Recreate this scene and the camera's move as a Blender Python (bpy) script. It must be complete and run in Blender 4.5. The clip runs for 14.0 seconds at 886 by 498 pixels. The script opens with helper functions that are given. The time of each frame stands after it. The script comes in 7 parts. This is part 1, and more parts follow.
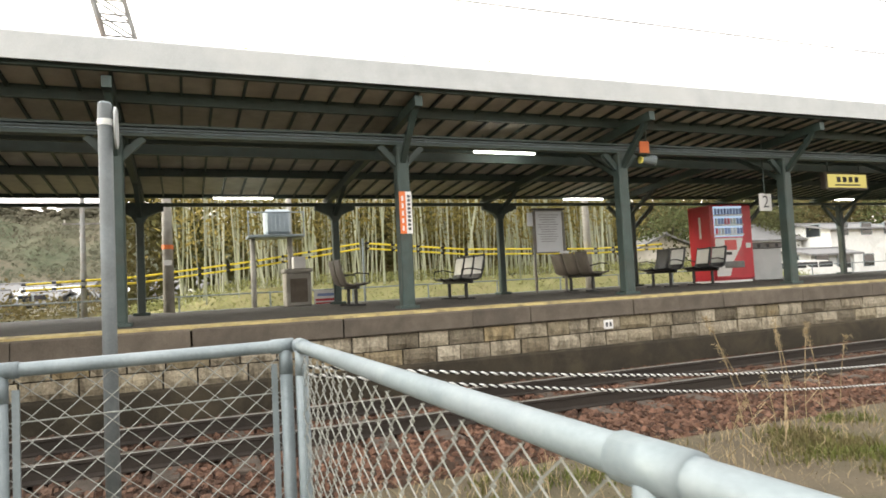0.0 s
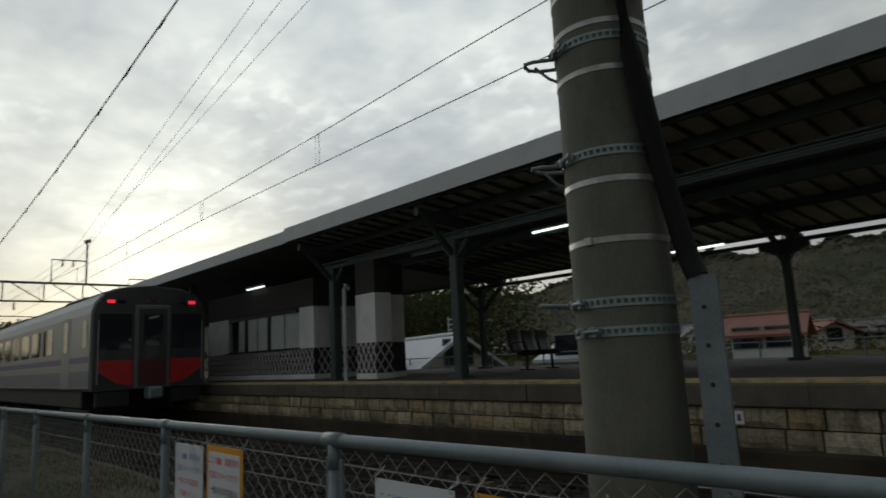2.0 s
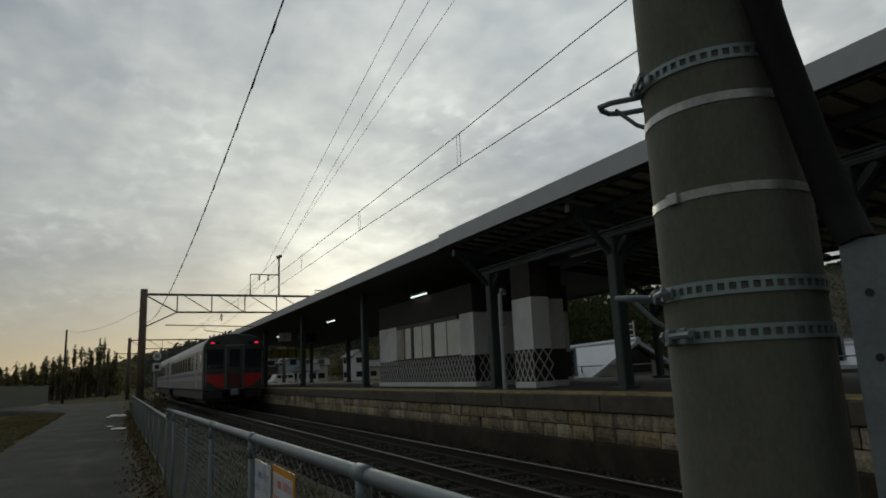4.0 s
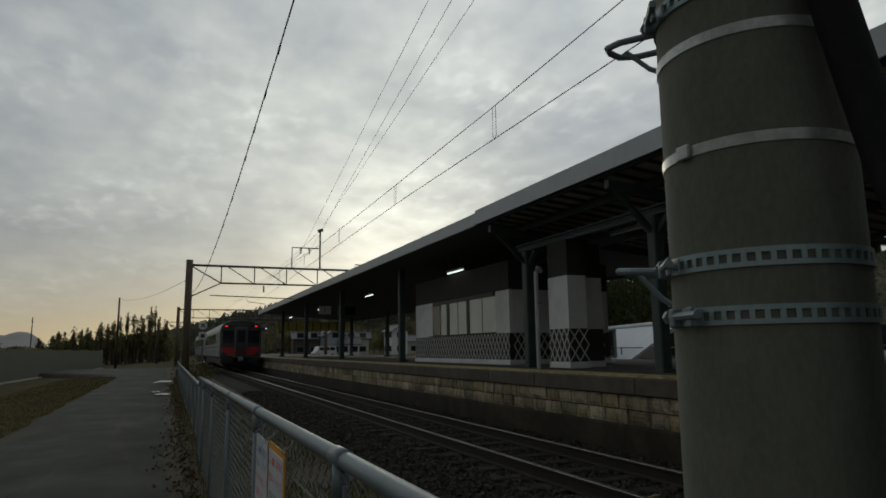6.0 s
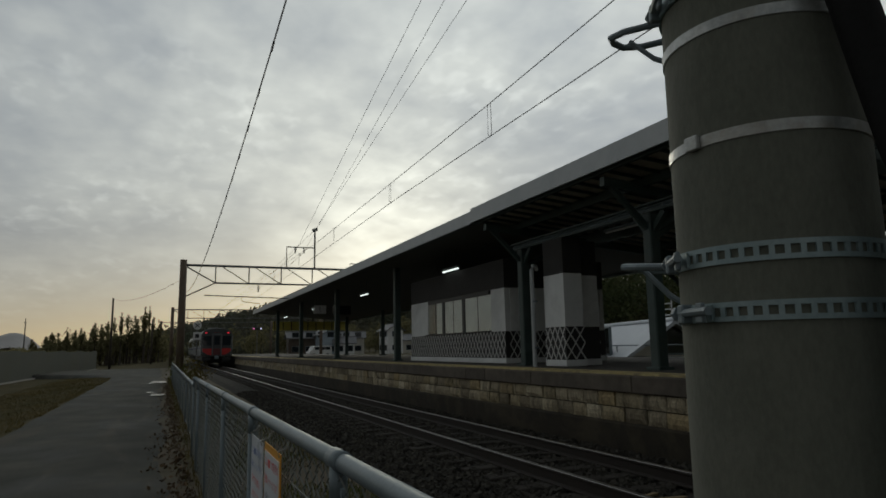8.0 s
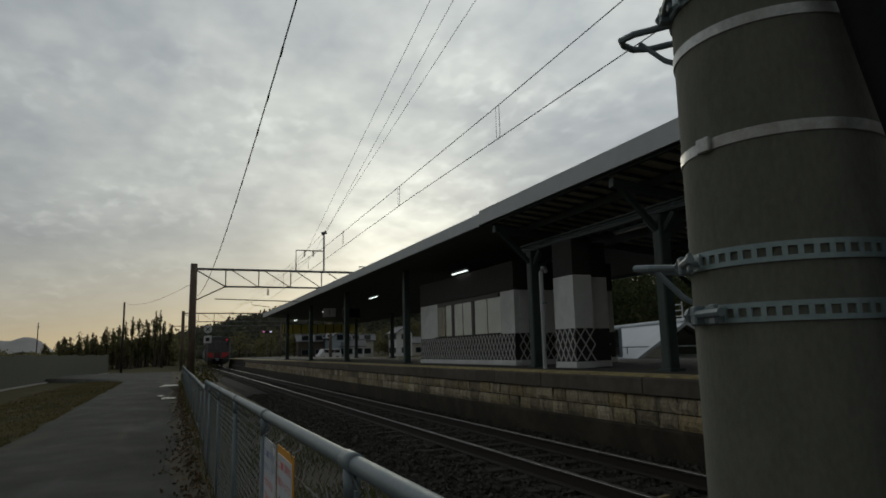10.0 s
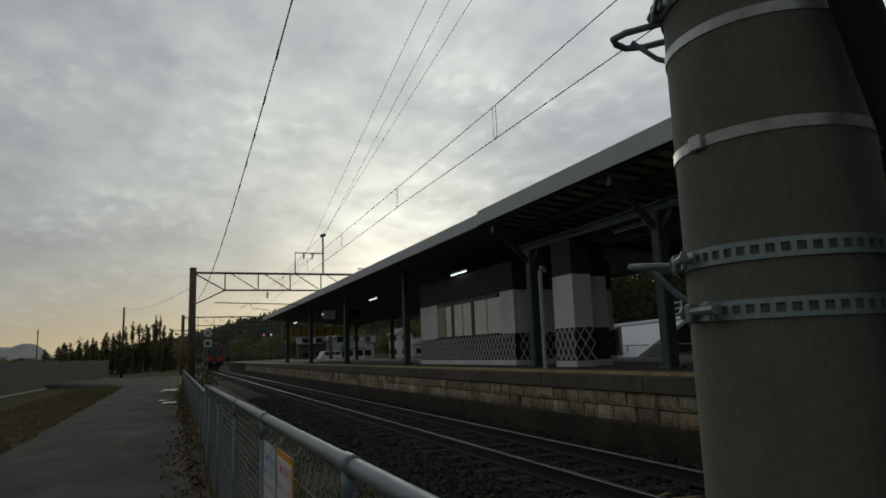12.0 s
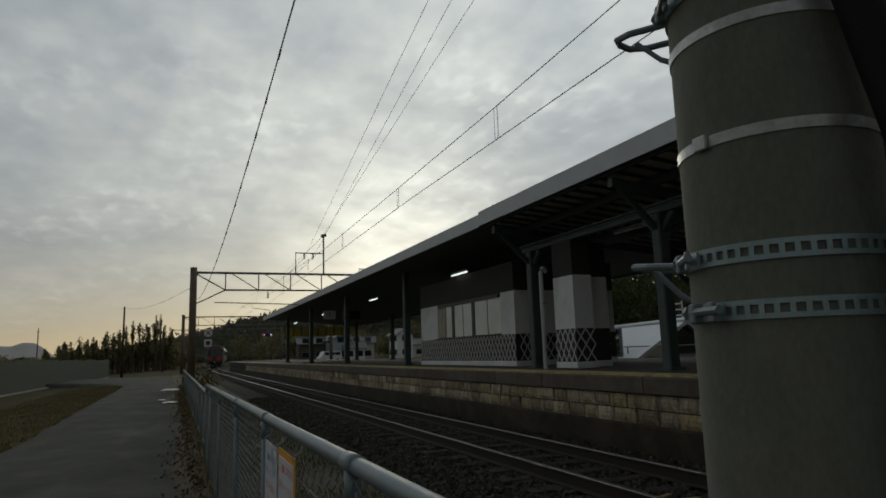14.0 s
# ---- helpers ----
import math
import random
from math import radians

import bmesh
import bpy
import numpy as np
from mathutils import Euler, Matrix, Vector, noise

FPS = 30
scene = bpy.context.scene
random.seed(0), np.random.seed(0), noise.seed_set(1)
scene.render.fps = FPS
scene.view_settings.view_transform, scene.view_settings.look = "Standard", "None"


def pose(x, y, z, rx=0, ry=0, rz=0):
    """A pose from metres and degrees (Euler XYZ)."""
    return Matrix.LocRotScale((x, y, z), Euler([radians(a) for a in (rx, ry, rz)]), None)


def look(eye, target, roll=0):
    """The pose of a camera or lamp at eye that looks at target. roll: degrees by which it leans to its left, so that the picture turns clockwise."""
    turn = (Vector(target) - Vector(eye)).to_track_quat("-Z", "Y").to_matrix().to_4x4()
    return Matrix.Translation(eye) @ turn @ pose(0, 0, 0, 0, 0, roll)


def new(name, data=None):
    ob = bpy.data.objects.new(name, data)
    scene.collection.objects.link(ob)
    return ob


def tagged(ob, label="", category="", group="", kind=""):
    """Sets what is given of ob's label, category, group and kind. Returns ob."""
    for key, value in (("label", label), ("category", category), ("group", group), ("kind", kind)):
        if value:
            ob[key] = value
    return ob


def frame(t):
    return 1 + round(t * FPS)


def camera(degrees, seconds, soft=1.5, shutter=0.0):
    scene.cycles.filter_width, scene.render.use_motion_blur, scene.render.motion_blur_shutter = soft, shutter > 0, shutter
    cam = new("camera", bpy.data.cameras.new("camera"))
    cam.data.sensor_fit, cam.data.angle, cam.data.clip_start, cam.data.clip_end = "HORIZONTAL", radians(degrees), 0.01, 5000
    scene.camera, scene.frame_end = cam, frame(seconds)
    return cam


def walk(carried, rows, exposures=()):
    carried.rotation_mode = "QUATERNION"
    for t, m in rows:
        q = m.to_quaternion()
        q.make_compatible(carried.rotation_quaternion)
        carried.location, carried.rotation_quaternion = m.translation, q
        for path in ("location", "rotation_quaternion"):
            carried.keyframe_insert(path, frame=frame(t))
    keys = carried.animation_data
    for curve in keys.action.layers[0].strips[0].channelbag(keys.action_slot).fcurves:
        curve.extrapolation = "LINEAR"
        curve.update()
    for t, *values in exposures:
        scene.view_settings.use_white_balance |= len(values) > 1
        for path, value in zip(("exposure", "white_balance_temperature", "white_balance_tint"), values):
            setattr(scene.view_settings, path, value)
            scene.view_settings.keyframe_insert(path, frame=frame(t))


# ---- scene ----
cam = camera(69.0, 14.0, soft=1.7, shutter=0.12)

PATH = [
    (0, (-2.312, -0.529, 1.285), (-0.461, -1.276, 1.391), -2.9),
    (0.3, (-2.068, -0.47, 1.303), (-0.187, -1.14, 1.417), -1.8),
    (0.5, (-1.961, -0.472, 1.317), (-0.046, -1.017, 1.503), -1.6),
    (0.8, (-1.722, -0.42, 1.325), (0.258, -0.432, 1.601), -3.7),
    (1, (-1.575, -0.435, 1.328), (0.379, -0.071, 1.552), -2.3),
    (1.2, (-1.475, -0.394, 1.334), (0.421, 0.196, 1.574), -2.2),
    (1.5, (-1.332, -0.329, 1.33), (0.395, 0.635, 1.625), -3.5),
    (1.8, (-1.206, -0.276, 1.344), (0.315, 0.977, 1.684), -3.4),
    (2, (-1.141, -0.253, 1.344), (0.199, 1.195, 1.67), -2.9),
    (2.2, (-1.056, -0.256, 1.342), (0.089, 1.346, 1.693), -2.1),
    (2.5, (-0.928, -0.263, 1.351), (0.053, 1.444, 1.705), 0.5),
    (3, (-0.744, -0.229, 1.348), (0.228, 1.485, 1.694), -1.4),
    (3.5, (-0.572, -0.118, 1.342), (0.414, 1.569, 1.767), -0.4),
    (4, (-0.439, -0.03, 1.344), (0.452, 1.721, 1.715), -2.5),
    (4.2, (-0.382, -0.004, 1.343), (0.433, 1.783, 1.719), -2.2),
    (6.5, (-0.211, 0.101, 1.345), (0.563, 1.921, 1.642), -0.7),
    (7, (-0.207, 0.116, 1.345), (0.58, 1.929, 1.651), -0.8),
    (7.5, (-0.208, 0.126, 1.345), (0.58, 1.94, 1.646), -1.1),
    (8, (-0.21, 0.132, 1.345), (0.579, 1.945, 1.646), -1.1),
    (10.5, (-0.221, 0.126, 1.345), (0.54, 1.949, 1.657), -1.4),
    (11, (-0.218, 0.124, 1.346), (0.554, 1.942, 1.664), -1.4),
    (11.5, (-0.219, 0.119, 1.345), (0.551, 1.937, 1.666), -1.7),
    (12, (-0.211, 0.124, 1.345), (0.555, 1.945, 1.656), -2.1),
    (12.5, (-0.211, 0.123, 1.344), (0.555, 1.944, 1.66), -2.1),
    (13, (-0.214, 0.122, 1.342), (0.545, 1.946, 1.656), -1.9),
    (13.5, (-0.214, 0.125, 1.345), (0.542, 1.949, 1.663), -1.9),
    (14, (-0.219, 0.124, 1.343), (0.546, 1.946, 1.656), -1.9),
]

# exposure: the camera brightens towards the shaded platform and darkens against the evening sky
EXPOSURES = [(0.0, 2.5, 7200, 8), (0.9, 2.3, 7050, 6), (1.2, 1.85, 6850, 4), (1.5, 0.8, 6750, 3), (1.6, 0.5, 6700, 2.5), (1.7, -0.15, 6650, 2), (1.85, -0.55, 6600, 2), (2.05, -0.85, 6400, 1.5), (2.6, -1.0, 6400, 1.5), (4.0, -1.12, 6400, 1.5), (14.0, -1.12, 6400, 1.5)]
walk(cam, [(t, look(eye, target, roll)) for t, eye, target, roll in PATH], EXPOSURES)

# ---------------------------------------------------------------- world and sun
SUN_AZ, SUN_EL = radians(17.9), radians(10.2)      # azimuth from +y towards +x
SUN_DIR = Vector((math.sin(SUN_AZ) * math.cos(SUN_EL), math.cos(SUN_AZ) * math.cos(SUN_EL), math.sin(SUN_EL)))


class Nodes:
    """A short way to write node trees."""

    def __init__(self, tree):
        self.tree = tree
        tree.nodes.clear()

    def add(self, kind, **inputs):
        n = self.tree.nodes.new(kind)
        for k, v in inputs.items():
            key = int(k[1:]) if k[0] == "i" and k[1:].isdigit() else k.replace("_", " ")
            self.put(n.inputs[key], v)
        return n

    def put(self, socket, v):
        if isinstance(v, bpy.types.NodeSocket):
            self.tree.links.new(v, socket)
        else:
            socket.default_value = v

    def math(self, op, a, b=0.0, clamp=False):
        n = self.add("ShaderNodeMath")
        n.operation, n.use_clamp = op, clamp
        self.put(n.inputs[0], a)
        self.put(n.inputs[1], b)
        return n.outputs[0]

    def vec(self, op, a, b=(0, 0, 0)):
        n = self.add("ShaderNodeVectorMath")
        n.operation = op
        self.put(n.inputs[0], a)
        self.put(n.inputs[1], b)
        return n.outputs["Value" if op == "DOT_PRODUCT" else "Vector"]

    def noise(self, vec, scale, detail=4.0, rough=0.55, distort=0.0):
        n = self.add("ShaderNodeTexNoise", Scale=scale, Detail=detail, Roughness=rough, Distortion=distort)
        self.put(n.inputs["Vector"], vec)
        return n.outputs["Fac"]

    def ramp(self, fac, *stops):
        n = self.add("ShaderNodeValToRGB")
        el = n.color_ramp.elements
        while len(el) < len(stops):
            el.new(0.5)
        for e, (p, c) in zip(el, stops):
            e.position = p
            e.color = (c, c, c, 1) if isinstance(c, (int, float)) else (*c, 1)
        self.put(n.inputs[0], fac)
        return n.outputs[0]

    def mix(self, fac, a, b, how="MIX"):
        n = self.add("ShaderNodeMix")
        n.data_type, n.blend_type = "RGBA", how
        self.put(n.inputs[0], fac)
        self.put(n.inputs[6], a)
        self.put(n.inputs[7], b)
        return n.outputs[2]


def c4(c):
    return (*c, 1)


world = bpy.data.worlds.new("evening_sky")
scene.world = world
world.use_nodes = True
w = Nodes(world.node_tree)
way = w.add("ShaderNodeTexCoord").outputs["Generated"]
sky = w.add("ShaderNodeTexSky")
sky.sky_type, sky.sun_disc, sky.sun_elevation, sky.sun_rotation = "NISHITA", False, SUN_EL, SUN_AZ
clear = w.vec("MULTIPLY", sky.outputs[0], (0.09, 0.09, 0.09))
sep = w.add("ShaderNodeSeparateXYZ", Vector=way)
up = w.math("MAXIMUM", sep.outputs[2], 0.0)
flat = w.math("ADD", up, 0.24)
plane = w.add("ShaderNodeCombineXYZ", X=w.math("DIVIDE", sep.outputs[0], flat), Y=w.math("DIVIDE", sep.outputs[1], flat), Z=0.0).outputs[0]
big = w.noise(plane, 0.9, 3, 0.5, 0.0)
small = w.noise(plane, 6.0, 5, 0.5, 0.1)
cells = w.noise(w.vec("MULTIPLY", plane, (1.0, 0.75, 1.0)), 17.0, 2, 0.45, 0.2)
tone = w.math("ADD", w.math("ADD", w.math("MULTIPLY", big, 0.74), w.math("MULTIPLY", small, 0.25)), w.math("MULTIPLY", cells, 0.09))
cloud = w.ramp(tone, (0.41, (0.64, 0.675, 0.77)), (0.50, (0.85, 0.87, 0.93)), (0.57, (1.05, 1.055, 1.08)), (0.67, (1.36, 1.35, 1.33)))
to_sun = w.math("MAXIMUM", w.vec("DOT_PRODUCT", way, tuple(SUN_DIR)), 0.0)
broad = w.math("ADD", 0.36, w.math("MULTIPLY", w.math("POWER", to_sun, 0.85), 0.86))
cloud = w.mix(1.0, cloud, broad, "MULTIPLY")
# the cloud is thinner and whiter high over the station
thin_side = w.math("MAXIMUM", w.vec("DOT_PRODUCT", way, (0.68, 0.50, 0.54)), 0.0)
cloud = w.mix(1.0, cloud, w.math("ADD", 0.97, w.math("MULTIPLY", w.math("POWER", thin_side, 5.0), 0.26)), "MULTIPLY")
# a grey bank of cloud low in the west, and the warm gap under it
puffs = w.math("MULTIPLY", w.ramp(cells, (0.50, 0.0), (0.72, 1.0)), w.ramp(w.noise(plane, 1.7, 2, 0.5, 0.0), (0.44, 0.0), (0.60, 0.34)))
cloud = w.mix(puffs, cloud, c4((1.0, 0.98, 0.95)), "ADD")
bank = w.math("MULTIPLY", w.math("POWER", w.math("SUBTRACT", 1.0, up), 3.2), 0.86)
cloud = w.mix(bank, cloud, w.mix(w.math("POWER", to_sun, 14.0), c4((0.56, 0.53, 0.54)), c4((1.22, 1.17, 1.08))))
low = w.math("MULTIPLY", w.math("POWER", w.math("SUBTRACT", 1.0, up), 15.0), 0.97)
cloud = w.mix(low, cloud, w.mix(w.math("POWER", to_sun, 4.0), c4((0.50, 0.44, 0.42)), c4((1.75, 1.28, 0.62))))
glow = w.math("MULTIPLY", w.math("POWER", to_sun, 90.0), w.math("ADD", 0.0, w.math("MULTIPLY", small, 1.3)))
cloud = w.mix(glow, cloud, c4((1.25, 1.2, 1.04)), "ADD")
colour = w.mix(0.90, clear, cloud)
back = w.add("ShaderNodeBackground", Color=colour, Strength=1.0)
w.add("ShaderNodeOutputWorld", Surface=back.outputs[0])

sun_data = bpy.data.lights.new("sun", "SUN")
sun_data.energy, sun_data.angle, sun_data.color = 0.5, radians(14), (1.0, 0.9, 0.74)
sun = new("sun", sun_data)
sun.matrix_world = look(SUN_DIR * 80, (0, 0, 0))


# ---------------------------------------------------------------- materials
def material(name, stops, rough=0.6, metal=0.0, scale=6.0, fine=60.0, bump=0.15, bump_scale=80.0, stain=None, stain_scale=1.3, stain_amount=0.5,
             vary=0.0, island=0.0, coat=0.0, stretch=(1, 1, 1), spec=0.5, bump_dist=0.01, thin=0.0):
    """A surface: colours from two scales of noise, stains of a shape of their own, and fine relief."""
    m = bpy.data.materials.new(name)
    m.use_nodes = True
    n = Nodes(m.node_tree)
    geo = n.add("ShaderNodeNewGeometry")
    at = n.vec("MULTIPLY", geo.outputs["Position"], stretch)
    a = n.noise(at, scale, 5, 0.6)
    b = n.noise(at, fine, 3, 0.6)
    f = n.math("ADD", n.math("MULTIPLY", a, 0.62), n.math("MULTIPLY", b, 0.38))
    lo, hi = stops
    col = n.ramp(f, (0.34, lo), (0.66, hi))
    if stain:
        s = n.ramp(n.noise(at, stain_scale, 6, 0.65, 0.6), (0.47, 0.0), (0.62, 1.0))
        col = n.mix(n.math("MULTIPLY", s, stain_amount), col, c4(stain))
    if vary:
        r = n.add("ShaderNodeObjectInfo").outputs["Random"]
        col = n.mix(1.0, col, n.ramp(r, (0.0, 1.0 - vary), (1.0, 1.0 + vary)), "MULTIPLY")
    if island:
        r = geo.outputs["Random Per Island"]
        col = n.mix(1.0, col, n.ramp(r, (0.0, 1.0 - island), (1.0, 1.0 + island)), "MULTIPLY")
    bn = n.add("ShaderNodeBump", Strength=bump, Distance=bump_dist, Height=n.noise(at, bump_scale, 4, 0.6))
    rr = n.math("ADD", rough - 0.12, n.math("MULTIPLY", a, 0.24))
    p = n.add("ShaderNodeBsdfPrincipled", Roughness=rr, Metallic=metal, Normal=bn.outputs[0])
    n.put(p.inputs["Base Color"], col)
    p.inputs["Coat Weight"].default_value = coat
    p.inputs["Specular IOR Level"].default_value = spec
    out = p.outputs[0]
    if thin:
        # thin leaves let light pass
        tr = n.add("ShaderNodeBsdfTranslucent")
        n.put(tr.inputs["Color"], col)
        out = n.add("ShaderNodeMixShader", i0=thin, i1=out, i2=tr.outputs[0]).outputs[0]
    n.add("ShaderNodeOutputMaterial", Surface=out)
    return m


def glowing(name, colour, strength):
    m = bpy.data.materials.new(name)
    m.use_nodes = True
    n = Nodes(m.node_tree)
    e = n.add("ShaderNodeEmission", Color=c4(colour), Strength=strength)
    n.add("ShaderNodeOutputMaterial", Surface=e.outputs[0])
    return m


def window_glass(name, tint=(0.02, 0.025, 0.03), rough=0.04):
    m = bpy.data.materials.new(name)
    m.use_nodes = True
    n = Nodes(m.node_tree)
    p = n.add("ShaderNodeBsdfPrincipled", Roughness=rough)
    p.inputs["Base Color"].default_value = c4(tint)
    n.add("ShaderNodeOutputMaterial", Surface=p.outputs[0])
    return m


def clear_glass(name):
    m = bpy.data.materials.new(name)
    m.use_nodes = True
    n = Nodes(m.node_tree)
    t = n.add("ShaderNodeBsdfTransparent", Color=c4((0.95, 0.97, 0.96)))
    g = n.add("ShaderNodeBsdfGlossy", Roughness=0.03)
    x = n.add("ShaderNodeMixShader", i0=0.07, i1=t.outputs[0], i2=g.outputs[0])
    n.add("ShaderNodeOutputMaterial", Surface=x.outputs[0])
    return m


def stone(name, single):
    """Old platform stone: grey to ochre blocks, each its own tone, with run-down stains."""
    m = bpy.data.materials.new(name)
    m.use_nodes = True
    n = Nodes(m.node_tree)
    geo = n.add("ShaderNodeNewGeometry")
    at = geo.outputs["Position"]
    r = n.add("ShaderNodeObjectInfo").outputs["Random"] if single else geo.outputs["Random Per Island"]
    tone = n.ramp(r, (0.0, (0.125, 0.106, 0.077)), (0.25, (0.31, 0.272, 0.207)), (0.5, (0.225, 0.188, 0.122)), (0.7, (0.38, 0.338, 0.262)), (0.88, (0.175, 0.148, 0.107)), (1.0, (0.30, 0.238, 0.142)))
    grain = n.ramp(n.noise(at, 30, 5, 0.65), (0.3, 0.62), (0.7, 1.28))
    col = n.mix(1.0, tone, grain, "MULTIPLY")
    # towards the waiting room the stone colour is raised to carry stronger skylight
    along = n.math("MULTIPLY", n.math("ADD", n.add("ShaderNodeSeparateXYZ", Vector=at).outputs[1], 1.0), 0.14, True)
    col = n.mix(along, col, n.mix(1.0, col, c4((1.5, 1.47, 1.36)), "MULTIPLY"))
    runs = n.ramp(n.noise(n.vec("MULTIPLY", at, (1, 5.5, 1.3)), 1.6, 5, 0.65, 0.5), (0.47, 0.0), (0.68, 0.72))
    col = n.mix(runs, col, c4((0.055, 0.045, 0.030)))
    bn = n.add("ShaderNodeBump", Strength=0.7, Distance=0.02, Height=n.noise(at, 40, 4, 0.6))
    p = n.add("ShaderNodeBsdfPrincipled", Roughness=0.9, Normal=bn.outputs[0])
    n.put(p.inputs["Base Color"], col)
    p.inputs["Specular IOR Level"].default_value = 0.3
    n.add("ShaderNodeOutputMaterial", Surface=p.outputs[0])
    return m


def track_bed(name, brown_tone, grey_tone):
    """Track bed: rust-brown at low y, darker and grey at higher y."""
    m = bpy.data.materials.new(name)
    m.use_nodes = True
    n = Nodes(m.node_tree)
    geo = n.add("ShaderNodeNewGeometry")
    at = geo.outputs["Position"]
    f = n.math("ADD", n.math("MULTIPLY", n.noise(at, 8, 5, 0.6), 0.6), n.math("MULTIPLY", n.noise(at, 60, 3, 0.6), 0.4))
    a, b = n.ramp(f, (0.34, brown_tone[0]), (0.66, brown_tone[1])), n.ramp(f, (0.34, grey_tone[0]), (0.66, grey_tone[1]))
    along = n.math("ADD", n.add("ShaderNodeSeparateXYZ", Vector=at).outputs[1], n.math("MULTIPLY", n.noise(at, 0.5, 3, 0.6), 3.0))
    grey_share = n.math("MULTIPLY", n.math("SUBTRACT", along, 0.5), 0.22, True)
    col = n.mix(grey_share, a, b)
    col = n.mix(1.0, col, n.ramp(geo.outputs["Random Per Island"], (0.0, 0.5), (1.0, 1.5)), "MULTIPLY")
    bn = n.add("ShaderNodeBump", Strength=0.6, Distance=0.02, Height=n.noise(at, 40, 4, 0.6))
    p = n.add("ShaderNodeBsdfPrincipled", Roughness=0.92, Normal=bn.outputs[0])
    n.put(p.inputs["Base Color"], col)
    p.inputs["Specular IOR Level"].default_value = 0.25
    n.add("ShaderNodeOutputMaterial", Surface=p.outputs[0])
    return m


def wet_road():
    """Patched lane asphalt: dark damp bands lie across it, smoother than the dry parts."""
    m = bpy.data.materials.new("damp_asphalt")
    m.use_nodes = True
    n = Nodes(m.node_tree)
    at = n.add("ShaderNodeNewGeometry").outputs["Position"]
    col = n.ramp(n.noise(at, 0.8, 5, 0.6), (0.3, (0.030, 0.031, 0.025)), (0.55, (0.050, 0.050, 0.040)), (0.75, (0.082, 0.078, 0.062)))
    fine = n.ramp(n.noise(at, 130, 3, 0.6), (0.3, 0.7), (0.7, 1.3))
    col = n.mix(1.0, col, fine, "MULTIPLY")
    damp = n.ramp(n.noise(n.vec("MULTIPLY", at, (0.7, 0.62, 1)), 0.75, 5, 0.62, 0.3), (0.50, 0.0), (0.62, 1.0))
    col = n.mix(n.math("MULTIPLY", damp, 0.6), col, c4((0.016, 0.018, 0.015)))
    worn = n.ramp(n.noise(n.vec("MULTIPLY", at, (1.6, 0.22, 1)), 1.1, 4, 0.6, 0.4), (0.52, 0.0), (0.68, 0.5))
    col = n.mix(worn, col, c4((0.085, 0.072, 0.05)))
    bn = n.add("ShaderNodeBump", Strength=0.35, Distance=0.01, Height=n.noise(at, 150, 4, 0.6))
    rough = n.math("SUBTRACT", 0.92, n.math("MULTIPLY", damp, 0.2))
    p = n.add("ShaderNodeBsdfPrincipled", Roughness=rough, Normal=bn.outputs[0])
    n.put(p.inputs["Base Color"], col)
    p.inputs["Specular IOR Level"].default_value = 0.3
    n.add("ShaderNodeOutputMaterial", Surface=p.outputs[0])
    return m


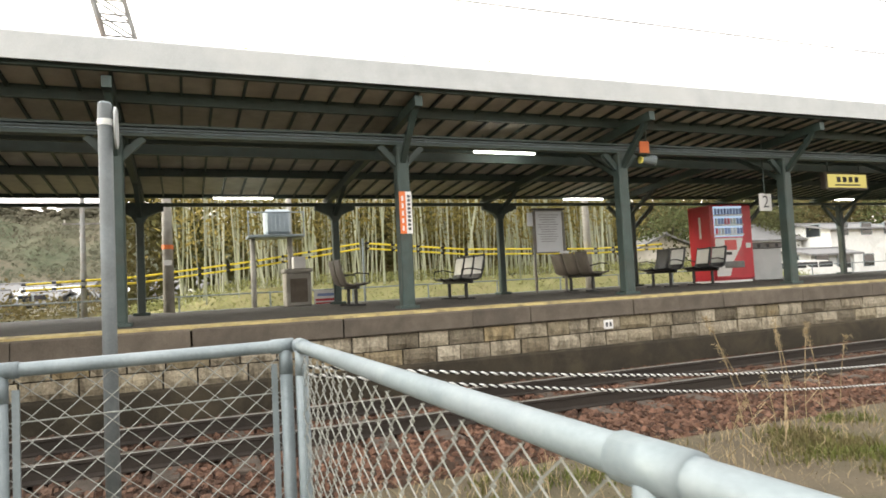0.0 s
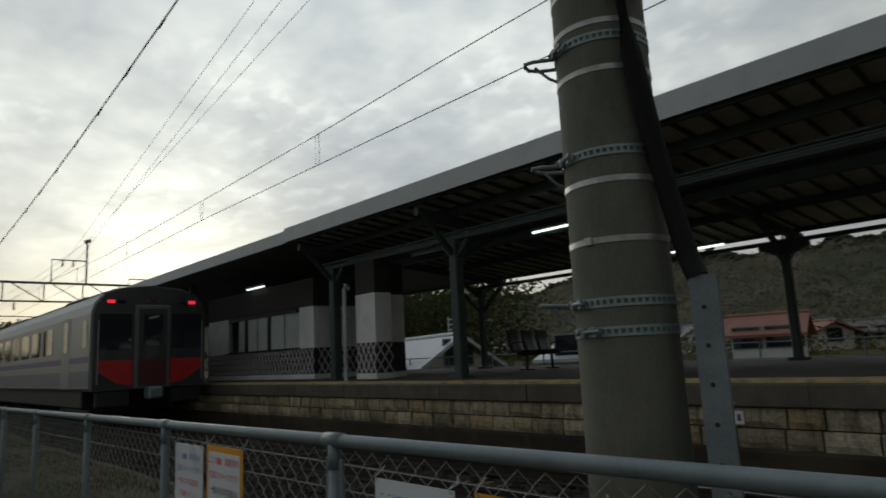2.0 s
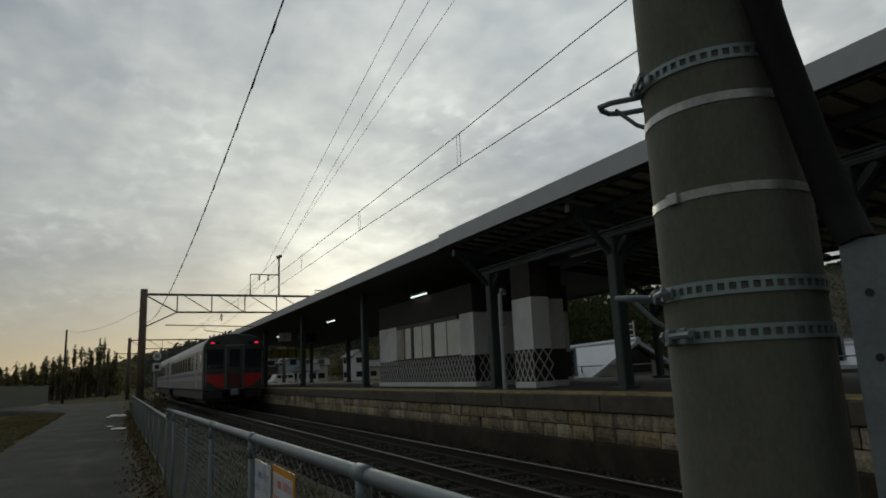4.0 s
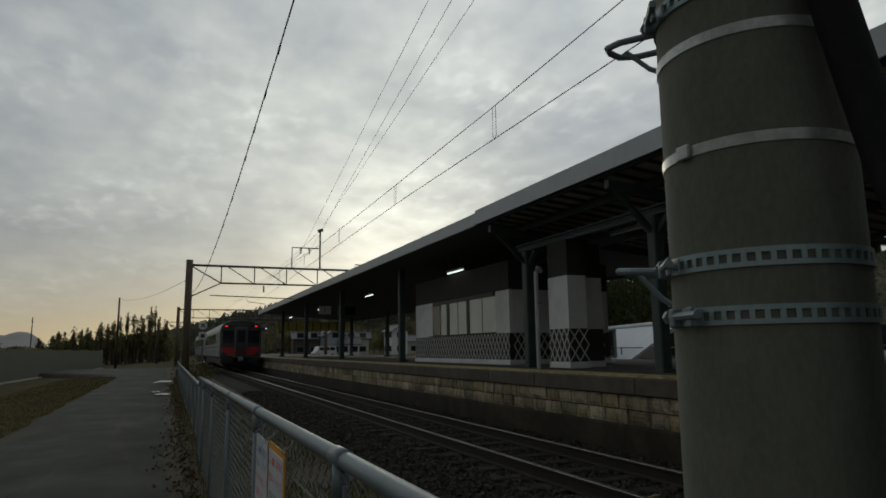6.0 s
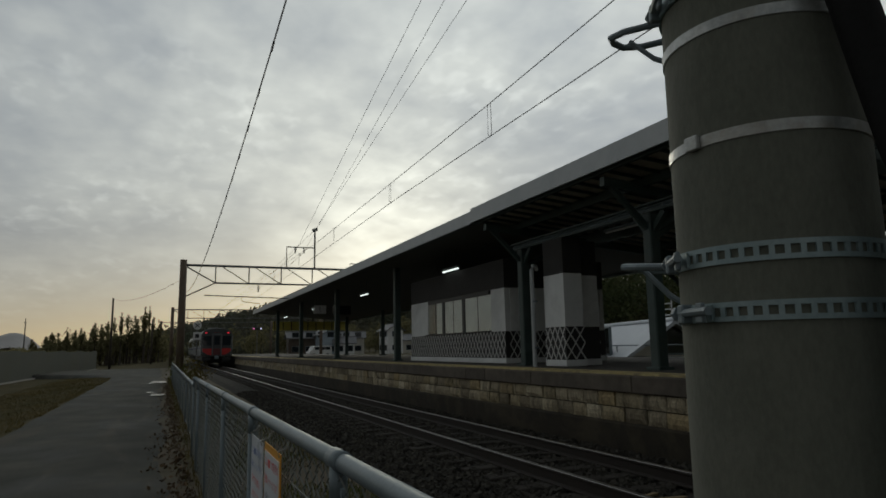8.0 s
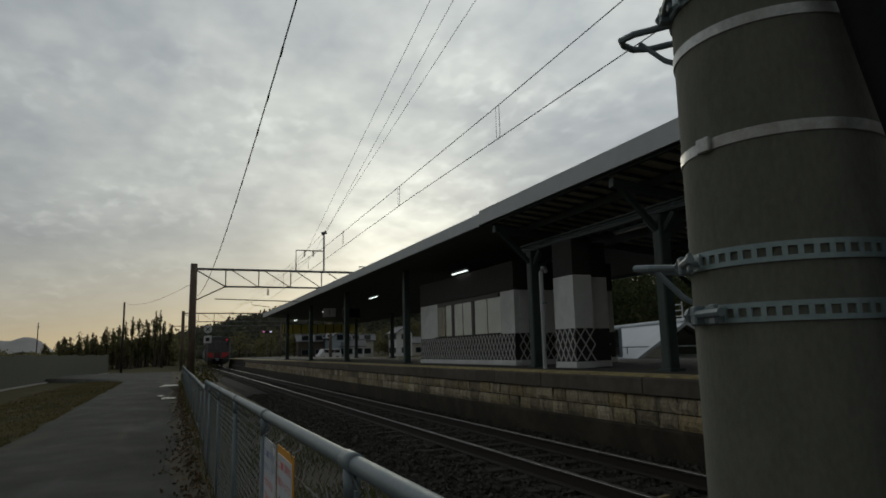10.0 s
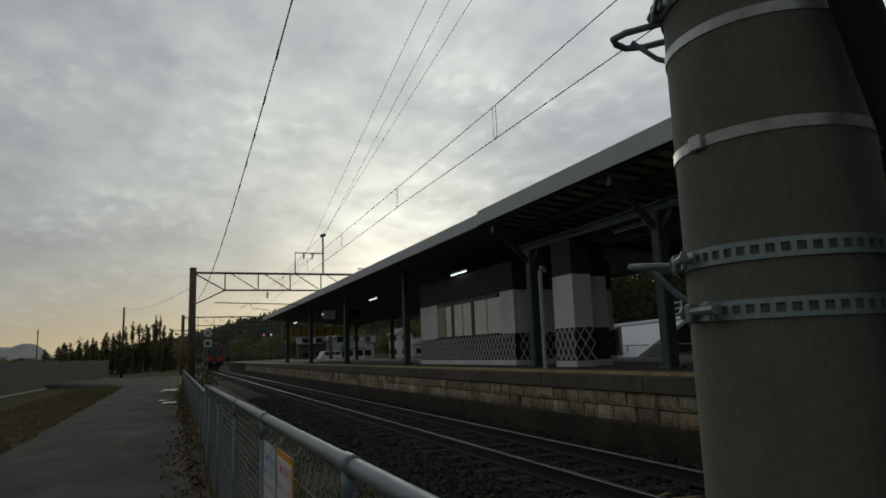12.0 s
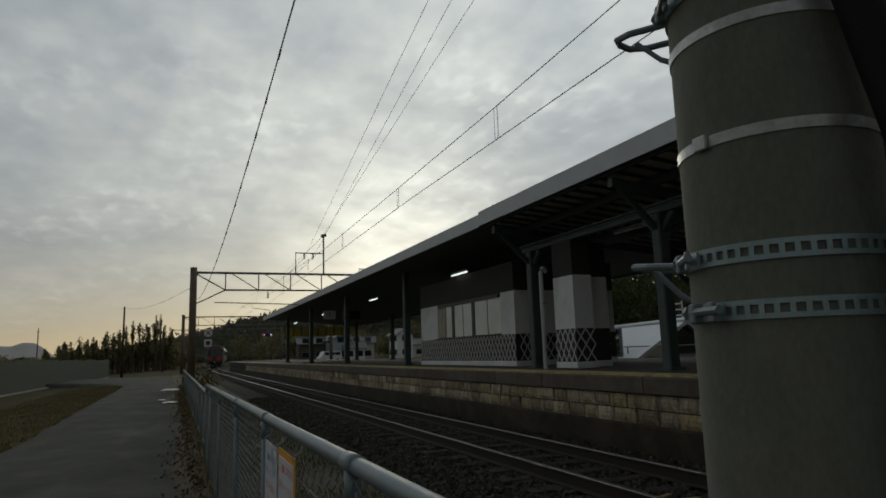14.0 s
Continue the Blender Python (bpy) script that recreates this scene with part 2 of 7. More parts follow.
M = {
    "concrete": material("weathered_concrete", ((0.23, 0.222, 0.20), (0.38, 0.365, 0.335)), 0.85, 0, 5, 140, 0.35, 160, (0.15, 0.142, 0.122), 1.6, 0.4),
    "pole": material("spun_concrete", ((0.098, 0.103, 0.081), (0.166, 0.170, 0.138)), 0.88, 0, 5, 120, 0.3, 200, (0.21, 0.21, 0.175), 9, 0.3, bump_dist=0.003, stretch=(1, 1, 0.45)),
    "steel": material("dull_grey_steel", ((0.15, 0.18, 0.20), (0.24, 0.275, 0.30)), 0.55, 0.15, 9, 90, 0.05, 90, (0.12, 0.13, 0.14), 3, 0.3),
    "galv": material("galvanised_steel", ((0.135, 0.168, 0.186), (0.20, 0.242, 0.26)), 0.5, 0.2, 9, 90, 0.05, 90, (0.27, 0.30, 0.32), 3, 0.3),
    "galv_band": material("steel_band", ((0.30, 0.31, 0.305), (0.58, 0.59, 0.57)), 0.4, 0.5, 11, 90, 0.05, 120, (0.30, 0.26, 0.19), 8, 0.5),
    "slot_band": material("galvanised_band", ((0.20, 0.27, 0.28), (0.32, 0.39, 0.40)), 0.45, 0.3, 14, 120, 0.06, 120),
    "wire": material("chain_link_wire", ((0.14, 0.15, 0.138), (0.245, 0.255, 0.238)), 0.6, 0.1, 12, 90, 0.0),
    "green": material("dark_green_steel", ((0.024, 0.044, 0.040), (0.052, 0.082, 0.076)), 0.55, 0, 4, 70, 0.12, 70, (0.05, 0.045, 0.036), 2, 0.3),
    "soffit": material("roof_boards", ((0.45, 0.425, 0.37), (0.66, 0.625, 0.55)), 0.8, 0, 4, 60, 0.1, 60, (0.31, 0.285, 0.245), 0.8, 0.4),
    # Far boards: the dark, greenish shade under the roof is put into their colour.
    "soffit_far_shaded": material("shaded_far_roof_boards", ((0.085, 0.09, 0.08), (0.14, 0.145, 0.13)), 0.75, 0, 4, 60, 0.1, 60),
    "fascia": material("eave_sheet_metal", ((0.37, 0.39, 0.40), (0.47, 0.49, 0.50)), 0.55, 0.15, 3, 60, 0.06, 60, (0.50, 0.51, 0.51), 0.7, 0.4),
    "platform": material("platform_asphalt", ((0.028, 0.025, 0.022), (0.062, 0.056, 0.049)), 0.88, 0, 3, 150, 0.4, 180, (0.085, 0.073, 0.06), 0.9, 0.4),
    "coping": material("platform_coping", ((0.072, 0.060, 0.046), (0.15, 0.125, 0.10)), 0.88, 0, 4, 90, 0.35, 90, (0.07, 0.06, 0.05), 1.2, 0.5, vary=0.15),
    "block": stone("stone_block", True),
    "block_far": stone("far_stone_block", False),
    "mortar": material("joint_mortar", ((0.010, 0.009, 0.007), (0.022, 0.019, 0.015)), 0.9, 0, 6, 80, 0.4, 60),
    "lower": material("lower_wall", ((0.016, 0.013, 0.008), (0.044, 0.035, 0.022)), 0.9, 0, 2.5, 60, 0.5, 40, (0.085, 0.068, 0.042), 1.1, 0.5),
    "yellow": material("worn_yellow_line", ((0.36, 0.28, 0.11), (0.56, 0.46, 0.22)), 0.75, 0, 9, 90, 0.2, 90, (0.16, 0.13, 0.08), 3.5, 0.7),
    "ballast": track_bed("ballast_stone", ((0.055, 0.030, 0.021), (0.16, 0.088, 0.061)), ((0.026, 0.024, 0.020), (0.070, 0.064, 0.052))),
    "bed": track_bed("ballast_bed", ((0.026, 0.016, 0.011), (0.068, 0.041, 0.029)), ((0.014, 0.013, 0.010), (0.034, 0.031, 0.025))),
    "rail": material("rusty_rail", ((0.018, 0.014, 0.011), (0.038, 0.029, 0.023)), 0.75, 0.2, 8, 70, 0.2, 60),
    "railtop": material("polished_rail_head", ((0.26, 0.25, 0.24), (0.40, 0.39, 0.37)), 0.3, 0.9, 8, 70, 0.02, 60),
    "sleeper": track_bed("sleeper", ((0.055, 0.043, 0.035), (0.11, 0.09, 0.075)), ((0.024, 0.021, 0.018), (0.055, 0.048, 0.040))),
    "road": wet_road(),
    "earth": material("earth_and_grass", ((0.034, 0.034, 0.012), (0.085, 0.07, 0.03)), 0.95, 0, 2.2, 30, 0.6, 25, (0.09, 0.068, 0.036), 0.5, 0.6, spec=0.1, bump_dist=0.03),
    "dirt": material("trodden_dirt", ((0.052, 0.041, 0.024), (0.108, 0.084, 0.052)), 0.95, 0, 2, 45, 0.6, 40, (0.06, 0.06, 0.025), 0.8, 0.5),
    "rubber": material("black_cable", ((0.006, 0.006, 0.006), (0.013, 0.013, 0.013)), 0.75, 0, 8, 60, 0.2, 60, spec=0.25),
    "white_wall": material("white_render", ((0.68, 0.69, 0.69), (0.80, 0.81, 0.80)), 0.8, 0, 2, 80, 0.08, 90, (0.45, 0.45, 0.44), 0.9, 0.35),
    "tile": material("dark_wall_tile", ((0.014, 0.013, 0.014), (0.03, 0.028, 0.03)), 0.5, 0, 6, 60, 0.1, 60),
    "lattice": material("white_lattice_joint", ((0.50, 0.50, 0.49), (0.68, 0.68, 0.66)), 0.8, 0, 8, 80, 0.1, 80),
    "dark": material("dark_metal", ((0.014, 0.014, 0.015), (0.032, 0.032, 0.033)), 0.5, 0.2, 6, 60, 0.05, 60),
    "glass": window_glass("dark_window_glass"),
    "silver": material("brushed_train_side", ((0.23, 0.25, 0.25), (0.33, 0.35, 0.35)), 0.42, 0.5, 3, 60, 0.03, 60, (0.33, 0.34, 0.34), 0.6, 0.4, stretch=(1, 0.2, 1)),
    "train_face": material("dark_train_end", ((0.030, 0.033, 0.035), (0.055, 0.058, 0.06)), 0.4, 0.1, 3, 60, 0.03, 60, coat=0.2),
    "red": material("red_panel", ((0.38, 0.014, 0.016), (0.52, 0.024, 0.024)), 0.4, 0, 4, 60, 0.03, 60, coat=0.2),
    "stripe": material("blue_stripe", ((0.055, 0.05, 0.14), (0.085, 0.075, 0.20)), 0.4, 0, 4, 60, 0.03, 60),
    "roof_grey": material("train_roof", ((0.16, 0.165, 0.17), (0.24, 0.245, 0.25)), 0.6, 0.1, 4, 60, 0.1, 60),
    "lamp": glowing("fluorescent_tube", (0.95, 1.0, 0.97), 3.0),
    "tail": glowing("red_tail_lamp", (1.0, 0.03, 0.06), 1.5),
    "gantry": material("grey_gantry_steel", ((0.12, 0.125, 0.125), (0.22, 0.225, 0.225)), 0.6, 0.3, 4, 60, 0.1, 60, (0.13, 0.08, 0.05), 2, 0.4),
    "mast": material("rusty_gantry_post", ((0.10, 0.075, 0.055), (0.19, 0.145, 0.11)), 0.75, 0.1, 3, 60, 0.2, 60, (0.14, 0.085, 0.05), 1.5, 0.5),
    "copper": material("overhead_wire", ((0.05, 0.05, 0.05), (0.10, 0.10, 0.095)), 0.5, 0.5, 8, 60, 0.0),
    "porcelain": material("insulator", ((0.35, 0.33, 0.30), (0.5, 0.48, 0.45)), 0.25, 0, 8, 60, 0.0),
}
M["puddle"] = material("rippled_water", ((0.015, 0.016, 0.016), (0.02, 0.021, 0.02)), 0.24, 0, 3, 20, 0.5, 14, bump_dist=0.03)


# ---------------------------------------------------------------- mesh helpers
def part(name, bm, mat, parent=None, label="", smooth=False):
    """Links a bmesh as one mesh object, under a thing or a part."""
    me = bpy.data.meshes.new(name)
    if smooth:
        for f in bm.faces:
            f.smooth = True
    bm.normal_update()
    bm.to_mesh(me)
    bm.free()
    me.materials.append(mat)
    ob = new(name, me)
    if parent:
        ob.parent = parent
    if label:
        ob["label"] = label
    return ob


def shared(name, me, parent, m):
    """One more object on a mesh that is there already."""
    ob = new(name, me)
    ob.parent = parent
    ob.matrix_basis = m
    return ob


def thing(name, label, category, m=None, group="", kind=""):
    ob = new(name)
    ob.empty_display_size = 0.2
    if m is not None:
        ob.matrix_basis = m
    return tagged(ob, label, category, group, kind)


def box(bm, c, s, m=None, bevel=0.0):
    """A box of size s round c, turned by m."""
    r = bmesh.ops.create_cube(bm, size=1.0, matrix=(m or Matrix()) @ Matrix.Translation(c) @ Matrix.Diagonal((*s, 1)))
    if bevel:
        es = list({e for v in r["verts"] for e in v.link_edges})
        bmesh.ops.bevel(bm, geom=es, offset=bevel, segments=1, affect="EDGES", profile=0.5)
    return bm


def bx(c, s, bevel=0.0):
    return box(bmesh.new(), c, s, None, bevel)


def rod(bm, a, b, r0, r1=None, n=10, caps=True):
    """A round bar from a to b."""
    a, b = Vector(a), Vector(b)
    r1 = r0 if r1 is None else r1
    d = b - a
    q = d.to_track_quat("Z", "Y").to_matrix()
    rings = []
    for p, r in ((a, r0), (b, r1)):
        rings.append([bm.verts.new(p + q @ Vector((r * math.cos(i * math.tau / n), r * math.sin(i * math.tau / n), 0))) for i in range(n)])
    for i in range(n):
        bm.faces.new((rings[0][i], rings[0][(i + 1) % n], rings[1][(i + 1) % n], rings[1][i]))
    if caps:
        bm.faces.new(rings[0][::-1])
        bm.faces.new(rings[1])
    return bm


def tube(bm, pts, r, n=8):
    """A bent bar through the points."""
    pts = [Vector(p) for p in pts]
    rings = []
    for i, p in enumerate(pts):
        d = (pts[min(i + 1, len(pts) - 1)] - pts[max(i - 1, 0)]).normalized()
        side = d.cross(Vector((0, 0, 1)))
        if side.length < 0.05:
            side = d.cross(Vector((0, 1, 0)))
        side.normalize()
        upv = side.cross(d)
        rings.append([bm.verts.new(p + r * (math.cos(k * math.tau / n) * side + math.sin(k * math.tau / n) * upv)) for k in range(n)])
    for a, b in zip(rings, rings[1:]):
        for k in range(n):
            bm.faces.new((a[k], a[(k + 1) % n], b[(k + 1) % n], b[k]))
    bm.faces.new(rings[0])
    bm.faces.new(rings[-1][::-1])
    return bm


def sweep_y(bm, profile, ys, shift=None):
    """A closed profile of (x, z) points drawn along y, moved sideways by shift(y)."""
    rings = []
    for y in ys:
        dx = shift(y) if shift else 0.0
        rings.append([bm.verts.new((x + dx, y, z)) for x, z in profile])
    k = len(profile)
    for a, b in zip(rings, rings[1:]):
        for i in range(k):
            bm.faces.new((a[i], a[(i + 1) % k], b[(i + 1) % k], b[i]))
    bm.faces.new(rings[0][::-1])
    bm.faces.new(rings[-1])
    bmesh.ops.recalc_face_normals(bm, faces=bm.faces)
    return bm


def sheet(bm, xs, ys, height):
    """A ground sheet over a grid, with its height from a function."""
    grid = [[bm.verts.new((x, y, height(x, y))) for x in xs] for y in ys]
    for r0, r1 in zip(grid, grid[1:]):
        for i in range(len(xs) - 1):
            bm.faces.new((r0[i], r0[i + 1], r1[i + 1], r1[i]))
    return bm


def fbm(x, y, s, z=0.0):
    return noise.fractal(Vector((x * s, y * s, z)), 1.0, 2.0, 4)


# ---------------------------------------------------------------- the plan
TRACK = 4.37          # middle of the near track
EDGE = 5.95           # platform edge
TOP = 0.89            # platform top at the edge
FRONT, REAR = 6.75, 11.4   # the two rows of columns
COLS = [-19.2, -15.3, -11.4, -7.55, -3.58, 0.24, 4.1, 7.95, 11.88]
FAR_COLS = [19.95, 27.8, 35.7, 43.6]


def bend(y):
    """The line curves away far down."""
    return 0.00077 * max(0.0, y - 65) ** 2


def plat_z(x):
    return TOP + min(0.06, max(0.0, (x - EDGE) * 0.05))


# ground
def ground_z(x, y):
    d = 0.02 * fbm(x, y, 0.5)
    if x < -2.6:
        d += -0.10 - 0.25 * min(1.0, (-2.6 - x) / 4)
    elif x < 0.3:
        d += -0.13
    elif x < 2.4:
        d += -0.13 - 0.12 * (x - 0.3) / 2.1
    elif x < 14:
        d += -0.30
    else:
        d += -0.30 + min(0.55, (x - 14) * 0.3) + 0.004 * max(0, x - 30)
    return d


xs = [-1500, -600, -250, -120, -60, -30, -18, -12, -9, -7, -5.5, -4.2, -3.2, -2.6, -1.6, -0.6, 0.3, 1.0, 1.7, 2.4, 4, 8, 13.5, 14, 15, 16, 18, 22, 28, 40, 60, 100, 200, 500, 1500]
ys = [-1500, -500, -200, -100, -60] + [-40 + 2 * i for i in range(61)] + [90, 100, 120, 150, 200, 300, 600, 1500, 3000]
ground = part("ground", sheet(bmesh.new(), xs, ys, ground_z), M["earth"])
tagged(ground, "rough earth with thin grass beside the line", "ground", kind="structure")

# road beside the line, with puddles
def road_left(y):
    return -2.75 - (0.0 if y < 42 else min(30.0, (y - 42) ** 2 * 0.035))


def road_sheet():
    bm = bmesh.new()
    rows = []
    for i in range(60):
        y = -14 + i * 1.35
        l, r = road_left(y) + 0.12 * fbm(0, y, 0.5), -0.12 + 0.16 * fbm(7, y, 0.6)
        if y > 58:
            r = -0.3
        rows.append([bm.verts.new((l - 0.45, y, -0.45))] + [bm.verts.new((l + (r - l) * k / 6, y, -0.085 + 0.03 * math.sin(math.pi * k / 6))) for k in range(7)])
    for a, b in zip(rows, rows[1:]):
        for k in range(7):
            bm.faces.new((a[k], a[k + 1], b[k + 1], b[k]))
    return bm


road = tagged(part("road", road_sheet(), M["road"], smooth=True), "narrow damp asphalt lane along the fence", "road", kind="structure")


def puddle(x, y, rx, ry, seed):
    bm = bmesh.new()
    ring = []
    for k in range(26):
        a = k * math.tau / 26
        r = 1 + 0.55 * noise.noise(Vector((math.cos(a) * 2.1, math.sin(a) * 2.1, seed * 3.7)))
        ring.append(bm.verts.new((x + rx * r * math.cos(a), y + ry * r * math.sin(a), -0.040)))
    bm.faces.new(ring)
    return tagged(part("puddle", bm, M["puddle"]), "shallow puddle on the lane reflecting the sky", "puddle", group="puddles on the lane")


puddle(-0.30, 24.1, 0.26, 0.60, 1)
puddle(-0.52, 25.6, 0.12, 0.35, 4)
puddle(-0.24, 34.3, 0.33, 1.2, 2)
puddle(-0.62, 33.2, 0.10, 0.5, 7)

# verge between lane and fence, ballast bed, and the strip beyond the platform
verge = part("verge", sheet(bmesh.new(), [-0.25, -0.15, 0.0, 0.25, 0.6, 1.1, 1.7, 2.3], [-16 + 0.7 * i for i in range(120)],
                            lambda x, y: -0.09 - 0.10 * max(0, x - 0.3) / 2 + 0.035 * fbm(x, y, 1.6)), M["dirt"], smooth=True)
tagged(verge, "trodden dirt verge with weeds along the fence", "verge", kind="structure")
BED = [(2.05, -0.32), (2.7, -0.19), (5.9, -0.19), (6.0, -0.22), (6.0, -0.45), (2.05, -0.45)]
bed = part("ballast_bed", sweep_y(bmesh.new(), BED, [-60 + 4 * i for i in range(66)], bend), M["bed"])
tagged(bed, "brown crushed-stone ballast under the track", "ballast", kind="structure")


# rails and sleepers
RAIL = [(-0.065, -0.153), (0.065, -0.153), (0.065, -0.14), (0.012, -0.125), (0.012, -0.04), (0.0325, -0.03), (0.0325, -0.004), (-0.0325, -0.004), (-0.0325, -0.03), (-0.012, -0.04), (-0.012, -0.125), (-0.065, -0.14)]
HEAD = [(-0.031, -0.004), (0.031, -0.004), (0.028, 0.0), (-0.028, 0.0)]
ry = [-60 + 3 * i for i in range(86)]
for side in (-0.565, 0.565):
    rail = thing("rail", "worn steel rail on sleepers", "rail", group="rails of the near track", kind="structure")
    part("rail_body", sweep_y(bmesh.new(), [(x + TRACK + side, z) for x, z in RAIL], ry, bend), M["rail"], rail, "rust-brown rail foot and web")
    part("rail_head", sweep_y(bmesh.new(), [(x + TRACK + side, z) for x, z in HEAD], ry, bend), M["railtop"], rail, "polished running surface")

# platform: body, asphalt top, yellow line, wall of stone blocks
platform = thing("platform", "island platform of stone blocks under an asphalt top", "platform", kind="structure")
py = [-60, -30, 0, 20, 40, 60] + [65 + 2.5 * i for i in range(9)]
part("platform_fill", sweep_y(bmesh.new(), [(6.1, -0.4), (12.5, -0.4), (12.5, 0.9), (8.2, 0.92), (6.1, 0.86)], py, bend), M["lower"], platform)
part("platform_top", sweep_y(bmesh.new(), [(6.302, 0.85), (12.6, 0.9), (12.6, 0.95), (7.2, 0.952), (6.302, 0.934)], py, bend), M["platform"], platform)
part("lower_wall", sweep_y(bmesh.new(), [(6.03, -0.4), (6.12, -0.4), (6.12, 0.215), (6.0, 0.215), (5.99, 0.18)], py, bend), M["lower"], platform, "dark damp plinth under the blocks")
part("block_backing", sweep_y(bmesh.new(), [(6.045, 0.2), (6.12, 0.2), (6.12, 0.66), (6.045, 0.66)], py, bend), M["mortar"], platform)
part("yellow_line", sweep_y(bmesh.new(), [(6.03, 0.88), (6.30, 0.89), (6.30, 0.932), (6.05, 0.920), (6.03, 0.914)], py, bend), M["yellow"], platform, "worn yellow safety line")


# platform roof
def roof_z(x):
    return 3.98 - 0.0857 * (x - 5.75)


def roof(name, y0, y1, top, bottom, mat, label, purlins):  # mono-pitched, falling away from the track
    r = thing(name, label, "platform roof", kind="structure")
    part("ceiling", sweep_y(bmesh.new(), [(5.80, roof_z(5.8) + 0.03), (12.4, roof_z(12.4) + 0.03), (12.4, roof_z(12.4) + 0.09), (5.80, roof_z(5.8) + 0.09)], [y0, y1]), mat, r, "tan ceiling boards")
    part("fascia", sweep_y(bmesh.new(), [(5.72, bottom), (5.75, bottom), (5.80, bottom + 0.05), (6.1, top - 0.02), (6.1, top + 0.02), (5.86, top + 0.01), (5.74, top - 0.05)], [y0, y1]), M["fascia"], r, "pale grey sheet-metal eave")
    part("roof_sheet", sweep_y(bmesh.new(), [(6.0, top - 0.02), (12.45, roof_z(12.4) + 0.14), (12.45, roof_z(12.4) + 0.17), (6.0, top + 0.01)], [y0, y1]), M["fascia"], r)
    bm = bmesh.new()
    for x, d in purlins:
        z = roof_z(x) + (0.05 if x > 12 else 0.0)
        sweep_y(bm, [(x - 0.035, z - d), (x + 0.035, z - d), (x + 0.035, z + 0.028), (x - 0.035, z + 0.028)], [y0, y1])
    part("purlins", bm, M["green"], r, "dark green purlins")
    return r


near_roof = roof("platform_roof_near", -33.0, 12.3, 4.31, 3.95, M["soffit"], "old timber-boarded platform roof with dark green steel frame", ((5.86, 0.05), (6.64, 0.13), (8.4, 0.11), (10.3, 0.12), (12.35, 0.10)))
far_roof = roof("platform_roof_far", 12.31, 48.2, 4.255, 3.93, M["soffit_far_shaded"], "newer plain platform roof with shade-toned boards and grey metal eave", ((5.86, 0.02), (12.35, 0.10)))
bm = bmesh.new()
y = -32.9
while y < 12.2:
    box(bm, (9.1, y, roof_z(9.1) - 0.0), (6.55, 0.035, 0.045), Matrix.Translation((9.1, 0, roof_z(9.1))) @ Matrix.Rotation(math.atan(0.0857), 4, "Y") @ Matrix.Translation((-9.1, 0, -roof_z(9.1))))
    y += 0.385
tagged(part("battens", bm, M["green"], near_roof), kind="stuff")


# columns with brackets
BRACED = (-19.2, -15.3, -11.4, 11.88)


def column(x, y, front, top, group):
    c = thing("platform_column", "dark green steel column with bracketed head holding the platform roof" if not front else "green steel column with curved knee braces along the platform edge", "column", pose(x, y, 0), group)
    base = plat_z(x)
    bm = bx((0, 0, (base + top) / 2), (0.20, 0.19, top - base) if front else (0.15, 0.15, top - base), 0.02)
    part("shaft", bm, M["green"], c)
    part("foot", bx((0, 0, base + 0.03), (0.30, 0.30, 0.06), 0.012), M["green"], c)
    for s in (-1, 1):
        bm = bmesh.new()
        if front and y in FAR_COLS:
            bm.free()
            continue
        if front or y in BRACED:
            reach, drop = (0.24, 0.30) if front else (0.62, 0.6)
            p0, p1 = Vector((0, s * 0.05, top - drop)), Vector((0, s * (0.09 + reach), top - 0.02))
            d = p1 - p0
            box(bm, (0, 0, 0), (0.07, d.length, 0.09), Matrix.Translation((p0 + p1) / 2) @ d.to_track_quat("Y", "Z").to_matrix().to_4x4())
            part("knee_brace", bm, M["green"], c)
        else:
            prof = [(s * 0.06, top - 0.34), (s * 0.14, top - 0.20), (s * 0.34, top - 0.11), (s * 0.43, top - 0.08), (s * 0.43, top), (s * 0.06, top)]
            rings = [[bm.verts.new((x, py_, pz)) for py_, pz in prof] for x in (-0.07, 0.07)]
            bm.faces.new(rings[0])
            bm.faces.new(rings[1][::-1])
            for i in range(6):
                bm.faces.new((rings[0][i], rings[0][(i + 1) % 6], rings[1][(i + 1) % 6], rings[1][i]))
            bmesh.ops.recalc_face_normals(bm, faces=bm.faces)
            part("bracket_head", bm, M["green"], c, "curved bracket head")
    return c


def cross_beam(y):
    b = thing("roof_truss", "dark green cross beam with slanting struts under the platform roof", "roof beam", group="roof trusses")
    bm = bmesh.new()
    ang = math.atan(0.0857)
    m = Matrix.Translation((9.1, y, roof_z(9.1) - 0.17)) @ Matrix.Rotation(ang, 4, "Y")
    box(bm, (0, 0, 0), (6.5, 0.11, 0.14), m)
    part("beam", bm, M["green"], b)
    for x0, z0, x1, z1 in ((FRONT, 3.05, 5.95, roof_z(5.95) - 0.16), (FRONT, 2.95, 7.9, roof_z(7.9) - 0.18), (REAR, 2.85, 10.3, roof_z(10.3) - 0.18), (REAR, 2.9, 12.2, roof_z(12.2) - 0.12)):
        bm = bmesh.new()
        d = Vector((x1 - x0, 0, z1 - z0))
        box(bm, (0, 0, 0), (0.08, 0.08, d.length), Matrix.Translation(((x0 + x1) / 2, y, (z0 + z1) / 2)) @ d.to_track_quat("Z", "Y").to_matrix().to_4x4())
        part("strut", bm, M["green"], b)


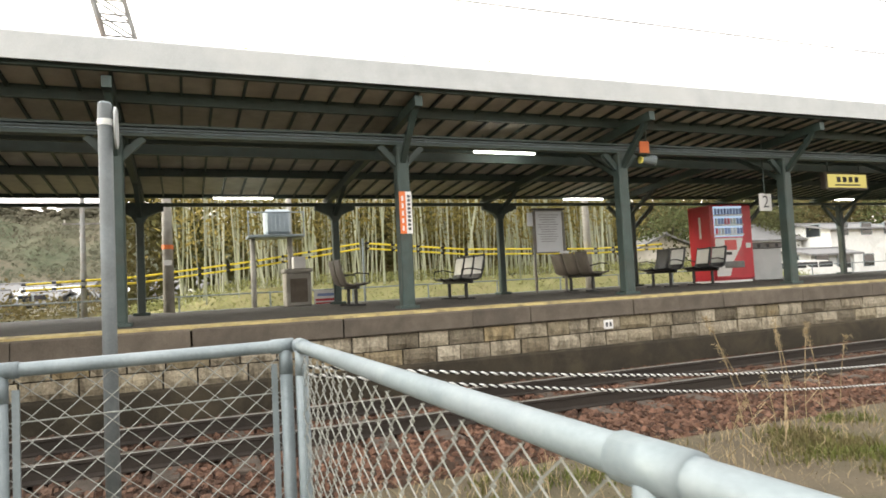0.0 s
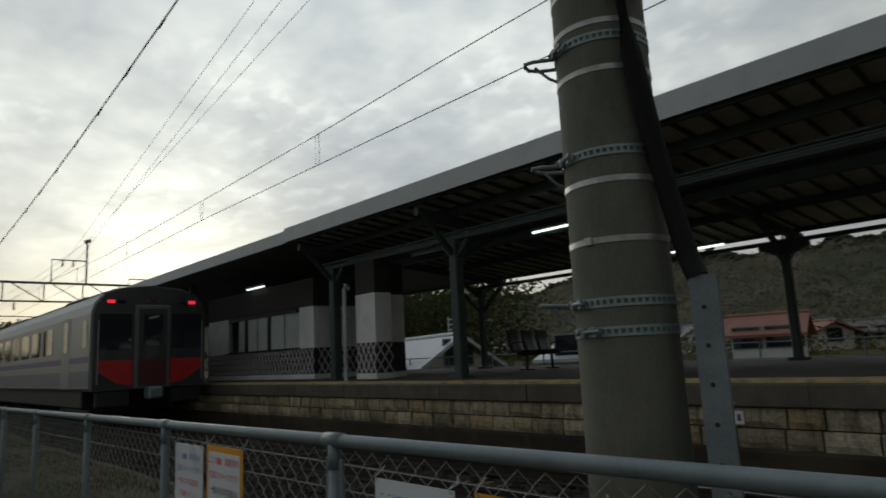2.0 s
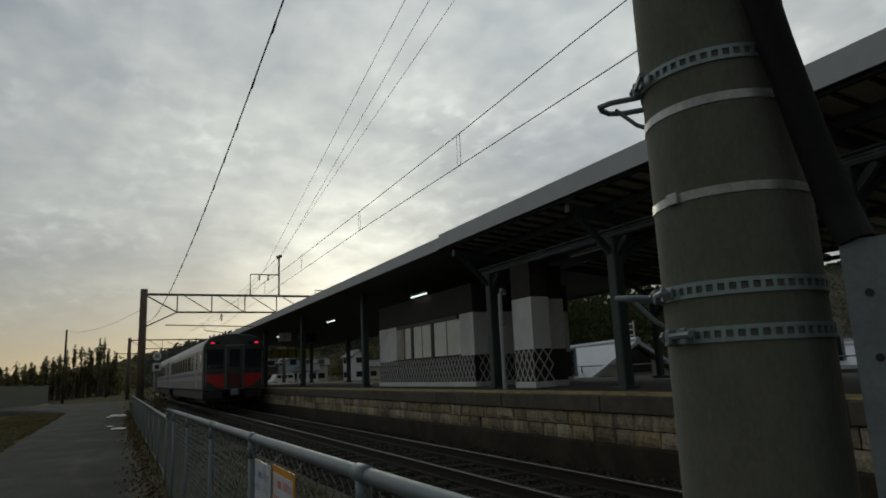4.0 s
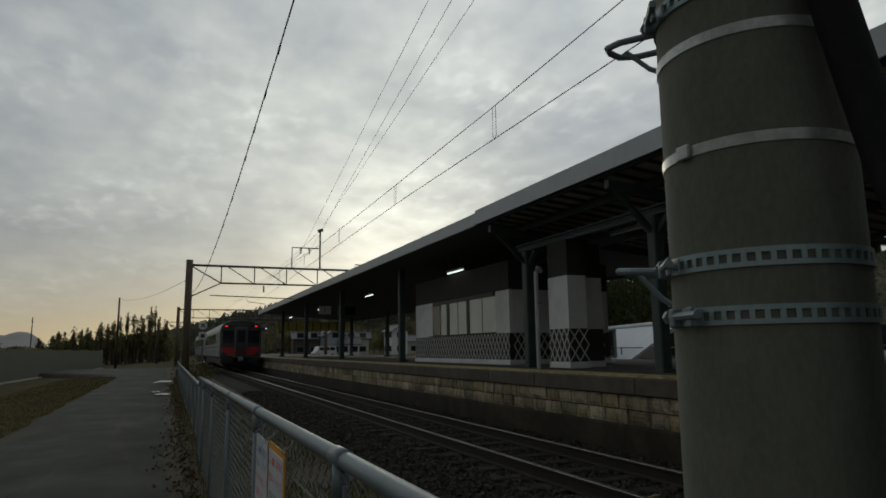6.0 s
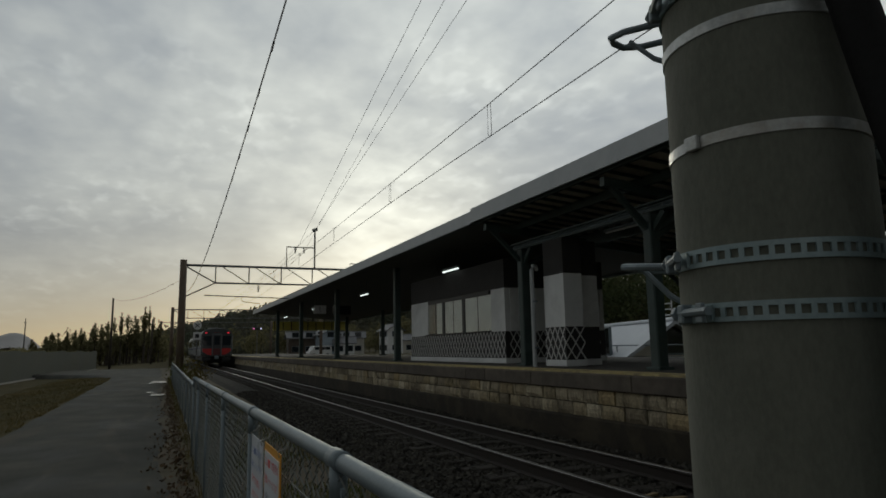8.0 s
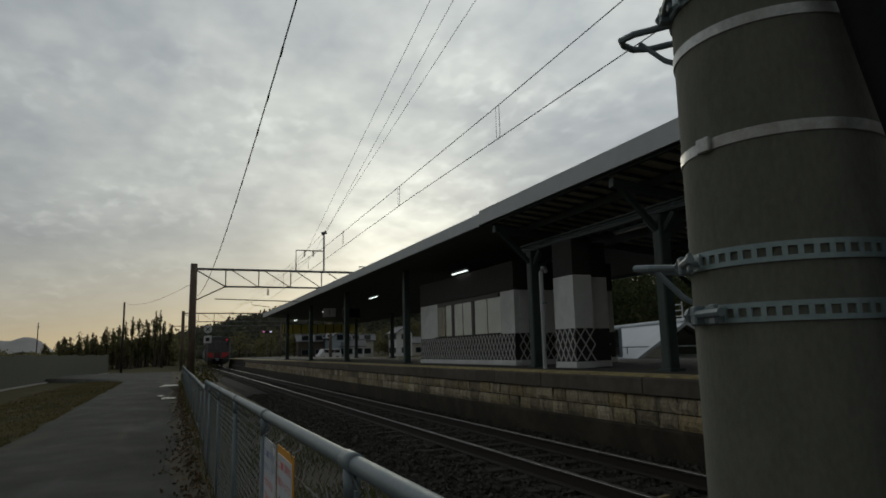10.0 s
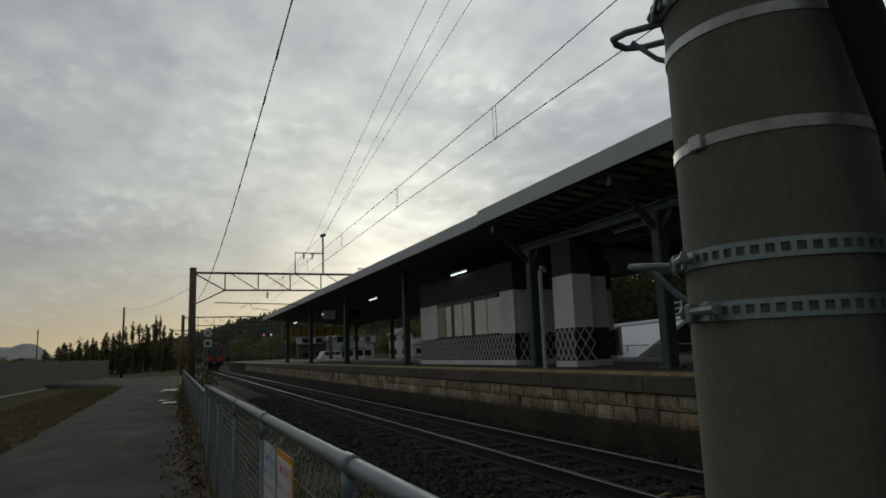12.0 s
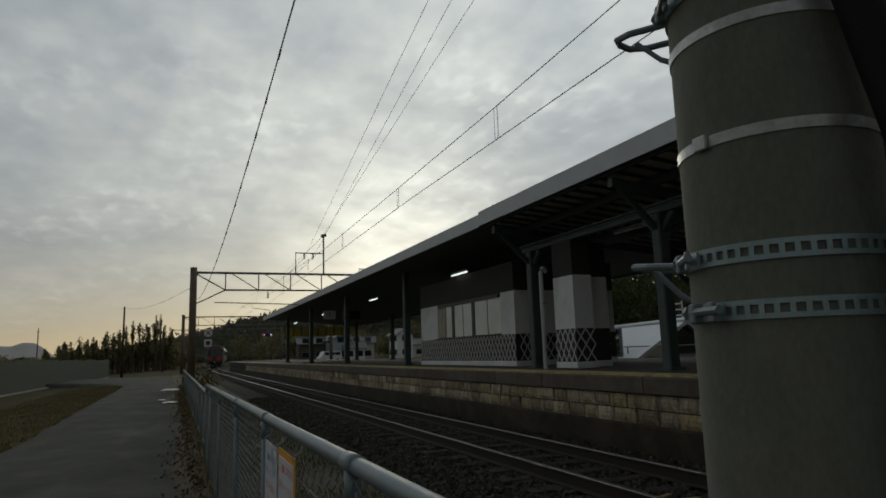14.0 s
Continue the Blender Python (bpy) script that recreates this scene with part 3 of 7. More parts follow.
for y in COLS:
    if y != 4.1:
        column(FRONT, y, True, 3.37, "front columns of the platform")
    column(REAR, y, False, 3.06, "rear columns of the platform")
    cross_beam(y)
column(FRONT, 4.1, True, 3.37, "front columns of the platform")
for y in FAR_COLS:
    column(FRONT, y, True, roof_z(FRONT) + 0.03, "front columns of the platform")
    if y > 30:
        column(REAR, y, True, roof_z(REAR) + 0.03, "rear columns of the platform")
girder = tagged(part("girder", sweep_y(bmesh.new(), [(FRONT - 0.08, 3.36), (FRONT + 0.08, 3.36), (FRONT + 0.08, 3.40), (FRONT + 0.02, 3.41), (FRONT + 0.02, 3.48), (FRONT + 0.08, 3.49), (FRONT + 0.08, 3.52), (FRONT - 0.08, 3.52), (FRONT - 0.08, 3.49), (FRONT - 0.02, 3.48), (FRONT - 0.02, 3.41), (FRONT - 0.08, 3.40)], [-32.9, 12.25]), M["green"]),
                "long dark green steel girder over the front columns", "girder", kind="structure")
for cz in (3.425, 3.465):
    cd = thing("conduit", "thin grey cable conduit along the platform girder", "conduit", group="conduits under the roof")
    part("pipe", rod(bmesh.new(), (FRONT - 0.034, -32.5, cz), (FRONT - 0.034, 12.2, cz), 0.013, n=6), M["galv"], cd)
    for k in range(12):
        part("clip", bx((FRONT - 0.034, -31.0 + 3.86 * k, cz), (0.032, 0.03, 0.034)), M["galv"], cd)
rear_beam = tagged(part("rear_beam", sweep_y(bmesh.new(), [(REAR - 0.05, 3.06), (REAR + 0.05, 3.06), (REAR + 0.05, 3.13), (REAR - 0.05, 3.13)], [-32.9, 12.2]), M["green"]),
                   "slim dark green beam over the rear columns", "beam", kind="structure")
mid_beam = tagged(part("mid_beam", sweep_y(bmesh.new(), [(8.0, 3.40), (8.10, 3.40), (8.10, 3.55), (8.0, 3.55)], [-32.9, 12.2]), M["green"]), "deep dark green beam carrying the lamps", "beam", kind="structure")


# fluorescent lamps under the roof
def tube_lamp(x, y, z, length=1.2, lit=True):
    l = thing("fluorescent_lamp", "lit fluorescent tube lamp hung under the platform roof" if lit else "unlit fluorescent lamp under the platform roof", "lamp", pose(x, y, z), "tube lamps under the roof")
    part("housing", bx((0, 0, 0.045), (0.09, length + 0.06, 0.05), 0.01), M["galv"], l)
    bm = rod(bmesh.new(), (0, -length / 2, 0), (0, length / 2, 0), 0.019, n=8)
    part("tube", bm, M["lamp"] if lit else M["lattice"], l, "glowing white tube" if lit else "dark tube")
    for s in (-1, 1):
        part("hanger", rod(bmesh.new(), (0, s * length * 0.35, 0.06), (0, s * length * 0.35, roof_z(x) - z + 0.03), 0.008, n=6), M["green"], l)
    return l


for x, y, z, lit in ((7.72, -5.85, 3.53, True), (7.72, -18.5, 3.5, True), (7.72, 6.35, 3.42, True), (7.72, 9.7, 3.5, False), (11.9, -1.75, 3.30, True), (11.9, -10.3, 3.30, True), (11.9, 6.0, 3.30, True),
                     (11.9, -20.0, 3.30, True), (6.9, 16.0, 3.40, True), (6.9, 24.2, 3.40, True), (6.9, 33.0, 3.40, True), (6.9, 41.5, 3.40, True)):
    tube_lamp(x, y, z, 1.2 if x > 7 else 1.0, lit)


# waiting room on the platform: white above, dark lattice tiles below
def lattice_panel(bm, p, along, width, z0, z1, out, cols):
    """White diagonal joints on a wall: p is the wall's start, along its direction, out its outward normal."""
    p, along, out = Vector(p), Vector(along), Vector(out)
    cell = width / cols
    rows = max(1, round((z1 - z0) / (cell * 1.35)))
    h = z1 - z0
    n = 2 * cols
    for k in range(-2 * rows, n + 1):
        for s in (1, -1):
            a0 = k * cell / 2 if s == 1 else (k + 2 * rows) * cell / 2
            run = h / (h / rows / cell)
            u0, u1, w0, w1 = a0, a0 + s * run, z0, z1
            lo, hi = 0.0, width
            if s == 1:
                t0, t1 = max(0, (lo - u0) / run), min(1, (hi - u0) / run)
            else:
                t0, t1 = max(0, (u0 - hi) / run), min(1, (u0 - lo) / run)
            if t1 - t0 < 0.02:
                continue
            q0 = p + along * (u0 + s * run * t0) + Vector((0, 0, w0 + h * t0)) + out * 0.006
            q1 = p + along * (u0 + s * run * t1) + Vector((0, 0, w0 + h * t1)) + out * 0.006
            d = q1 - q0
            m = Matrix.Translation((q0 + q1) / 2) @ Matrix((along, out, along.cross(out))).transposed().to_4x4()
            ang = math.atan2(d.z * along.cross(out).z, d.dot(along))
            box(bm, (0, 0, 0), (d.length, 0.008 + 0.002 * s, 0.022), m @ Matrix.Rotation(-ang, 4, "Y"))
    return bm


def bulkhead(h, c, s, top):
    part("bulkhead", bx((c[0], c[1], (top + 3.36) / 2 + 0.01), (s[0], s[1], 3.36 - top - 0.02)), M["dark_board"], h, "dark boarding above the wall")


def waiting_room():
    h = thing("waiting_room", "white waiting room with dark diamond-lattice tiled dado on the platform", "waiting room")
    base, mid, top = 0.95, 1.68, 2.68
    for name, c, s in (("wall_front", (7.06, 16.25, 0), (0.12, 6.1, 0)), ("wall_back", (9.7, 16.25, 0), (0.12, 6.1, 0)),
                       ("wall_near", (8.38, 13.25, 0), (2.5, 0.12, 0)), ("wall_far", (8.38, 19.25, 0), (2.5, 0.12, 0))):
        part("plinth", bx((c[0], c[1], base + 0.06), (s[0] + 0.05, s[1] + 0.05, 0.12), 0.008), M["white_wall"], h)
        part("tiled_dado", bx((c[0], c[1], (base + 0.12 + mid) / 2), (s[0] + 0.01, s[1] + 0.01, mid - base - 0.12)), M["tile"], h)
        if name == "wall_front":
            # window openings between white piers
            ws = [(13.88, 15.38), (15.54, 16.70), (16.86, 17.9)]
            edges = [13.2] + [e for p in ws for e in p] + [19.3]
            for a, b in zip(edges[::2], edges[1::2]):
                part("pier", bx((c[0], (a + b) / 2, (mid + top) / 2), (0.12, b - a, top - mid), 0.004), M["white_wall"] if b - a > 0.3 else M["dark"], h)
            part("lintel", bx((c[0], 16.0, top - 0.05), (0.116, 4.0, 0.1)), M["dark"], h)
            for a, b in ws:
                win = part("window", bx((c[0] + 0.02, (a + b) / 2, mid + 0.03), (0.10, b - a, 0.06)), M["dark"], h, "dark aluminium window")
                part("pane", bx((c[0] - 0.045, (a + b) / 2, (mid + top - 0.06) / 2), (0.008, b - a, top - 0.1 - mid)), M["pane"], win).visible_shadow = False
                part("mullion", bx((c[0] - 0.03, (a + b) / 2, (mid + top - 0.06) / 2), (0.03, 0.03, top - 0.1 - mid)), M["dark"], win)
                # white sheets stand in for sky reflected in the panes; the far one is narrower
                end = b if a < 16.8 else a + 0.42
                part("blind", bx((c[0] - 0.032, (a + end) / 2, (mid + top - 0.06) / 2), (0.008, end - a - 0.02, top - 0.14 - mid)), M["white_wall"], win, "white sheet standing in for the pane's sky reflection")
        else:
            part("upper_wall", bx((c[0], c[1], (mid + top) / 2), (s[0], s[1], top - mid), 0.004), M["white_wall"], h)
    bm = bmesh.new()
    lattice_panel(bm, (6.993, 13.2, 0), (0, 1, 0), 6.1, base + 0.13, mid, (-1, 0, 0), 17)
    lattice_panel(bm, (9.6, 13.183, 0), (-1, 0, 0), 2.5, base + 0.13, mid, (0, -1, 0), 7)
    part("lattice", bm, M["lattice"], h, "white diagonal tile joints")
    bulkhead(h, (8.38, 16.25), (2.77, 6.1), top)
    part("ceiling_slab", bx((8.38, 16.25, top + 0.03), (2.7, 6.2, 0.05)), M["dark"], h)
    part("sill", bx((6.985, 16.0, mid + 0.012), (0.05, 4.1, 0.03), 0.004), M["dark"], h)
    return h


M["pane"] = clear_glass("window_pane")
M["dark_board"] = material("dark_boarding", ((0.022, 0.021, 0.02), (0.045, 0.042, 0.04)), 0.8, 0, 3, 40, 0.1, 40)
waiting_room()


def end_block():
    h = thing("toilet_block", "small white block with diamond-lattice tiled dado on the platform", "platform building")
    base, mid, top = 0.95, 1.68, 2.68
    for (x0, x1, y0, y1) in ((6.63, 7.05, 10.25, 10.93), (7.05, 7.62, 10.55, 11.1)):
        c, s = ((x0 + x1) / 2, (y0 + y1) / 2), (x1 - x0, y1 - y0)
        part("plinth", bx((c[0], c[1], base + 0.06), (s[0] + 0.03, s[1] + 0.03, 0.12), 0.008), M["white_wall"], h)
        part("tiled_dado", bx((c[0], c[1], (base + 0.12 + mid) / 2), (s[0], s[1], mid - base - 0.12)), M["tile"], h)
        part("upper_wall", bx((c[0], c[1], (mid + top) / 2), (s[0] - 0.004, s[1] - 0.004, top - mid)), M["white_wall"], h)
        bulkhead(h, c, (s[0] - 0.01, s[1] - 0.01), top)
    bm = bmesh.new()
    lattice_panel(bm, (6.63, 10.25, 0), (0, 1, 0), 0.68, base + 0.13, mid, (-1, 0, 0), 2)
    lattice_panel(bm, (7.05, 10.25, 0), (-1, 0, 0), 0.42, base + 0.13, mid, (0, -1, 0), 1)
    part("lattice", bm, M["lattice"], h, "white diagonal tile joints")
    return h


end_block()
pipe = thing("downpipe", "pale grey rainwater downpipe beside a column", "downpipe")
part("pipe", tube(bmesh.new(), [(6.62, 11.15, 2.84), (6.56, 11.10, 2.90), (6.48, 11.06, 2.90), (6.44, 11.05, 2.82), (6.44, 11.05, 0.935)], 0.042, 10), M["fascia"], pipe)
for z in (1.3, 2.2):
    part("clip", bx((6.47, 11.05, z), (0.10, 0.11, 0.03), 0.004), M["galv"], pipe)


# ---------------------------------------------------------------- fence along the lane
def fence_z(y):
    return 1.10 - 0.010 * max(0.0, y)


def fence(name, label, a, b, posts, za, zb, height):
    """A chain-link fence from a to b (plan points), its top at za and zb, with posts at shares of its length."""
    f = thing(name, label, "chain-link fence", group="fences along the lane")
    a, b = Vector(a), Vector(b)
    L = (b - a).length
    d = (b - a) / L
    side = Vector((d.y, -d.x))

    def at(u, z, o=0.0):
        p = a + d * u + side * o
        return Vector((p.x, p.y, z))

    def top(u):
        return za + (zb - za) * u / L

    part("top_rail", tube(bmesh.new(), [at(L * i / 8, top(L * i / 8) - 0.024) for i in range(9)], 0.024, 12), M["galv"], f, "thick galvanised top rail", True)
    part("bottom_rail", tube(bmesh.new(), [at(0, top(0) - height + 0.06), at(L, top(L) - height + 0.06)], 0.009, 6), M["galv"], f)
    if abs(d.y) > 0.5:
        part("tension_wire", tube(bmesh.new(), [at(0, top(0) - 0.2, 0.004), at(L, top(L) - 0.2, 0.004)], 0.0028, 5), M["wire"], f)
    for u in posts:
        bm = rod(bmesh.new(), at(u, top(u) - height - 0.05), at(u, top(u) - 0.03), 0.024, n=12)
        post = part("post", bm, M["galv"], f, "", True)
        part("sleeve", rod(bmesh.new(), at(max(0, u - 0.055), top(max(0, u - 0.055)) - 0.024), at(min(L, u + 0.055), top(min(L, u + 0.055)) - 0.024), 0.0285, n=14), M["galv"], post, "tee sleeve on the rail", True)
        part("collar", rod(bmesh.new(), at(u, top(u) - 0.13), at(u, top(u) - 0.04), 0.0255, n=12), M["galv"], post, "", True)
        for o in (-0.045, 0.045):
            p0, p1 = at(u + o, top(u) - height + 0.06), at(u + o, top(u) - 0.09)
            bm = bmesh.new()
            box(bm, ((p0.x + p1.x) / 2, (p0.y + p1.y) / 2, (p0.z + p1.z) / 2), (0.010 if abs(d.y) > 0.5 else 0.022, 0.022 if abs(d.y) > 0.5 else 0.010, p1.z - p0.z))
            part("mesh_bar", bm, M["galv"], post)
        part("footing", rod(bmesh.new(), at(u, top(u) - height - 0.12), at(u, top(u) - height + 0.0), 0.09, n=12), M["concrete"], post)
    # woven wire: upright zigzag strands hooked into one another
    p, h = 0.0485, height - 0.115
    rows, cols = int(h / 0.043), int(L / p)
    k, j = np.meshgrid(np.arange(cols), np.arange(rows + 1), indexing="ij")
    u = np.clip((k + (j + k) % 2) * p, 0, L)
    z = za + (zb - za) * u / L - height + 0.06 + h * j / rows
    o = np.where((j + k) % 2 == 0, 0.004, -0.004) + 0.006 * np.sin(u * 2.1) + 0.004 * np.sin(u * 13 + j)
    q = np.stack([a.x + d.x * u + side.x * o, a.y + d.y * u + side.y * o, z], axis=-1)
    verts, faces = [], []
    for c in range(3):
        ang = c * math.tau / 3
        off = 0.0026 * np.array([d.x * math.cos(ang) + side.x * math.sin(ang), d.y * math.cos(ang) + side.y * math.sin(ang), 0.35 * math.sin(ang)])
        verts.append(q + off)
    verts = np.stack(verts, axis=2).reshape(-1, 3)
    for i in range(cols):
        for r in range(rows):
            n0, n1 = (i * (rows + 1) + r) * 3, (i * (rows + 1) + r + 1) * 3
            faces += [(n0 + c, n0 + (c + 1) % 3, n1 + (c + 1) % 3, n1 + c) for c in range(3)]
    me = bpy.data.meshes.new("chain_link_mesh")
    me.from_pydata(verts.tolist(), [], faces)
    me.materials.append(M["wire"])
    mesh_ob = new("chain_link_mesh", me)
    mesh_ob.parent = f
    tagged(mesh_ob, "diamond-woven wire", kind="stuff")
    return f


GALV = "galvanised chain-link fence with round top rail beside the lane"
fence("chain_link_fence", GALV, (0.24, -0.914), (0.24, 9.95), [0.03, 0.961, 2.81, 4.57, 6.2, 8.0, 9.7, 10.83], 1.10, 1.0, 1.19)
fence("chain_link_fence", "chain-link fence turning away from the line at the lane's end", (0.22, -0.93), (-5.2, -1.06), [0.06, 1.98, 3.8, 5.3], 1.10, 1.12, 1.20)
fence("chain_link_fence", "lower stretch of chain-link fence further along the lane", (0.30, 10.7), (0.33, 39.0), [0.03 + 1.98 * i for i in range(15)], 0.84, 0.84, 0.92)


def notice(y, z, wid, hgt, orange, group="notices on the fence"):
    """A laminated notice tied to the fence, with its lines of writing."""
    s = thing("notice", "laminated notice with orange border tied to the fence" if orange else "white laminated notice with blue and red writing tied to the fence", "notice", pose(0.205, y, z, 0, 0, 0), group)
    part("sheet", bx((0, 0, 0), (0.004, wid, hgt)), M["paper_orange"] if orange else M["paper"], s)
    if orange:
        part("field", bx((-0.003, 0, -0.006), (0.003, wid * 0.88, hgt * 0.86)), M["paper"], s, "white field")
    texts = ["ここは　　業務用の", "駐車スペースです", "一般の方の駐車は", "ご遠慮ください"]
    for i, text in enumerate(texts):
        cu = bpy.data.curves.new("line_of_writing", "FONT")
        cu.body, cu.size, cu.align_x, cu.align_y = text, wid * 0.098, "CENTER", "CENTER"
        cu.materials.append(M["ink_red"] if (i < 2) == orange or (not orange and i > 1) else (M["ink"] if orange else M["ink_blue"]))
        line = new("line_of_writing", cu)
        line.parent = s
        line.matrix_basis = Matrix.Translation((-0.0062, 0, hgt * (0.30 - 0.2 * i))) @ Matrix(((0, 0, -1, 0), (-1, 0, 0, 0), (0, 1, 0, 0), (0, 0, 0, 1)))
        if i == 0:
            part("mark", bx((-0.0055, wid * 0.115, hgt * 0.30), (0.001, wid * 0.13, wid * 0.075)), M["ink_red"] if orange else M["ink_blue"], s)
    for sy in (-1, 1):
        bm = tube(bmesh.new(), [(-0.004, sy * wid * 0.46, hgt * 0.47), (-0.01, sy * wid * 0.47, hgt * 0.52), (0.02, sy * wid * 0.49, hgt * 0.56), (0.03, sy * wid * 0.46, hgt * 0.62)], 0.003, 5)
        part("tie", bm, M["galv_band"], s)
    return s


M["paper"] = material("laminated_paper", ((0.66, 0.69, 0.74), (0.76, 0.78, 0.82)), 0.3, 0, 3, 60, 0.03, 20)
M["paper_orange"] = material("orange_paper", ((0.74, 0.32, 0.02), (0.82, 0.38, 0.03)), 0.35, 0, 3, 60, 0.03, 20)
M["ink"] = material("black_ink", ((0.03, 0.03, 0.04), (0.06, 0.06, 0.07)), 0.6)
M["ink_red"] = material("red_ink", ((0.62, 0.10, 0.10), (0.70, 0.16, 0.15)), 0.6)
M["ink_blue"] = material("blue_ink", ((0.16, 0.22, 0.42), (0.22, 0.28, 0.5)), 0.6)
notice(3.22, 0.80, 0.36, 0.31, False)
notice(2.79, 0.80, 0.39, 0.34, True)
notice(1.40, 0.80, 0.39, 0.30, False)
notice(0.90, 0.79, 0.44, 0.33, True)


# ---------------------------------------------------------------- concrete pole with bands, steps and cable duct
def concrete_pole(cx, cy):
    p = thing("utility_pole", "grey concrete utility pole with steel bands and black cable duct", "utility pole", pose(cx, cy, 0))

    def rad(z):
        return 0.167 - 0.0042 * (z - 1.45)

    bm = bmesh.new()
    for z0, z1 in zip([-0.3 + i * 0.95 for i in range(10)], [0.65 + i * 0.95 for i in range(10)]):
        rod(bm, (0, 0, z0), (0, 0, z1), rad(z0), rad(z1), 64, False)
    bmesh.ops.remove_doubles(bm, verts=bm.verts, dist=1e-4)
    part("shaft", bm, M["pole"], p, "spun concrete shaft", True)

    def ring(z, h, t, mat, name, tilt=0.0):
        bm = bmesh.new()
        n = 120
        loops = []
        for r, zz in ((rad(z) + 0.0005, -h / 2), (rad(z) + t, -h / 2 + 0.001), (rad(z) + t, h / 2 - 0.001), (rad(z) + 0.0005, h / 2)):
            loops.append([bm.verts.new((r * math.cos(i * math.tau / n), r * math.sin(i * math.tau / n), z + zz + tilt * math.cos(i * math.tau / n))) for i in range(n)])
        for a, b in zip(loops, loops[1:]):
            for i in range(n):
                bm.faces.new((a[i], a[(i + 1) % n], b[(i + 1) % n], b[i]))
        return part(name, bm, mat, p)

    def around(deg, z, r):
        a = radians(deg)
        return Vector((r * math.cos(a), r * math.sin(a), z))

    # plain strapping bands
    for z in (1.688, 1.888, 2.275, 2.445, 2.59, 2.88):
        b = ring(z, 0.021, 0.0025, M["galv_band"], "strap")
        if z != 1.688:
            continue
        bm = bmesh.new()
        a = 178.0
        m = Matrix.Translation(around(a, z, rad(z) + 0.006)) @ Matrix.Rotation(radians(a), 4, "Z")
        box(bm, (0, 0, 0), (0.010, 0.030, 0.026), m, 0.002)
        part("buckle", bm, M["galv_band"], b)
    # slotted bands with a bolt, each with a step above
    for z, step in ((1.393, False), (1.487, True), (1.985, True), (2.39, True), (2.97, False)):
        turn = 163 if z < 1.4 else 146
        bm = bmesh.new()
        n = 72
        for zz in (-0.0115, 0.0115):
            for i in range(n):
                a0, a1 = i * 360 / n, (i + 1) * 360 / n
                vs = [around(a0, z + zz - 0.0042, rad(z) + 0.0045), around(a1, z + zz - 0.0042, rad(z) + 0.0045), around(a1, z + zz + 0.0042, rad(z) + 0.0045), around(a0, z + zz + 0.0042, rad(z) + 0.0045)]
                bm.faces.new([bm.verts.new(v) for v in vs])
                vs = [around(a0, z + zz + 0.0042, rad(z) + 0.0005), around(a1, z + zz + 0.0042, rad(z) + 0.0005), around(a1, z + zz + 0.0042, rad(z) + 0.0045), around(a0, z + zz + 0.0042, rad(z) + 0.0045)]
                bm.faces.new([bm.verts.new(v) for v in vs])
                vs = [around(a0, z + zz - 0.0042, rad(z) + 0.0005), around(a1, z + zz - 0.0042, rad(z) + 0.0005), around(a1, z + zz - 0.0042, rad(z) + 0.0045), around(a0, z + zz - 0.0042, rad(z) + 0.0045)]
                bm.faces.new([bm.verts.new(v) for v in vs][::-1])
        for i in range(0, 46):
            a = turn + 19 + i * 7.5
            if a < turn + 327:
                m = Matrix.Translation(around(a, z, rad(z) + 0.0025)) @ Matrix.Rotation(radians(a), 4, "Z")
                box(bm, (0, 0, 0), (0.004, 0.0085, 0.016), m)
        m = Matrix.Translation(around(turn + 12, z, rad(z) + 0.0035)) @ Matrix.Rotation(radians(turn + 12), 4, "Z")
        box(bm, (0, 0, 0), (0.0045, 0.05, 0.027), m)
        bmesh.ops.remove_doubles(bm, verts=bm.verts, dist=1e-5)
        b = part("slotted_band", bm, M["slot_band"], p, "galvanised slotted clamp band")
        bm = bmesh.new()
        m = Matrix.Translation(around(turn, z, rad(z) + 0.012)) @ Matrix.Rotation(radians(turn), 4, "Z")
        box(bm, (0, 0, 0), (0.022, 0.020, 0.034), m, 0.003)
        part("clamp", bm, M["galv"], b)
        part("clamp_lug", box(bmesh.new(), (0.0, 0.052, 0), (0.008, 0.022, 0.034), m, 0.002), M["galv"], b)
        bm = rod(bmesh.new(), m @ Vector((0.004, -0.03, 0.002)), m @ Vector((0.004, 0.085, 0.002)), 0.0075, n=8)
        rod(bm, m @ Vector((0.004, -0.022, 0.002)), m @ Vector((0.004, -0.012, 0.002)), 0.013, n=6)
        part("bolt", bm, M["galv"], b, "clamp bolt with nut")
        if step:
            # a bent step that stands out from the pole towards the line
            sd = Matrix.Rotation(radians(116.0), 4, "Z")
            o = rad(z)
            bm = tube(bmesh.new(), [sd @ Vector(q) for q in ((o - 0.01, 0.045, z + 0.0), (o + 0.075, 0.045, z + 0.008), (o + 0.11, 0.03, z + 0.012), (o + 0.118, 0.0, z + 0.014), (o + 0.11, -0.03, z + 0.012), (o + 0.075, -0.045, z + 0.008), (o - 0.01, -0.045, z))], 0.0075, 8)
            tube(bm, [sd @ Vector(q) for q in ((o + 0.08, 0.0, z + 0.004), (o + 0.03, 0, z - 0.05), (o - 0.01, 0, z - 0.075))], 0.006, 6)
            part("step", bm, M["galv"], p, "bent steel step bar")
    # black duct on the side towards the platform, leaning down to a steel channel
    duct = [around(231, 4.6, 0.19), around(231, 3.1, 0.195), around(232, 2.6, 0.20), around(240, 2.3, 0.205), around(254, 1.98, 0.21), around(265, 1.78, 0.22), (-0.014, -0.25, 1.62), (-0.016, -0.275, 1.545)]
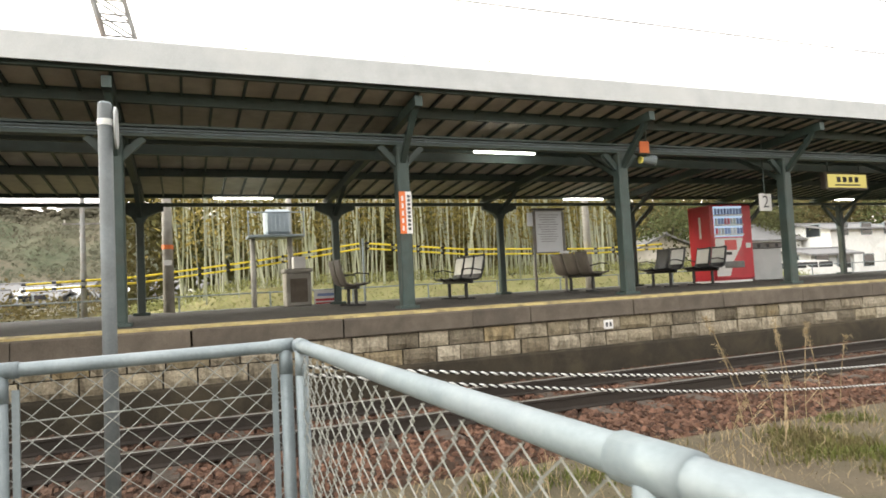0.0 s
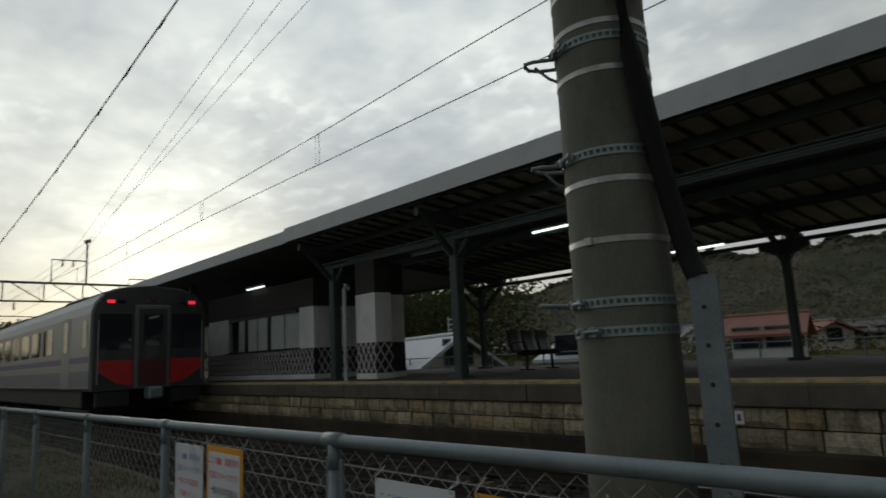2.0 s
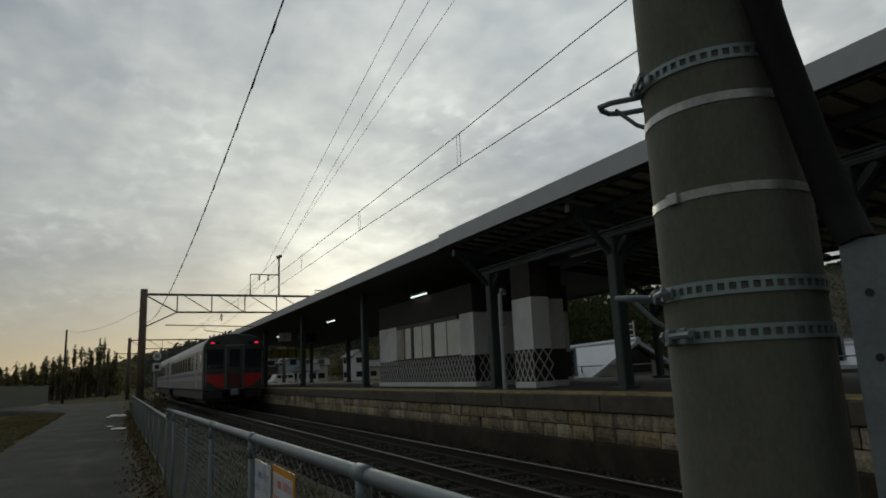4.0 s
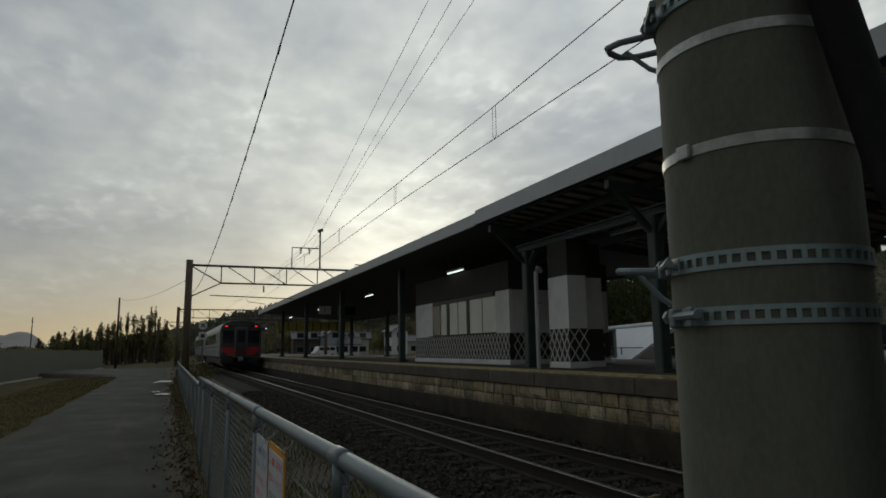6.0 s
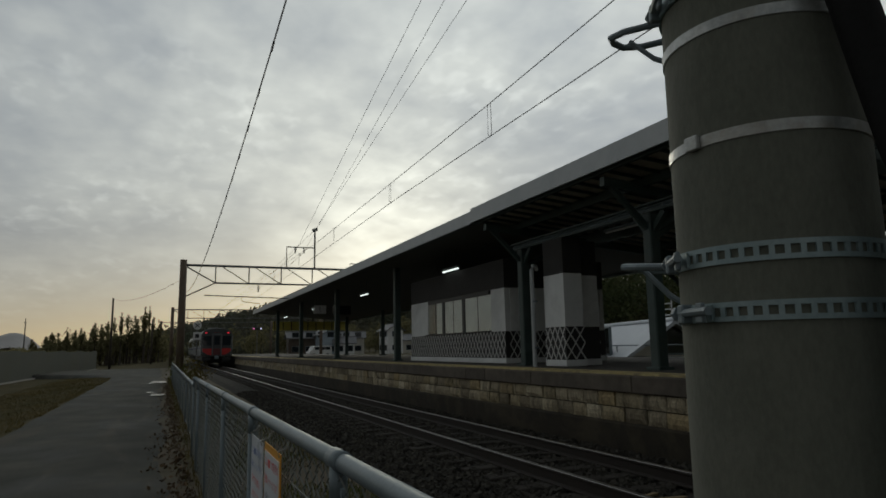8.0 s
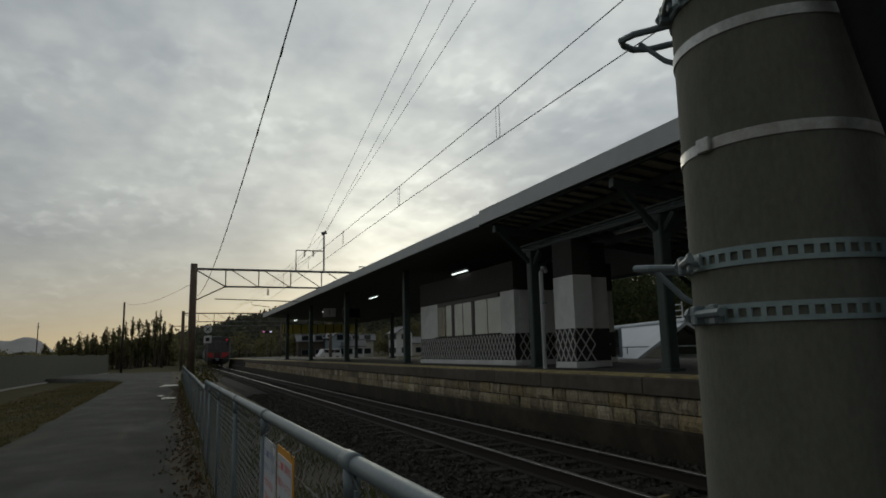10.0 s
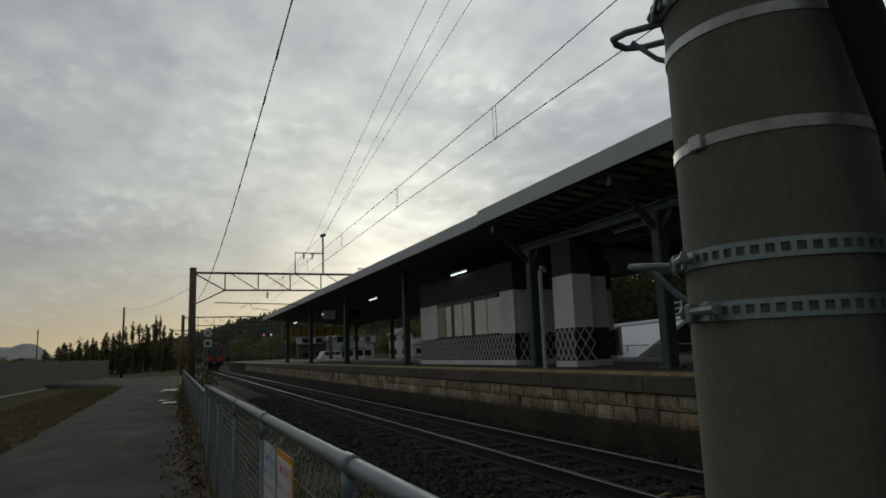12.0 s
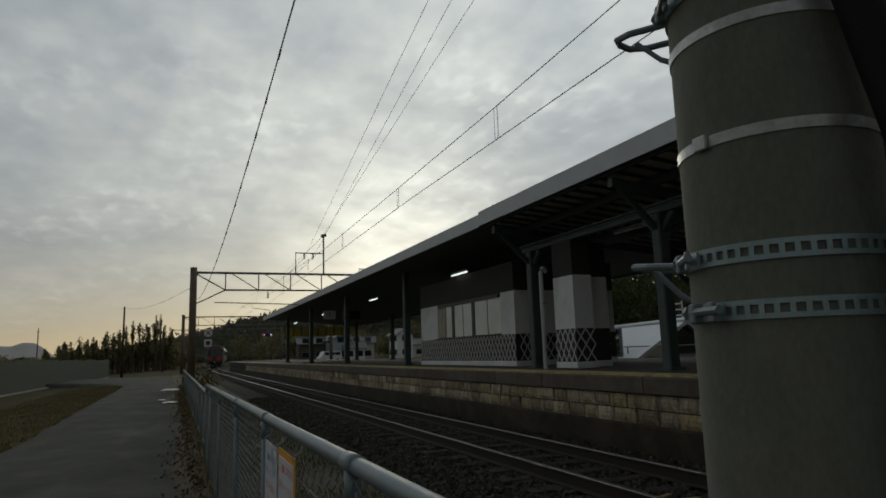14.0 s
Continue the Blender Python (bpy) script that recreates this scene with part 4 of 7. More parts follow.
    part("cable_duct", tube(bmesh.new(), duct, 0.034, 12), M["rubber"], p, "black ribbed cable duct", True)
    part("marker_plate", bx(tuple(around(250, 2.78, rad(2.7) + 0.010)), (0.07, 0.07, 0.5), 0.004), M["white_wall"], p, "pale marker plate")
    return p


concrete_pole(0.80, 0.95)

# steel channel that guards the cable
channel = thing("cable_guard", "galvanised steel channel with bolt holes guarding the cable", "cable guard", pose(0.82, 0.675, 0, 0, 0, 22))
CH = [(-0.052, -0.041), (0.058, -0.041), (0.058, -0.035), (-0.046, -0.035), (-0.046, 0.035), (0.058, 0.035), (0.058, 0.041), (-0.052, 0.041)]
bm = bmesh.new()
rings = [[bm.verts.new((x, y, z)) for x, y in CH] for z in (-0.17, 1.55)]
bm.faces.new(rings[0][::-1])
bm.faces.new(rings[1])
for i in range(8):
    bm.faces.new((rings[0][i], rings[0][(i + 1) % 8], rings[1][(i + 1) % 8], rings[1][i]))
bmesh.ops.recalc_face_normals(bm, faces=bm.faces)
part("channel", bm, M["steel"], channel)
for i in range(9):
    part("bolt_hole", rod(bmesh.new(), (-0.0535, 0.004, 1.45 - 0.116 * i), (-0.0521, 0.004, 1.45 - 0.116 * i), 0.0075, n=10), M["dark"], channel, "dark bolt hole")

# slim post with a round plate at its head
post = thing("signal_post", "slim grey steel post with a white band and a round plate", "post", pose(2.12, -0.10, 0))
M["post_paint"] = material("grey_post_paint", ((0.105, 0.122, 0.13), (0.165, 0.185, 0.195)), 0.6, 0.1, 6, 80, 0.08, 60, (0.08, 0.085, 0.085), 2.5, 0.4)
part("shaft", rod(bmesh.new(), (0, 0, -0.3), (0, 0, 2.50), 0.043, 0.041, 16), M["post_paint"], post, "", True)
part("cap", rod(bmesh.new(), (0, 0, 2.50), (0, 0, 2.515), 0.043, 0.03, 16), M["galv"], post)
part("band", rod(bmesh.new(), (0, 0, 2.365), (0, 0, 2.405), 0.0445, n=16, caps=False), M["white_wall"], post, "white band")
part("round_plate", rod(bmesh.new(), (0.02, -0.055, 2.36), (0.02, -0.066, 2.36), 0.13, n=24), M["fascia"], post, "round plate seen from the side")


# ---------------------------------------------------------------- overhead line
def truss(name, y, x0, x1, z, depth, label, detail=True):
    g = thing(name, label, "line gantry", group="gantries over the line")
    part("mast", rod(bmesh.new(), (x0, y, -0.4), (x0, y, z + 0.25), 0.19, 0.16, 14), M["mast"], g, "brown weathered gantry mast", True)
    part("mast", rod(bmesh.new(), (x1, y, -0.4), (x1, y, z + 0.25), 0.19, 0.16, 14), M["mast"], g, "", True)
    r = 0.045
    part("top_chord", rod(bmesh.new(), (x0, y, z), (x1, y, z), r + 0.015, n=8), M["gantry"], g)
    part("bottom_chord", rod(bmesh.new(), (x0 + 1.5, y, z - depth), (x1 - 1.5, y, z - depth), r, n=8), M["gantry"], g)
    n = int((x1 - x0 - 3) / 1.45)
    for i in range(n + 1):
        xa = x0 + 1.5 + (x1 - x0 - 3) * i / n
        part("strut", rod(bmesh.new(), (xa, y, z), (xa, y, z - depth), 0.03, n=6), M["gantry"], g)
        if i < n:
            xb = x0 + 1.5 + (x1 - x0 - 3) * (i + 1) / n
            part("diagonal", rod(bmesh.new(), (xa + 0.25, y, z), (xb, y, z - depth), 0.025, n=6), M["gantry"], g)
    part("diagonal", rod(bmesh.new(), (x0, y, z), (x0 + 1.5, y, z - depth), 0.035, n=6), M["gantry"], g)
    part("brace", rod(bmesh.new(), (x0, y, z - depth - 0.75), (x0 + 1.5, y, z - depth), 0.035, n=6), M["gantry"], g)
    if detail:
        # frame for the feeder wires, tall pin, and the cantilever of the near track
        bm = bmesh.new()
        tube(bm, [(5.6, y, z), (5.6, y, z + 1.12), (7.07, y, z + 1.12)], 0.035, 6)
        part("wire_frame", bm, M["gantry"], g)
        part("pin", rod(bmesh.new(), (7.07, y, z), (7.07, y, z + 2.05), 0.045, n=8), M["gantry"], g)
        part("pin_head", rod(bmesh.new(), (6.95, y, z + 2.05), (7.2, y, z + 2.15), 0.09, n=8), M["gantry"], g)
        bm = tube(bmesh.new(), [(9.0, y, z), (9.0, y, z + 0.33), (11.0, y, z + 0.33)], 0.03, 6)
        part("wire_frame", bm, M["gantry"], g)
        for xi in (6.05, 6.5):
            ins = rod(bmesh.new(), (xi, y, z + 1.12), (xi, y, z + 0.78), 0.02, n=6)
            for k in range(3):
                rod(ins, (xi, y, z + 0.86 + 0.09 * k), (xi, y, z + 0.90 + 0.09 * k), 0.06, n=10)
            part("insulator", ins, M["porcelain"], g)
        for xi in (4.2, 8.2):
            ins = rod(bmesh.new(), (xi, y, z - depth), (xi, y, z - depth - 0.42), 0.02, n=6)
            for k in range(4):
                rod(ins, (xi, y, z - depth - 0.12 - 0.08 * k), (xi, y, z - depth - 0.16 - 0.08 * k), 0.06, n=10)
            part("insulator", ins, M["porcelain"], g)
        part("pull_off", rod(bmesh.new(), (x0 + 1.0, y, z - depth - 0.62), (6.2, y, z - depth - 0.74), 0.028, n=6), M["gantry"], g)
        part("steady_arm", tube(bmesh.new(), [(3.4, y, z - depth - 0.72), (3.42, y, z - depth - 0.9), (4.3, y, z - depth - 1.02)], 0.018, 6), M["gantry"], g)
    return g


truss("line_gantry", 34.0, 0.62, 16.5, 5.58, 0.86, "grey lattice gantry over the tracks with insulators")
truss("line_gantry", 74.0, 0.72, 16.5, 5.8, 0.9, "distant grey lattice gantry over the tracks", False)
truss("line_gantry", 118.0, -0.4, 17.5, 6.3, 0.95, "distant grey lattice gantry over the tracks", False)


def wire(name, label, pts, r, group="overhead wires"):
    return tagged(part(name, tube(bmesh.new(), pts, r, 5), M["copper"]), label, "wire", group)


def sagging(a, b, sag, n=14):
    a, b = Vector(a), Vector(b)
    return [a.lerp(b, i / n) - Vector((0, 0, sag * 4 * (i / n) * (1 - i / n))) for i in range(n + 1)]


wire("contact_wire", "straight overhead contact wire", [(4.05, -40, 4.45), (4.05, 0, 4.40), (4.05, 12, 4.35), (4.3, 34, 4.12), (4.35, 74, 4.6), (6.3, 118, 4.6)], 0.0065)
wire("messenger_wire", "slack overhead messenger wire", [(4.05, -40, 5.2), (4.05, -8, 5.25), (4.05, 5.2, 4.96), (4.05, 8.1, 4.86), (4.05, 12.65, 4.75), (4.15, 20, 4.68), (4.2, 34, 4.85), (4.3, 55, 4.9), (4.35, 74, 5.4), (6.3, 118, 5.4)], 0.0065)
for y, z0, z1 in ((8.13, 4.36, 4.86), (12.65, 4.35, 4.75), (17.5, 4.30, 4.69), (22.5, 4.24, 4.68), (28, 4.18, 4.74), (3.2, 4.39, 5.0)):
    d = thing("dropper", "thin dropper loop between the overhead wires", "dropper", group="droppers")
    part("dropper_wire", tube(bmesh.new(), [(4.05, y - 0.05, z1 + 0.004), (4.05, y - 0.055, z0 + 0.05), (4.05, y, z0 - 0.008), (4.05, y + 0.055, z0 + 0.05), (4.05, y + 0.05, z1 + 0.004)], 0.0045, 5), M["copper"], d)
def cable_z(y):
    return 4.927 - 0.1568 * y + 0.00407 * y * y


# twisted cable from the near pole to the gantry mast
wire("service_cable", "sagging twisted service cable with clips", [(0.62, y, cable_z(y)) for y in [1.2 + 1.64 * i for i in range(21)]], 0.0075)
for i in range(22):
    u = 0.06 + i * 0.028
    yc = 1.2 + 32.8 * u
    wire("cable_clip", "small clip on the service cable", [(0.62, yc - 0.07, cable_z(yc - 0.07)), (0.62, yc + 0.07, cable_z(yc + 0.07) - 0.012)], 0.011, "clips on the service cable")
for xa, za, xn, zn in ((6.05, 6.45, 4.53, 8.6), (6.5, 6.45, 5.06, 8.7), (7.07, 7.7, 5.58, 8.8)):
    wire("feeder_wire", "thin feeder wire high over the line", [(xn - (xa - xn) * 0.8, -5.6, zn + (zn - za) * 0.8), (xn, 12, zn), (xa, 34, za)], 0.006)
    wire("feeder_wire", "thin feeder wire high over the line", sagging((xa, 34, za), (xa + 0.1, 74, za + 0.3), 0.5), 0.009)
for za in (7.2, 7.5, 7.9):
    wire("feeder_wire", "thin feeder wire beyond the platform roof", sagging((13.5, -14, za), (14.5, 40, za), 0.4), 0.005)


# ---------------------------------------------------------------- the train
W2 = 1.36
BODY = 0.92      # the body's height over that of the drawn outline


def car_profile(w=W2):
    return [(-w, 1.0), (-w, 2.9), (-w + 0.06, 3.15), (-w + 0.26, 3.42), (-w + 0.62, 3.58), (0, 3.66), (w - 0.62, 3.58), (w - 0.26, 3.42), (w - 0.06, 3.15), (w, 2.9), (w, 1.0), (w - 0.08, 0.92), (-w + 0.08, 0.92)]


def train():
    t = thing("diesel_train", "silver diesel train with dark end, red panels and lit tail lamps", "train")
    for c in range(2):
        y0, y1 = c * 21.2, c * 21.2 + 20.6
        car = part("car_body", sweep_y(bmesh.new(), car_profile(), [y0 + 0.12, y1]), M["silver"], t, "brushed silver car body", False)
        part("underframe", bx((0, (y0 + y1) / 2, 0.72), (2.3, 17.5, 0.5), 0.04), M["dark"], car)
        part("roof_skin", sweep_y(bmesh.new(), [(-W2 + 0.24, 3.445), (-W2 + 0.62, 3.60), (0, 3.68), (W2 - 0.62, 3.60), (W2 - 0.24, 3.445)], [y0 + 0.5, y1 - 0.3]), M["roof_grey"], car)
        for yy in (5.5, 14.0):
            part("roof_unit", bx((0, y0 + yy, 3.73), (1.0, 2.2, 0.16), 0.05), M["roof_grey"], car)
        for s in (-1, 1):
            part("side_stripe", bx((s * (W2 + 0.002), (y0 + y1) / 2, 1.73), (0.008, 20.2, 0.16)), M["stripe"], car, "dark blue stripe")
            part("lower_band", bx((s * (W2 + 0.001), (y0 + y1) / 2, 1.24), (0.006, 20.2, 0.40)), M["roof_grey"], car, "grey lower band")
            for yy in [4.4 + 1.55 * i for i in range(9)]:
                win = part("window", bx((s * (W2 + 0.004), y0 + yy, 2.36), (0.012, 1.12, 0.78), 0.004), M["glass"], car, "dark side window")
            for yy in (2.35, 18.3):
                door = part("door", bx((s * (W2 + 0.003), y0 + yy, 1.95), (0.010, 0.85, 1.95), 0.004), M["dark_door"], car, "side door")
                part("door_window", bx((s * (W2 + 0.010), y0 + yy, 2.4), (0.008, 0.40, 0.85), 0.003), M["glass"], door)
            part("crew_window", bx((s * (W2 + 0.004), y0 + 0.55, 2.4), (0.012, 0.34, 0.72), 0.003), M["glass"], car)
        for yy in (3.0, 17.5):
            bogie = part("bogie", bx((0, y0 + yy, 0.45), (2.0, 2.9, 0.3), 0.05), M["dark"], car)
            for wy in (-1.05, 1.05):
                for s in (-1, 1):
                    part("wheel", rod(bmesh.new(), (s * 0.50, y0 + yy + wy, 0.43), (s * 0.63, y0 + yy + wy, 0.43), 0.43, n=20), M["rail"], bogie)
    # the end that faces back along the line
    end = part("end_face", sweep_y(bmesh.new(), [(-1.30, 0.95), (-1.31, 2.9), (-1.27, 3.12), (-1.08, 3.40), (-0.7, 3.55), (0, 3.63), (0.7, 3.55), (1.08, 3.40), (1.27, 3.12), (1.31, 2.9), (1.30, 0.95)], [0.0, 0.16]), M["train_face"], t, "dark grey cab end")
    for s in (-1, 1):
        bm = bmesh.new()
        vs = [(s * 0.44, 1.02), (s * 0.44, 1.68), (s * 1.22, 1.68), (s * 1.22, 1.42), (s * 0.80, 1.10)]
        f0 = [bm.verts.new((x, -0.012, z)) for x, z in vs]
        f1 = [bm.verts.new((x, 0.01, z)) for x, z in vs]
        bm.faces.new(f0)
        for i in range(5):
            bm.faces.new((f0[i], f0[(i + 1) % 5], f1[(i + 1) % 5], f1[i]))
        bmesh.ops.recalc_face_normals(bm, faces=bm.faces)
        part("red_panel", bm, M["red"], end, "bright red warning panel")
        part("cab_window", bx((s * 0.84, -0.006, 2.42), (0.72, 0.02, 0.92), 0.004), M["glass"], end, "dark cab window")
        part("tail_lamp", bx((s * 0.96, -0.02, 3.20), (0.17, 0.04, 0.085), 0.01), M["tail"], end, "lit red tail lamp")
        part("head_lamp", bx((s * 0.74, -0.015, 3.20), (0.20, 0.03, 0.09), 0.01), M["glass"], end, "unlit head lamp")
        part("corner_rail", rod(bmesh.new(), (s * 1.22, -0.04, 1.1), (s * 1.22, -0.04, 2.7), 0.014, n=6), M["silver"], end)
        part("skirt", bx((s * 0.85, 0.08, 0.72), (0.75, 0.14, 0.36), 0.03), M["dark"], end)
    part("gangway_frame", bx((0, -0.03, 2.02), (0.84, 0.07, 2.20), 0.03), M["gang"], end, "gangway door frame")
    part("gangway_door", bx((0, -0.055, 2.0), (0.68, 0.05, 2.04), 0.01), M["train_face"], end, "gangway door")
    part("gangway_panel", bx((0, -0.082, 1.36), (0.60, 0.008, 0.62), 0.003), M["dull_red"], end, "dull red lower door panel")
    part("gangway_window", bx((0, -0.084, 2.45), (0.46, 0.012, 0.85), 0.004), M["glass"], end)
    for x in (-0.13, 0.0, 0.13):
        part("display_lamp", bx((x, -0.075, 3.22), (0.055, 0.03, 0.035)), M["red"] if x else M["dark"], end, "small red display")
    part("coupler", bx((0, -0.18, 0.82), (0.34, 0.42, 0.30), 0.05), M["galv"], t, "grey coupler")
    part("hose", tube(bmesh.new(), [(0.3, -0.02, 0.85), (0.32, -0.2, 0.6), (0.42, -0.2, 0.45)], 0.03, 6), M["rubber"], t)
    for ob in t.children_recursive:
        for vert in ob.data.vertices:
            vert.co.z = vert.co.z if vert.co.z < 0.92 else 0.92 + (vert.co.z - 0.92) * BODY
    return t


M["dark_door"] = material("train_door", ((0.20, 0.21, 0.22), (0.28, 0.29, 0.30)), 0.4, 0.3)
M["dull_red"] = material("dull_red_door", ((0.07, 0.012, 0.014), (0.11, 0.018, 0.02)), 0.5)
M["gang"] = material("gangway_frame", ((0.10, 0.105, 0.11), (0.15, 0.155, 0.16)), 0.5, 0.2)
TRAIN = train()


# ---------------------------------------------------------------- things on the platform
M["seat_dark"] = material("dark_seat_shell", ((0.018, 0.02, 0.022), (0.04, 0.042, 0.045)), 0.45, 0, 5, 60, 0.05, 60, coat=0.1)
M["seat_brown"] = material("brown_slat_seat", ((0.07, 0.06, 0.05), (0.13, 0.115, 0.10)), 0.6, 0, 5, 60, 0.1, 60)
M["seat_white"] = material("white_seat_pad", ((0.5, 0.52, 0.5), (0.64, 0.65, 0.62)), 0.6, 0, 5, 60, 0.05, 60)
M["vend_red"] = material("vending_red", ((0.42, 0.010, 0.026), (0.54, 0.018, 0.038)), 0.35, 0, 4, 60, 0.02, 60, coat=0.3)
M["vend_white"] = material("vending_white", ((0.60, 0.60, 0.60), (0.72, 0.72, 0.71)), 0.4, 0, 4, 60, 0.02, 60, coat=0.2)
M["orange"] = material("orange_paint", ((0.62, 0.13, 0.03), (0.75, 0.19, 0.05)), 0.55, 0, 5, 60, 0.05, 60)
M["board"] = material("pale_notice_sheet", ((0.52, 0.55, 0.60), (0.62, 0.65, 0.69)), 0.4, 0, 3, 50, 0.02, 60)
M["grey_ink"] = material("grey_print", ((0.22, 0.24, 0.28), (0.34, 0.36, 0.40)), 0.6)
M["sign_yellow"] = material("yellow_sign_face", ((0.70, 0.60, 0.12), (0.80, 0.70, 0.18)), 0.4, 0, 3, 50, 0.02, 60)
M["sign_lit"] = glowing("lit_yellow_face", (0.85, 0.74, 0.26), 0.15)
M["blue_box"] = material("pale_blue_enamel", ((0.31, 0.375, 0.42), (0.42, 0.48, 0.53)), 0.5, 0.1, 4, 50, 0.05, 60)


def bench(x, y, n, back, pad, label, rz=0):
    """A row of joined bucket seats on a beam."""
    b = thing("platform_bench", label, "bench", pose(x, y, plat_z(x), 0, 0, rz), "benches on the platform")
    w = 0.48
    part("beam", bx((0, 0, 0.34), (0.07, n * w, 0.06), 0.01), M["dark"], b)
    for s in (-1, 1):
        leg = part("leg", bx((0, s * n * w * 0.3, 0.17), (0.06, 0.05, 0.34), 0.008), M["dark"], b)
        part("foot", bx((0, s * n * w * 0.3, 0.015), (0.36, 0.06, 0.03), 0.006), M["dark"], leg)
    for i in range(n):
        yy = (i - (n - 1) / 2) * w
        bm = bmesh.new()
        # shell: seat pan that turns up into the backrest
        prof = [(-0.24, 0.42), (-0.20, 0.395), (0.12, 0.385), (0.20, 0.42), (0.27, 0.62), (0.31, 0.83), (0.30, 0.86)]
        rows = []
        for px, pz in prof:
            rows.append([bm.verts.new((px, yy + w * 0.46 * k, pz + 0.02 * abs(k) ** 2)) for k in (-1, -0.5, 0, 0.5, 1)])
        low = [[bm.verts.new((v.co.x + 0.02, v.co.y, v.co.z - 0.025)) for v in r] for r in rows]
        for A, o in ((rows, 1), (low, -1)):
            for r0, r1 in zip(A, A[1:]):
                for k in range(4):
                    q = (r0[k], r0[k + 1], r1[k + 1], r1[k])
                    bm.faces.new(q if o == 1 else q[::-1])
        edge = [(r[0], l[0]) for r, l in zip(rows, low)]
        for (a, c), (d, e) in zip(edge, edge[1:]):
            bm.faces.new((a, d, e, c))
        edge = [(r[-1], l[-1]) for r, l in zip(rows, low)]
        for (a, c), (d, e) in zip(edge, edge[1:]):
            bm.faces.new((a, c, e, d))
        for r, l in ((rows[0], low[0]), (rows[-1], low[-1])):
            for k in range(4):
                bm.faces.new((r[k], l[k], l[k + 1], r[k + 1]))
        bmesh.ops.recalc_face_normals(bm, faces=bm.faces)
        seat = part("seat", bm, back, b, "", True)
        if pad and i < pad:
            bm = bmesh.new()
            box(bm, (0, 0, 0), (0.012, w * 0.78, 0.34), Matrix.Translation((0.258, yy, 0.66)) @ Matrix.Rotation(radians(12), 4, "Y"), 0.005)
            part("back_pad", bm, M["seat_white"], seat, "pale back panel")
    for s in (-1, 1):
        yy = s * n * w / 2
        part("armrest", tube(bmesh.new(), [(0.24, yy, 0.55), (0.0, yy, 0.60), (-0.2, yy, 0.58), (-0.22, yy, 0.42), (0.0, yy, 0.36)], 0.014, 6), M["dark"], b)
    return b


bench(9.6, -3.45, 2, M["seat_brown"], 0, "brown slatted two-seat bench on the platform", 90)
bench(9.7, -5.65, 3, M["seat_dark"], 3, "dark bench with pale back panels on the platform", -90)
bench(9.9, -8.75, 3, M["seat_brown"], 0, "long brown bench beside the notice board", 90)
bench(9.4, -10.55, 2, M["seat_dark"], 1, "dark bench with one pale back panel", -90)
bench(9.4, -11.75, 2, M["seat_dark"], 2, "dark bench beside the red vending machine", -90)
bench(10.1, 8.95, 3, M["seat_dark"], 0, "dark bucket-seat bench under the platform roof", 90)


def vending():
    v = thing("vending_machine", "red drinks vending machine with lit display standing on the platform", "vending machine", pose(9.95, -12.9, 0.955, 0, 0, -5))
    w, d, h = 1.16, 0.84, 1.84
    part("cabinet", bx((0, 0, h / 2 + 0.05), (d, w, h), 0.03), M["vend_red"], v, "red steel cabinet")
    f = -d / 2
    part("plinth", bx((0, 0, 0.03), (d * 0.94, w * 0.94, 0.06)), M["vend_white"], v)
    door = part("door", bx((f - 0.02, 0, h / 2 + 0.06), (0.05, w * 0.97, h * 0.96), 0.015), M["vend_red"], v, "red front door")
    case = part("display_case", bx((f - 0.045, 0.12, 1.47), (0.02, w * 0.72, 0.74), 0.008), M["case_glow"], door, "lit display case")
    cols = (M["ink_blue"], M["vend_white"], M["ink_blue"], M["galv_band"], M["vend_red"])
    for r in range(3):
        part("shelf", bx((f - 0.062, 0.12, 1.15 + 0.235 * r), (0.03, w * 0.72, 0.035)), M["vend_white"], case)
        for i in range(9):
            y = -0.24 + 0.09 * i
            can = rod(bmesh.new(), (f - 0.062, y, 1.17 + 0.235 * r), (f - 0.062, y, 1.31 + 0.235 * r), 0.030, n=8)
            part("can", can, cols[(i // 2 + 2 * r) % 5 if r < 2 else (i // 3) % 2 * 2], case)
    # white panel under the case, narrowing downwards along a slanting red sweep
    bm = bmesh.new()
    prof = [(0.535, 1.07), (0.535, 0.16), (0.16, 0.16), (0.05, 0.50), (-0.20, 0.86), (-0.27, 1.07)]
    rings = [[bm.verts.new((x, y, z)) for y, z in prof] for x in (f - 0.054, f - 0.040)]
    bm.faces.new(rings[0])
    bm.faces.new(rings[1][::-1])
    for i in range(6):
        bm.faces.new((rings[0][i], rings[0][(i + 1) % 6], rings[1][(i + 1) % 6], rings[1][i]))
    bmesh.ops.recalc_face_normals(bm, faces=bm.faces)
    part("white_panel", bm, M["vend_white"], door, "white lower panel")
    part("poster", bx((f - 0.058, 0.10, 0.90), (0.008, 0.34, 0.24)), M["ink_red"], door)
    part("coin_panel", bx((f - 0.058, 0.16, 0.70), (0.010, 0.16, 0.07), 0.003), M["dark"], door)
    part("delivery_flap", bx((f - 0.062, 0.02, 0.43), (0.02, 0.56, 0.16), 0.006), M["gantry"], door, "dark delivery flap")
    part("sticker", bx((f - 0.052, -0.42, 0.88), (0.010, 0.14, 0.12)), M["vend_white"], door)
    # a slim pale bar stands for the lettering on the side
    part("lettering", bx((-0.02, w / 2 + 0.003, 1.36), (0.07, 0.004, 0.52)), M["vend_white"], v, "pale lettering on the side")
    return v


